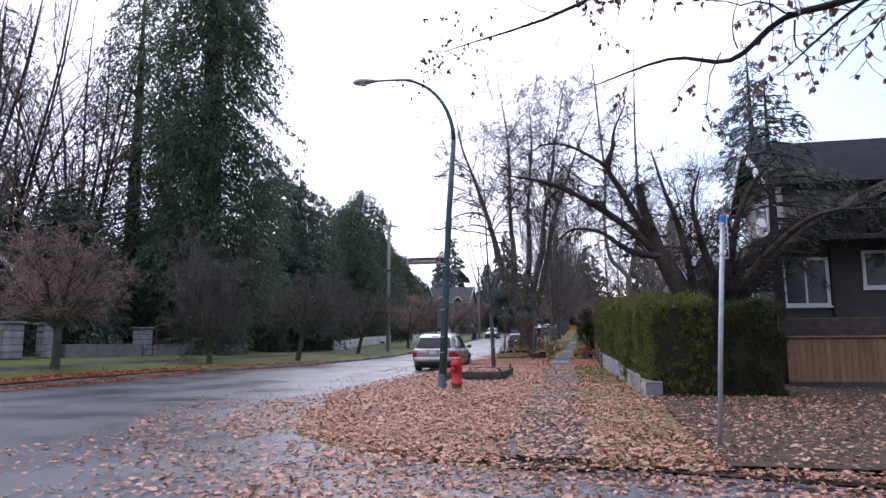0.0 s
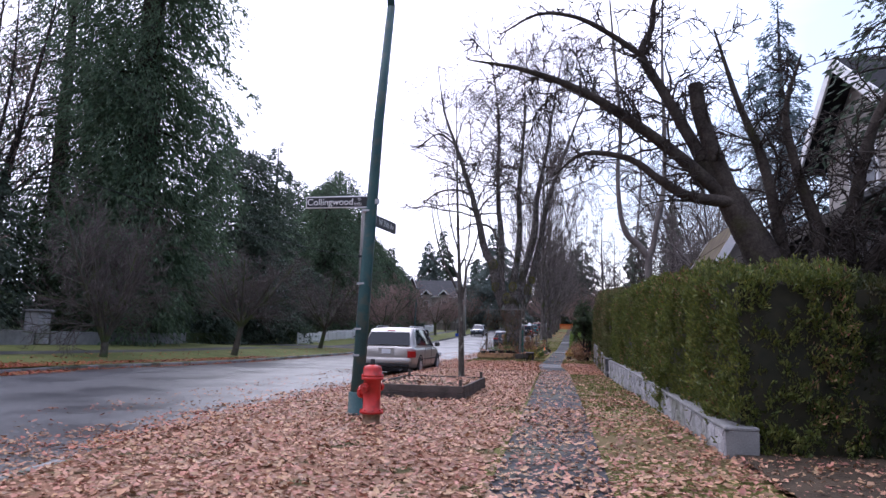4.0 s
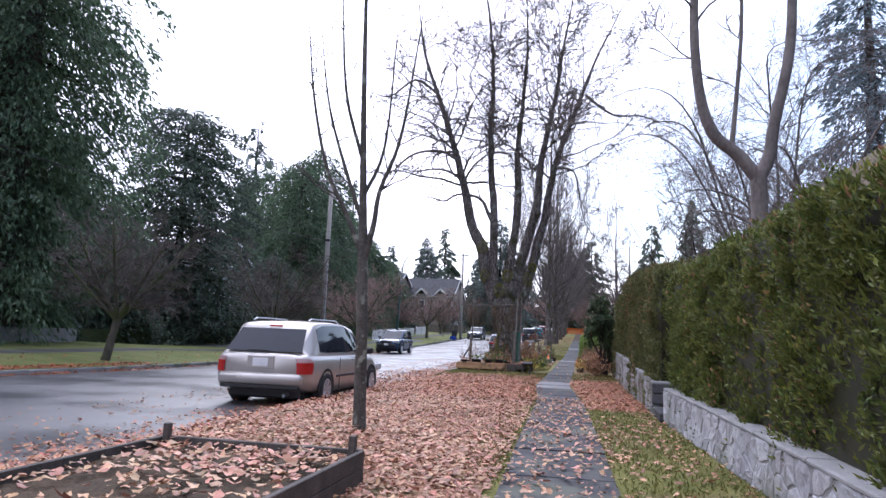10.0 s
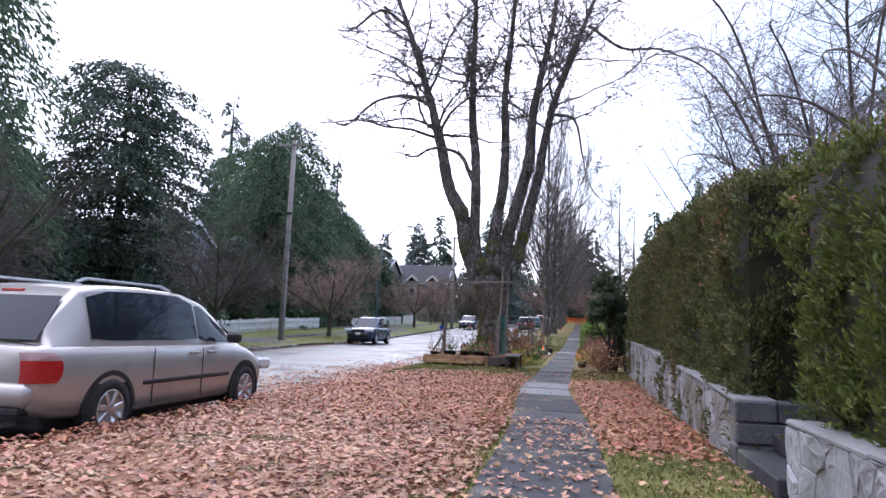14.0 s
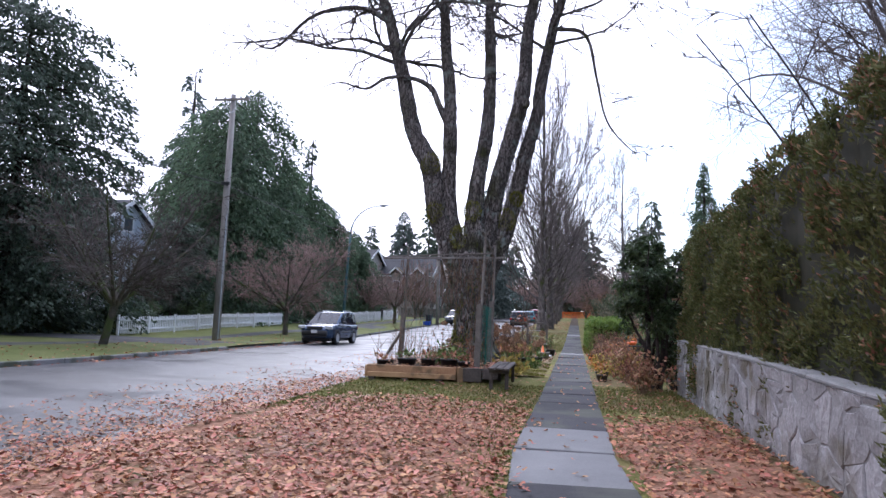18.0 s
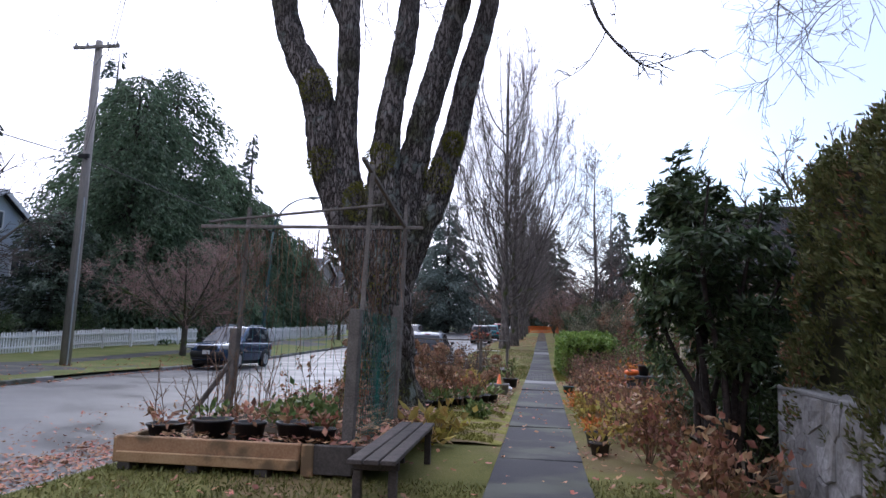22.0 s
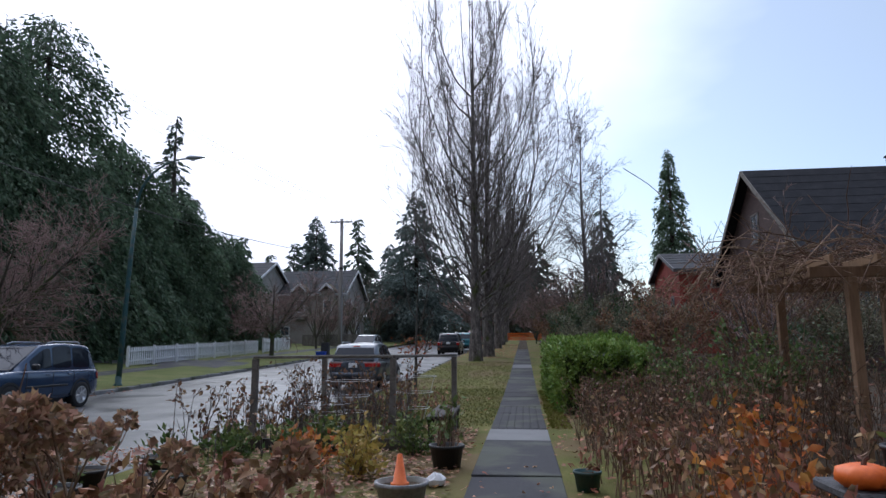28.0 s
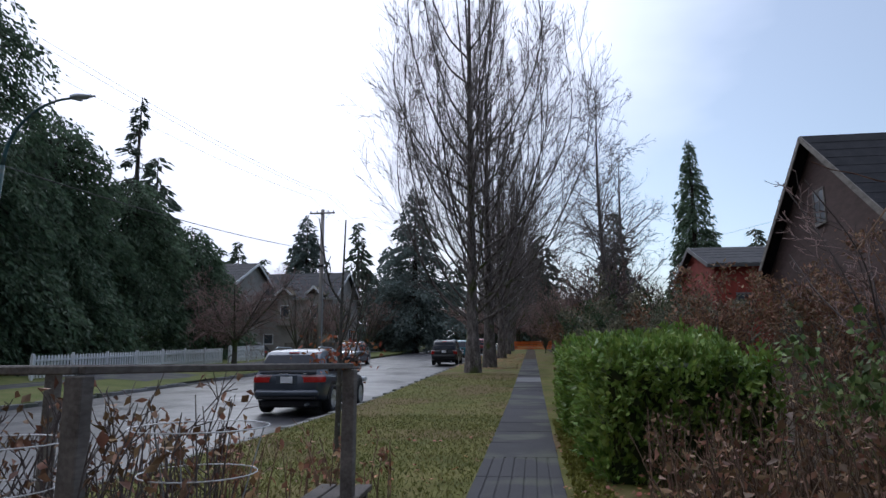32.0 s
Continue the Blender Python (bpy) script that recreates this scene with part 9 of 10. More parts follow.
dry_stalks(-3.3, -1.3, 63.5, 65.6, 45, 0.7, "dry brown stalks behind the garden frame", M_LEAF_BROWN, 300, seed=321)
dry_stalks(-4.7, -3.4, 59.6, 62.5, 50, 0.85, "dry brown stalks near the kerb", M_LEAF_DARK, 500, seed=322, mat=M_TWIG)


def cage(x, y, h):
    t = root("tomato_cage", x, y, land(x, y), "wire tomato cage of pale green hoops", "plant cage", "wire plant cages")
    for k in range(4):
        z, r = h * (0.25 + 0.25 * k), 0.2 + 0.06 * k
        pts = [(r * math.cos(a * 0.2618), r * math.sin(a * 0.2618), z) for a in range(25)]
        part("hoop", tube(bmesh.new(), pts, 0.004, 5), M_WHITE, t)
    for a in (0.3, 2.4, 4.5):
        part("leg", tube(bmesh.new(), [(0.07 * math.cos(a), 0.07 * math.sin(a), -0.05), (0.35 * math.cos(a), 0.35 * math.sin(a), h)], 0.004, 5), M_STEEL, t)


cage(-1.75, 62.2, 1.0)
cage(-3.0, 61.55, 0.62)
cage(-2.7, 61.8, 0.95)

# withered border on the house side of the pavement
spec = [(0.72, 2.2, 50.6, 53.4, 120, 0.62), (0.75, 2.4, 53.4, 56.4, 150, 0.66), (0.8, 2.6, 56.4, 59.6, 150, 0.75), (0.85, 2.8, 59.6, 62.6, 150, 0.85), (1.15, 3.0, 62.6, 65.8, 200, 0.85), (2.4, 4.6, 57.5, 61.5, 130, 1.1), (2.8, 5.2, 61.5, 66.5, 150, 1.3), (4.5, 8, 58, 66, 160, 1.3), (3.0, 6.0, 66.5, 72, 120, 1.4), (2.2, 3.2, 51.5, 54, 80, 0.9)]
for k, (x0, x1, y0, y1, n, h) in enumerate(spec):
    dry_stalks(x0, x1, y0, y1, n, h, "tangled red-brown withered perennials beside the pavement", M_LEAF_BROWN if k < 3 else M_LEAF_DARK, 1100, seed=330 + k, leaf_size=0.085 if k < 3 else 0.06, mat=M_TWIG_BROWN if k < 3 else M_TWIG_DARK)
for k, (x, y, r, h, mat, lab) in enumerate([(1.75, 56.4, 0.5, 0.7, M_LEAF_ORANGE, "shrub with bright orange autumn leaves"), (2.5, 58.6, 0.7, 0.8, M_LEAF_ORANGE, "shrub with bright orange autumn leaves"), (0.85, 51.6, 0.35, 0.35, M_LEAF_YELLOW, "low plant with yellow leaves at the pavement edge"), (0.8, 53.4, 0.3, 0.3, M_LEAF_YELLOW, "low plant with yellow leaves at the pavement edge"), (0.85, 55.0, 0.3, 0.25, M_LEAF_ORANGE, "low plant with orange leaves at the pavement edge"), (1.3, 50.4, 0.5, 0.6, M_LEAF_YELLOW, "low shrub with yellowing leaves"), (1.35, 46.3, 0.55, 0.9, M_LEAF_BROWN, "rust-brown shrub at the wall end"), (1.25, 48.9, 0.5, 0.8, M_LEAF_BROWN, "rust-brown shrub at the wall end"), (3.2, 61.5, 0.8, 1.6, M_LEAF_GREEN, "green and yellow bramble in the garden"), (4.3, 63.5, 0.9, 1.9, M_LEAF_GREEN, "green and yellow bramble in the garden"), (3.0, 65.0, 0.8, 1.5, M_LEAF_GREEN, "green and yellow bramble in the garden"), (2.35, 54.2, 0.35, 1.9, M_LEAF_GREEN, "climbing plant with yellow-green leaves on an arbour"), (6.0, 66.0, 1.2, 2.0, M_RHODO, "dull green garden shrub"), (2.2, 51.8, 0.6, 0.9, M_RHODO, "low dark rhododendron shoots")]):
    shrub(x, y, r, h, mat, lab, n=420 if h < 1.2 else 700, size=0.1, thin=0.065, stems=12, twig=M_TWIG_BROWN, seed=350 + k, name="garden_shrub")
potted(0.66, 58.5, 0.14, 0.2, M_POLE_GREEN, "dark green pot beside the pavement", M_LEAF_BROWN, 24, 0.12, 0.1, 0.08, seed=371)
potted(0.72, 50.0, 0.16, 0.2, M_BLACK, "black pot with orange leaves at the pavement edge", M_LEAF_ORANGE, 60, 0.2, 0.2, 0.1, seed=372)
potted(0.7, 49.3, 0.13, 0.16, M_TIMBER_DARK, "brown pot at the pavement edge", M_LEAF_YELLOW, 50, 0.2, 0.2, 0.1, seed=373)

# stone plinth with pots, bowl and pumpkin
t = root("stone_plinth", 2.4, 55.4, land(2.4, 55.4), "rough dark stone plinth with a flat top in the garden", "stone plinth")
for k in range(5):
    part("boulder", box(bmesh.new(), -0.62 + 0.25 * k, -0.39 + 0.25 * k, -0.22, 0.22, -0.05, 0.6 + 0.03 * math.sin(k * 2), 0.05), M_DARK_STONE, t)
part("top_slab", box(bmesh.new(), -0.66, 0.68, -0.27, 0.27, 0.64, 0.7, 0.015), M_DARK_STONE, t)
zt = land(2.4, 55.4) + 0.7
for k, (x, r) in enumerate([(2.15, 0.12), (2.42, 0.13), (2.72, 0.13), (2.95, 0.1)]):
    potted(x, 55.4, r, 0.22, M_BLACK, "black pot standing on a stone plinth", M_TWIG_BROWN if k % 2 else M_LEAF_GREEN, 14, 0.1, 0.12, 0.06, z=zt, seed=380 + k)
t = root("pumpkin", 1.88, 55.32, zt, "flattened orange pumpkin on the stone plinth", "pumpkin")
bm = lathe(bmesh.new(), [(0.01, 0.0), (0.1, 0.005), (0.15, 0.05), (0.14, 0.1), (0.06, 0.13), (0.0, 0.12)], 24)
for v in bm.verts:
    a = math.atan2(v.co.y, v.co.x)
    f = 1 + 0.07 * math.cos(8 * a)
    v.co.x *= f
    v.co.y *= f
part("rind", bm, M_ORANGE, t, "", True)
part("stalk", tube(bmesh.new(), [(0, 0, 0.115), (0.01, 0, 0.15), (0.03, 0, 0.165)], [0.016, 0.012, 0.014], 7), M_TWIG_BROWN, t)
t = root("teal_crate", 3.45, 55.6, land(3.45, 55.6), "teal plastic tub under the arbour", "tub")
part("tub", lathe(bmesh.new(), [(0.16, 0), (0.2, 0.3), (0.21, 0.3), (0.21, 0.33), (0.185, 0.33), (0.17, 0.1)], 20), P_TEAL, t, "", True)

# timber arbour
ax, ay = 3.2, 54.9
t = root("garden_arbour", ax, ay, land(ax, ay), "pale timber garden arbour with an arched slatted top", "arbour")
for sx in (-0.66, 0.66):
    for sy in (-0.5, 0.5):
        part("post", box(bmesh.new(), sx - 0.055, sx + 0.055, sy - 0.055, sy + 0.055, -0.05, 2.02, 0.006), M_TIMBER_PALE, t)
for sx in (-0.24, 0.24):
    part("post", box(bmesh.new(), sx - 0.05, sx + 0.05, 0.45, 0.55, -0.05, 2.02, 0.006), M_TIMBER_PALE, t)
for sy in (-0.58, 0.58):
    part("header", box(bmesh.new(), -0.84, 0.84, sy - 0.022, sy + 0.022, 1.98, 2.14, 0.006), M_TIMBER_PALE, t)
    part("lower_header", box(bmesh.new(), -0.8, 0.8, sy * 0.86 - 0.02, sy * 0.86 + 0.02, 1.84, 1.97, 0.005), M_TIMBER_PALE, t)
    part("mid_rail", box(bmesh.new(), -0.66, 0.66, sy * 0.84 - 0.03, sy * 0.84 + 0.03, 0.98, 1.08, 0.005), M_TIMBER_PALE, t)
for sx in (-0.62, 0.62):
    pts = [(sx, 0.62 * math.cos(a * math.pi / 10), 2.14 + 0.72 * math.sin(a * math.pi / 10)) for a in range(11)]
    for p, q in zip(pts, pts[1:]):
        part("arch_piece", beam(bmesh.new(), p, q, 0.05, 0.1, 0.004), M_TIMBER_PALE, t)
for a in range(1, 10, 2):
    c, s = math.cos(a * math.pi / 10), math.sin(a * math.pi / 10)
    part("purlin", box(bmesh.new(), -0.74, 0.74, 0.67 * c - 0.025, 0.67 * c + 0.025, 2.14 + 0.76 * s - 0.02, 2.14 + 0.76 * s + 0.025, 0.005), M_TIMBER_PALE, t)
dry_stalks(2.4, 3.6, 54.2, 54.5, 18, 1.9, "bare climbing stems on a timber arbour", M_LEAF_GREEN, 120, seed=390, name="climbing_vine", leaf_size=0.12)

# vine-covered pergola further on
t = root("pergola", 5.6, 61.5, land(5.6, 61.5), "brown timber pergola smothered in bare vines", "pergola")
for sx in (-1.4, 0.2, 1.8):
    for sy in (-1.2, 1.2):
        part("post", box(bmesh.new(), sx - 0.06, sx + 0.06, sy - 0.06, sy + 0.06, -0.05, 2.3, 0.006), M_FENCE_WOOD, t)
for sy in (-1.2, 1.2):
    part("beam", box(bmesh.new(), -1.9, 2.4, sy - 0.04, sy + 0.04, 2.304, 2.44, 0.006), M_FENCE_WOOD, t)
for k in range(8):
    part("rafter", box(bmesh.new(), -1.8 + 0.55 * k, -1.75 + 0.55 * k, -1.6, 1.6, 2.444, 2.55, 0.005), M_FENCE_WOOD, t)
g = random.Random(395)
vines = []
for k in range(330):
    p = np.array([g.uniform(-2.6, 2.6), g.uniform(-1.7, 1.7), g.uniform(2.35, 2.75)])
    a = g.uniform(0, 6.28)
    L = g.uniform(0.6, 1.8)
    vines.append((up(p, p + 0.5 * L * np.array([math.cos(a), math.sin(a), 0.25]), p + L * np.array([math.cos(a), math.sin(a), -0.1 - 0.4 * g.random()])), [0.012, 0.009, 0.005]))
bundle("bare_vine", [even(vines, 5)] + branch_out(vines, [(3, 0.4, 0.9, 0.22, -0.03, 4, 0.7, 0.1)], g, 0.0045), 4, M_TWIG_BROWN, t)

# one long bare stem arching up from the garden
t = root("rose_stem", 3.05, 61.3, land(3.05, 61.3), "single long bare arching rose stem above the garden", "rose")
part("stem", tube(bmesh.new(), bend((up((0, 0, -0.1), (-0.03, 0, 1.3), (-0.27, 0, 2.49), (-0.61, 0, 3.2), (-0.99, 0, 3.75), (-1.45, 0, 4.11)), [0.016, 0.014, 0.012, 0.01, 0.008, 0.004]))[0], 0.006, 6), M_TWIG_BROWN, t)

# ---- houses ----
M_SHINGLE_WALL = material("dark_grey_shingles", [(0.05, 0.048, 0.05), (0.075, 0.072, 0.075), (0.1, 0.095, 0.098)], scale=2, fine=25, rough=0.9, bump=0.5, stretch=(1, 1, 4))
M_STUCCO = material("beige_stucco", [(0.25, 0.23, 0.21), (0.34, 0.315, 0.29), (0.41, 0.385, 0.36)], scale=1, fine=40, rough=0.95, bump=0.3)
M_SIDING = material("pale_blue_siding", [(0.38, 0.43, 0.5), (0.5, 0.55, 0.62), (0.58, 0.62, 0.68)], scale=1, fine=25, rough=0.85, bump=0.2)
M_BROWN_WALL = material("brown_cedar_shingles", [(0.05, 0.03, 0.027), (0.075, 0.047, 0.042), (0.1, 0.065, 0.06)], scale=2, fine=25, rough=0.9, bump=0.5, stretch=(1, 1, 4))
M_RED_WALL = material("barn_red_siding", [(0.2, 0.035, 0.025), (0.27, 0.05, 0.035), (0.32, 0.065, 0.045)], scale=1.5, fine=25, rough=0.9, bump=0.3)
M_ROOF = material("dark_asphalt_shingles", [(0.025, 0.026, 0.03), (0.04, 0.041, 0.046), (0.06, 0.06, 0.066)], scale=2, fine=20, rough=0.9, bump=0.6, bump_dist=0.02)
M_ROOF_BLACK = material("near_black_shingles", [(0.012, 0.013, 0.016), (0.02, 0.021, 0.025), (0.032, 0.033, 0.038)], scale=2, fine=20, rough=0.95, bump=0.6, bump_dist=0.02, spec=0.2)
M_ROOF_MOSS = material("mossy_brown_shingles", [(0.06, 0.045, 0.03), (0.1, 0.075, 0.045), (0.14, 0.12, 0.05)], scale=2, fine=20, rough=0.95, bump=0.6, bump_dist=0.02)


def house(x, y, w, d, h, rise, wall, roof, label, ridge="y", windows=(), over=0.45, trim=M_WHITE, turn=0, z=None, doors=(), chimney=None, courses=True, sash=None):
    """A gabled house; w along x, d along y. Windows: (face, offset along it, sill height, width, height)."""
    z = land(x, y) if z is None else z
    sash = sash or trim
    t = root("house", x, y, z, label, "house", turn=turn)
    a, b = w / 2, d / 2
    bm = bmesh.new()
    box(bm, -a, a, -b, b, -0.4, h)
    part("wall", bm, wall, t)
    bm = bmesh.new()
    if ridge == "y":
        tri = [(-a, 0, h + 0.003), (a, 0, h + 0.003), (0, 0, h + rise)]
        ends = [[(p[0], s * b, p[2]) for p in tri] for s in (-1, 1)]
    else:
        tri = [(0, -b, h + 0.003), (0, b, h + 0.003), (0, 0, h + rise)]
        ends = [[(s * a, p[1], p[2]) for p in tri] for s in (-1, 1)]
    va = [bm.verts.new(p) for p in ends[0]]
    vb = [bm.verts.new(p) for p in ends[1]]
    bm.faces.new(va)
    bm.faces.new(vb[::-1])
    for k in range(3):
        bm.faces.new((va[k], vb[k], vb[(k + 1) % 3], va[(k + 1) % 3]))
    bmesh.ops.recalc_face_normals(bm, faces=bm.faces)
    part("gable_wall", bm, wall, t)
    run = a if ridge == "y" else b
    long_ = (b if ridge == "y" else a) + over
    sl = math.hypot(run, rise)
    for s in (-1, 1):
        bm = bmesh.new()
        L = sl * (1 + over / run)
        ang = math.atan2(rise, run)
        rot = Matrix.Rotation(0 if ridge == "y" else radians(90), 4, "Z")
        m = rot @ Matrix.Translation((0, 0, h + rise + 0.03)) @ Matrix.Rotation(s * ang, 4, "Y")
        box(bm, 0 if s > 0 else -L, L if s > 0 else 0, -long_, long_, 0.0, 0.12, 0.0, m)
        slope = part("roof_slope", bm, roof, t)
        if courses:
            for k in range(1, int(L / 0.9)):
                part("shingle_course", box(bmesh.new(), s * 0.9 * k - 0.02, s * 0.9 * k + 0.02, -long_ + 0.01, long_ - 0.01, 0.121, 0.135, 0.0, m), roof, slope)
        for e in (-1, 1):
            part("barge_board", box(bmesh.new(), 0 if s > 0 else -L, L if s > 0 else 0, e * (long_ + 0.025) - 0.022, e * (long_ + 0.025) + 0.022, -0.13, 0.13, 0.0, m), trim, t)
        part("eave_fascia", box(bmesh.new(), s * L - 0.02 + 0.024 * s, s * L + 0.02 + 0.024 * s, -long_, long_, -0.12, 0.1, 0.0, m), trim, t)
    if chimney:
        cx, cy, ch = chimney
        part("chimney", box(bmesh.new(), cx - 0.35, cx + 0.35, cy - 0.35, cy + 0.35, h, ch, 0.02), M_BROWN_WALL, t)
        part("chimney_cap", box(bmesh.new(), cx - 0.42, cx + 0.42, cy - 0.42, cy + 0.42, ch + 0.003, ch + 0.1, 0.02), M_CONCRETE, t)
    for face, o, zz, ww, hh in windows:
        rot = {"s": 0, "n": 180, "w": -90, "e": 90}[face]
        dist = {"s": b, "n": b, "w": a, "e": a}[face]
        m = Matrix.Rotation(radians(rot), 4, "Z") @ Matrix.Translation((o, -dist, zz))
        part("window_recess", box(bmesh.new(), -ww / 2, ww / 2, -0.01, 0.02, 0, hh, 0.0, m), M_BLACK, t)
        win = part("window_frame", box(box(box(box(bmesh.new(), -ww / 2 - 0.09, -ww / 2, -0.05, 0.02, -0.09, hh + 0.09, 0.0, m), ww / 2, ww / 2 + 0.09, -0.05, 0.02, -0.09, hh + 0.09, 0.0, m), -ww / 2, ww / 2, -0.05, 0.02, hh, hh + 0.09, 0.0, m), -ww / 2, ww / 2, -0.05, 0.02, -0.09, 0, 0.0, m), sash, t)
        n = 2 if ww > 0.9 else 1
        for k in range(n):
            x0, x1 = -ww / 2 + ww * k / n, -ww / 2 + ww * (k + 1) / n
            part("pane", box(bmesh.new(), x0 + 0.025, x1 - 0.025, -0.025, -0.015, 0.025, hh - 0.025, 0.0, m), M_WINDOW, win)
            if k:
                part("mullion", box(bmesh.new(), x0 - 0.025, x0 + 0.025, -0.045, -0.012, 0.002, hh - 0.002, 0.0, m), sash, win)
        part("window_sill", box(bmesh.new(), -ww / 2 - 0.12, ww / 2 + 0.12, -0.1, -0.052, -0.13, -0.08, 0.0, m), sash, win)
    for face, o, ww, hh in doors:
        rot = {"s": 0, "n": 180, "w": -90, "e": 90}[face]
        dist = {"s": b, "n": b, "w": a, "e": a}[face]
        m = Matrix.Rotation(radians(rot), 4, "Z") @ Matrix.Translation((o, -dist, 0.3))
        door = part("door", box(bmesh.new(), -ww / 2, ww / 2, -0.03, 0.02, 0, hh, 0.0, m), M_TIMBER_DARK, t)
        part("door_handle", lathe(bmesh.new(), [(0.03, 0), (0.03, 0.06)], 8, m @ Matrix.Translation((ww / 2 - 0.1, -0.03, 1.0)) @ Matrix.Rotation(radians(90), 4, "X")), M_STEEL, door)
    return t


corner_house = house(11.6, 25.8, 9.6, 10.4, 4.0, 2.2, M_SHINGLE_WALL, M_ROOF, "dark grey shingled corner house with white window trim", "y", [("s", -4.2, 2.15, 1.0, 1.15), ("s", -2.45, 2.6, 0.5, 0.85), ("s", 0.5, 2.2, 1.4, 1.2), ("w", 2.0, 2.2, 1.2, 1.2), ("w", -2.0, 2.2, 1.2, 1.2), ], over=0.6, trim=M_TIMBER, sash=M_WHITE, doors=[("w", 4.0, 0.95, 2.05)])
part("porch_roof", box(bmesh.new(), -5.6, -1.6, -6.3, -4.9, 3.72, 3.86, 0.02), M_ROOF, corner_house, "dark mossy porch roof edge")
part("downpipe", tube(bmesh.new(), [(-3.55, -5.26, -0.2), (-3.55, -5.26, 3.7)], 0.045, 8), M_BLACK, corner_house)
part("porch_deck", box(bmesh.new(), -5.3, 2.0, -6.6, -5.25, 1.2, 1.72, 0.02), M_TIMBER_DARK, corner_house, "dark timber deck wall above a fence")
part("upper_storey", box(bmesh.new(), -4.6, 1.8, -5.1, -0.9, 3.9, 5.6, 0.02), M_STUCCO, corner_house, "pale grey upper storey")
bm = bmesh.new()
va = [bm.verts.new(p) for p in ((-4.6, -5.1, 5.603), (-4.6, -0.9, 5.603), (-4.6, -3.0, 7.1))]
vb = [bm.verts.new(p) for p in ((1.8, -5.1, 5.603), (1.8, -0.9, 5.603), (1.8, -3.0, 7.1))]
bm.faces.new(va)
bm.faces.new(vb[::-1])
for k in range(3):
    bm.faces.new((va[k], vb[k], vb[(k + 1) % 3], va[(k + 1) % 3]))
bmesh.ops.recalc_face_normals(bm, faces=bm.faces)
part("upper_gable", bm, M_STUCCO, corner_house)
for s_ in (-1, 1):
    m_ = Matrix.Translation((0, -3.0, 7.13)) @ Matrix.Rotation(-s_ * math.atan2(1.5, 2.1), 4, "X")
    part("upper_roof_slope", box(bmesh.new(), -5.1, 2.2, 0 if s_ > 0 else -3.1, 3.1 if s_ > 0 else 0, 0, 0.1, 0.0, m_), M_ROOF_BLACK, corner_house)
    part("upper_barge_board", box(bmesh.new(), -5.15, -5.105, 0 if s_ > 0 else -3.1, 3.1 if s_ > 0 else 0, -0.14, 0.11, 0.0, m_), M_WHITE, corner_house, "white painted barge board")
up_win = part("upper_window", box(bmesh.new(), -4.66, -4.602, -3.7, -2.3, 4.3, 5.4, 0.01), M_WHITE, corner_house, "white upper window")
part("pane", box(bmesh.new(), -4.675, -4.662, -3.6, -2.4, 4.4, 5.3, 0.0), M_WINDOW, up_win)
house(6.6, 33.9, 2.6, 5.0, 3.15, 2.1, M_STUCCO, M_ROOF_MOSS, "small garage with a white-edged gable and mossy roof", "y", [("s", 0.0, 1.6, 1.0, 1.0)], over=0.4)
house(-34.5, 72.5, 9.5, 9.5, 5.2, 3.0, M_SIDING, M_ROOF, "pale blue-grey two-storey house with white gable trim", "x", [("e", -3.2, 1.0, 1.4, 1.4), ("e", 2.6, 1.0, 1.4, 1.5), ("e", -2.4, 3.7, 1.2, 1.2), ("e", 2.0, 3.7, 1.2, 1.2), ("s", 2.6, 1.0, 1.2, 1.3), ("s", 2.0, 3.6, 1.1, 1.2), ("s", -2.0, 3.6, 1.1, 1.2), ("e", 0, 6.2, 0.9, 0.9)], doors=[("e", 0.0, 1.0, 2.1)])
house(-30.5, 67.2, 4.0, 5.0, 2.6, 1.4, M_SIDING, M_ROOF, "low porch wing of a pale blue house", "x", [("e", 0.8, 0.9, 1.2, 1.2), ("s", 0.5, 0.9, 1.2, 1.2)])
house(-33, 124, 10, 10, 6.6, 2.4, M_STUCCO, M_ROOF, "beige two-storey house up the street", "x", [("s", 3.0, 1.2, 1.2, 1.4), ("s", -2.5, 4.2, 1.2, 1.3), ("s", 3.0, 4.2, 1.2, 1.3), ("e", -2.5, 4.2, 1.2, 1.3), ("e", 2.5, 4.2, 1.2, 1.3)])
hb = house(-24.5, 131, 8.5, 10, 5.6, 3.0, M_STUCCO, M_ROOF, "grey-beige house with small gables and blue-white windows", "x", [("s", -2.6, 0.8, 0.9, 0.9), ("s", -0.6, 3.4, 1.0, 1.3), ("s", 2.6, 3.4, 1.0, 1.3), ("e", -2.0, 3.4, 1.1, 1.3), ("e", 2.0, 1.0, 1.4, 1.4)])
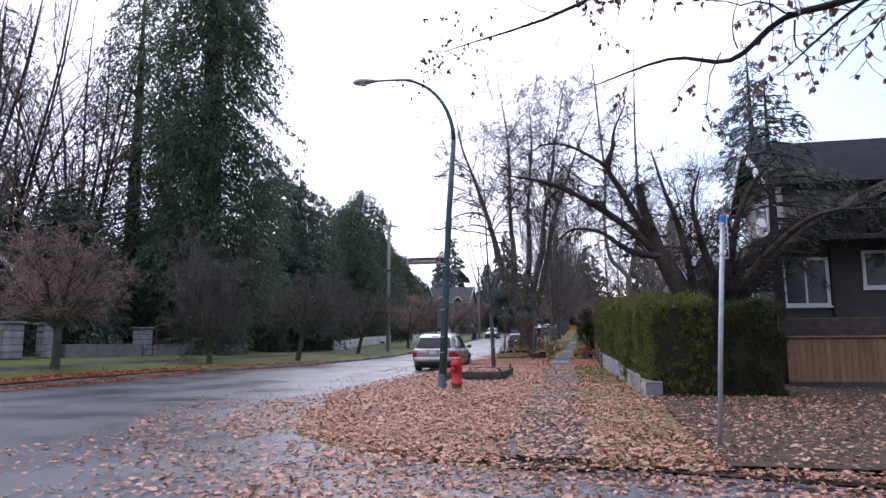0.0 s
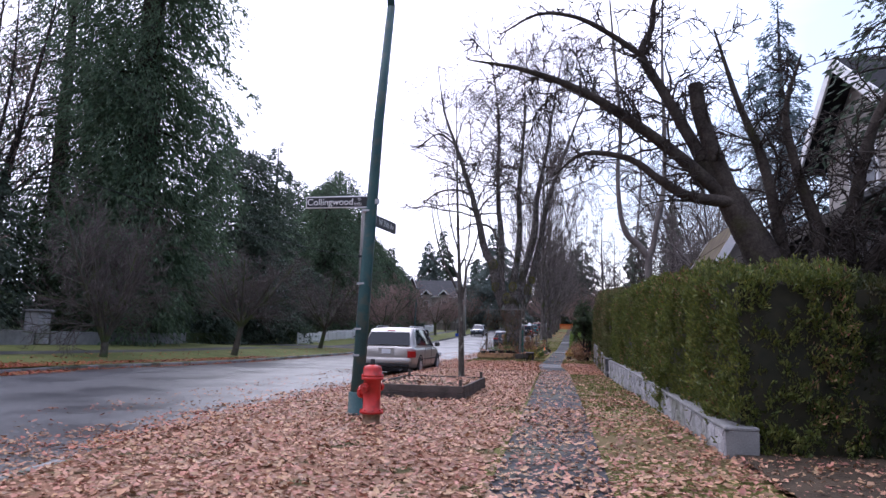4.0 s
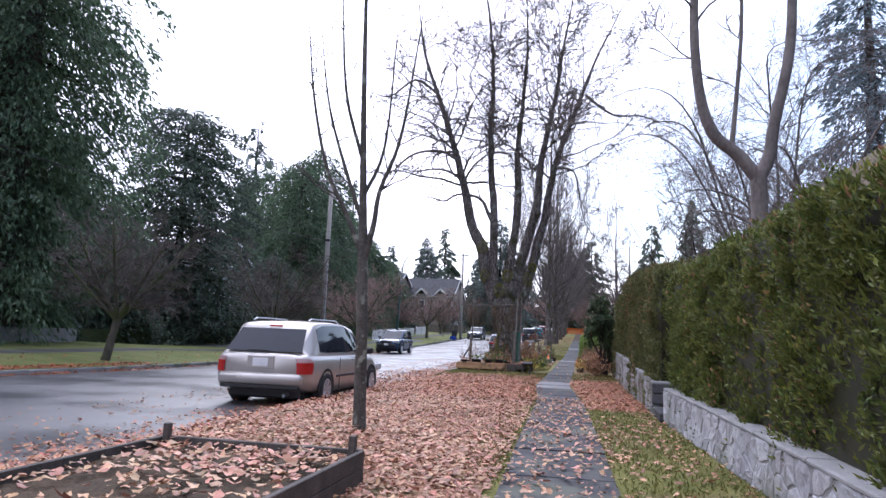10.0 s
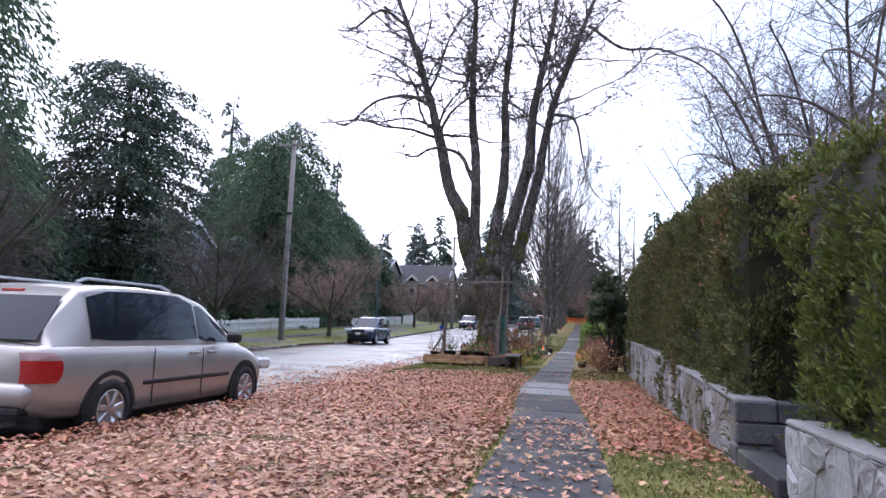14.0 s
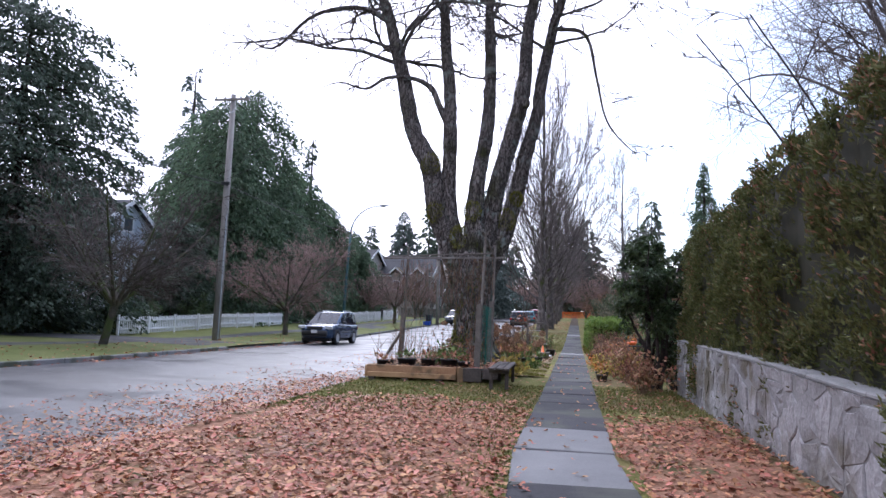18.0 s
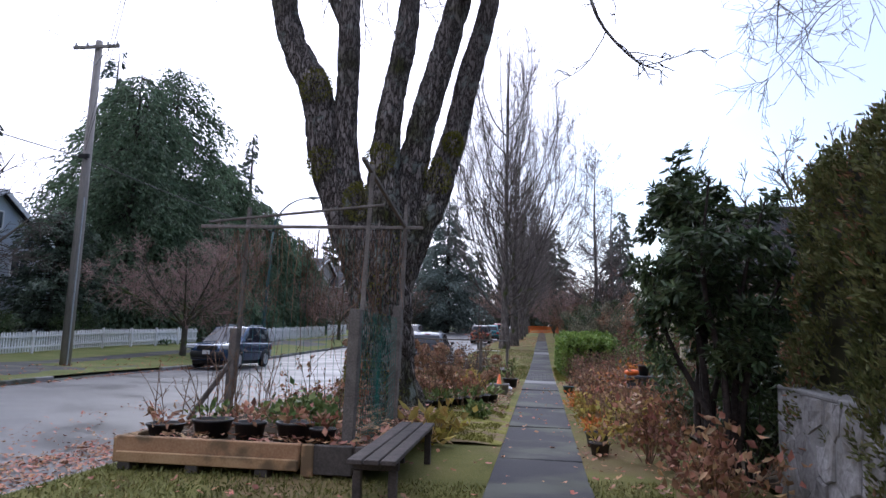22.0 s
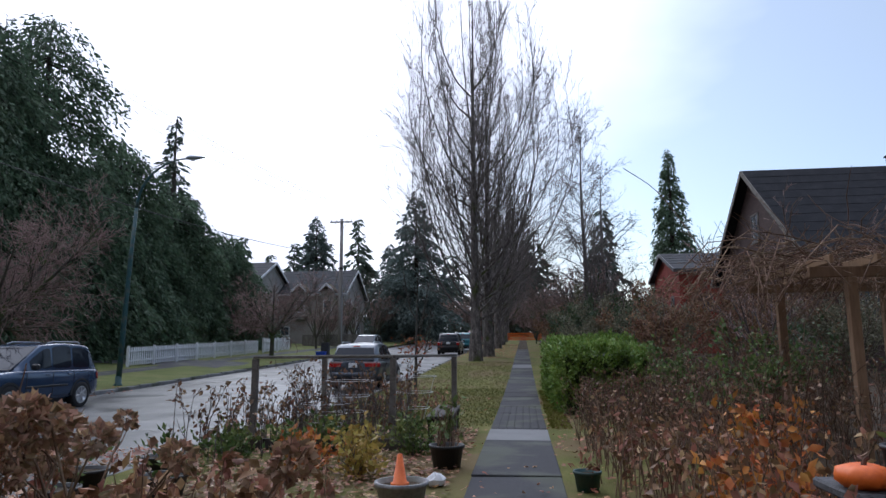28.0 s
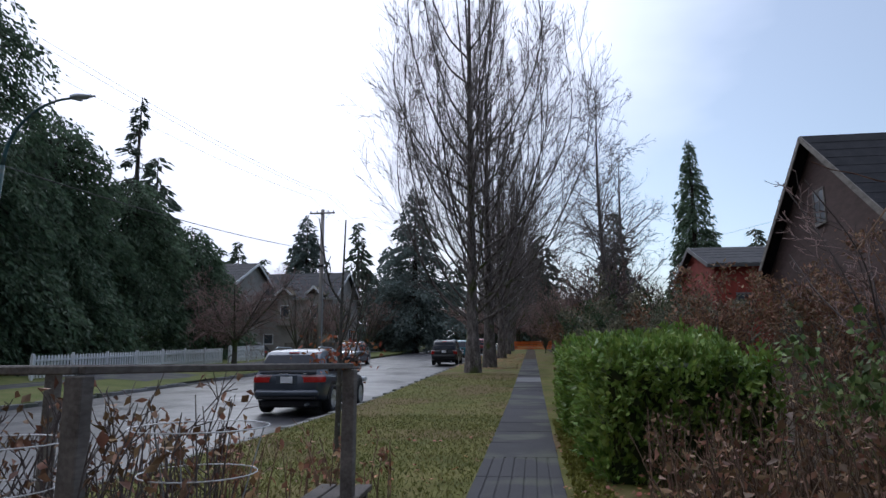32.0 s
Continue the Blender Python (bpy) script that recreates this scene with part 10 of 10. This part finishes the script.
for o in (-0.6, 2.6):
    for s in (-1, 1):
        part("dormer_roof", box(bmesh.new(), 0 if s > 0 else -1.25, 1.25 if s > 0 else 0, -1.2, 1.0, 0, 0.1, 0.0, Matrix.Translation((o, -5.2, 6.5)) @ Matrix.Rotation(s * 0.75, 4, "Y")), M_ROOF_MOSS, hb)
        part("dormer_trim", box(bmesh.new(), 0 if s > 0 else -1.25, 1.25 if s > 0 else 0, -1.24, -1.202, -0.1, 0.1, 0.0, Matrix.Translation((o, -5.2, 6.5)) @ Matrix.Rotation(s * 0.75, 4, "Y")), M_WHITE, hb)
    part("bay", box(bmesh.new(), o - 0.75, o + 0.75, -5.75, -4.95, 2.6, 5.75, 0.02), M_STUCCO, hb)
    part("bay_window", box(bmesh.new(), o - 0.5, o + 0.5, -5.8, -5.752, 3.3, 4.7, 0.01), M_WHITE, hb)
    part("bay_pane", box(bmesh.new(), o - 0.4, o + 0.4, -5.82, -5.802, 3.4, 4.6, 0.0), M_WINDOW, hb)
house(17.3, 89.0, 9.0, 13.5, 5.2, 5.2, M_BROWN_WALL, M_ROOF_BLACK, "brown shingled house with a steep dark gable roof", "x", [("w", 0.0, 6.6, 1.0, 1.4), ("w", -3.0, 1.5, 1.3, 1.4), ("w", 3.0, 1.5, 1.3, 1.4), ("s", -2.5, 2.0, 1.2, 1.3), ("s", 2.0, 2.0, 1.2, 1.3)], over=0.55, trim=M_TIMBER, chimney=(2.5, -1.0, 10.8))
house(15.2, 106.0, 7.5, 9.0, 6.0, 1.6, M_RED_WALL, M_ROOF, "barn-red house with a pale roof edge", "x", [("w", -2.0, 3.0, 0.9, 1.1), ("w", 2.0, 3.0, 0.9, 1.1), ("s", -2.0, 3.0, 0.9, 1.1)], trim=M_CONCRETE_PALE)
house(-31, 24, 8, 9, 4.5, 2.6, M_STUCCO, M_ROOF, "grey house behind stone gate pillars", "x", [("e", -2.5, 1.2, 1.2, 1.4), ("e", 2.0, 1.2, 1.2, 1.4), ("s", 2.0, 1.2, 1.2, 1.4)])
house(-33, 150, 9, 10, 6, 2.6, M_BROWN_WALL, M_ROOF, "distant brown house up the street", "x", [("s", 2.5, 3.8, 1.2, 1.3), ("e", 0, 3.8, 1.2, 1.3)])

# low grey fence, bins and barrier far up the street
t = root("board_fence", -19.5, 118.5, land(-19.5, 118.5), "weathered grey board fence before a house", "fence")
for k in range(40):
    part("board", box(bmesh.new(), -3.0 + 0.15 * k, -2.86 + 0.15 * k, -0.012, 0.012, 0.05, 1.2 + 0.02 * rng.random(), 0.004), M_TIMBER, t)
part("rail", box(bmesh.new(), -3.0, 3.0, 0.014, 0.06, 0.9, 1.0, 0.004), M_TIMBER, t)
M_BLUE_BIN = material("blue_plastic", [(0.01, 0.05, 0.4), (0.015, 0.07, 0.5), (0.02, 0.09, 0.55)], scale=4, fine=30, rough=0.5, bump=0.05)
t = root("recycling_box", -14.9, 100.2, land(-14.9, 100.2), "blue recycling box at the far kerb", "recycling box")
part("box_body", box(bmesh.new(), -0.35, 0.35, -0.25, 0.25, 0, 0.36, 0.04), M_BLUE_BIN, t)
part("rim", box(bmesh.new(), -0.38, 0.38, -0.28, 0.28, 0.364, 0.4, 0.012), M_BLUE_BIN, t)
t = root("wheeled_bin", -15.0, 101.6, land(-15, 101.6), "grey wheeled rubbish bin at the far kerb", "rubbish bin")
part("bin_body", box(bmesh.new(), -0.28, 0.28, -0.3, 0.3, 0.06, 0.95, 0.05), M_ROOF, t)
part("lid", box(bmesh.new(), -0.31, 0.31, -0.33, 0.33, 0.954, 1.02, 0.025), M_ROOF, t)
for s in (-1, 1):
    part("wheel", lathe(bmesh.new(), [(0.1, -0.03), (0.1, 0.03)], 14, Matrix.Translation((s * 0.24, 0.28, 0.1)) @ Matrix.Rotation(radians(90), 4, "Y")), M_RUBBER, t)
t = root("site_barrier", 0.4, 150, land(0.4, 150), "orange plastic mesh barrier far along the pavement", "barrier")
for k in range(5):
    part("mesh_band", box(bmesh.new(), -2.6, 2.4, -0.01, 0.01, 0.1 + 0.22 * k, 0.24 + 0.22 * k, 0.003), M_ORANGE, t)
for k in range(4):
    part("stake", box(bmesh.new(), -2.6 + 1.65 * k, -2.55 + 1.65 * k, 0.012, 0.06, -0.1, 1.25, 0.004), M_TIMBER, t)
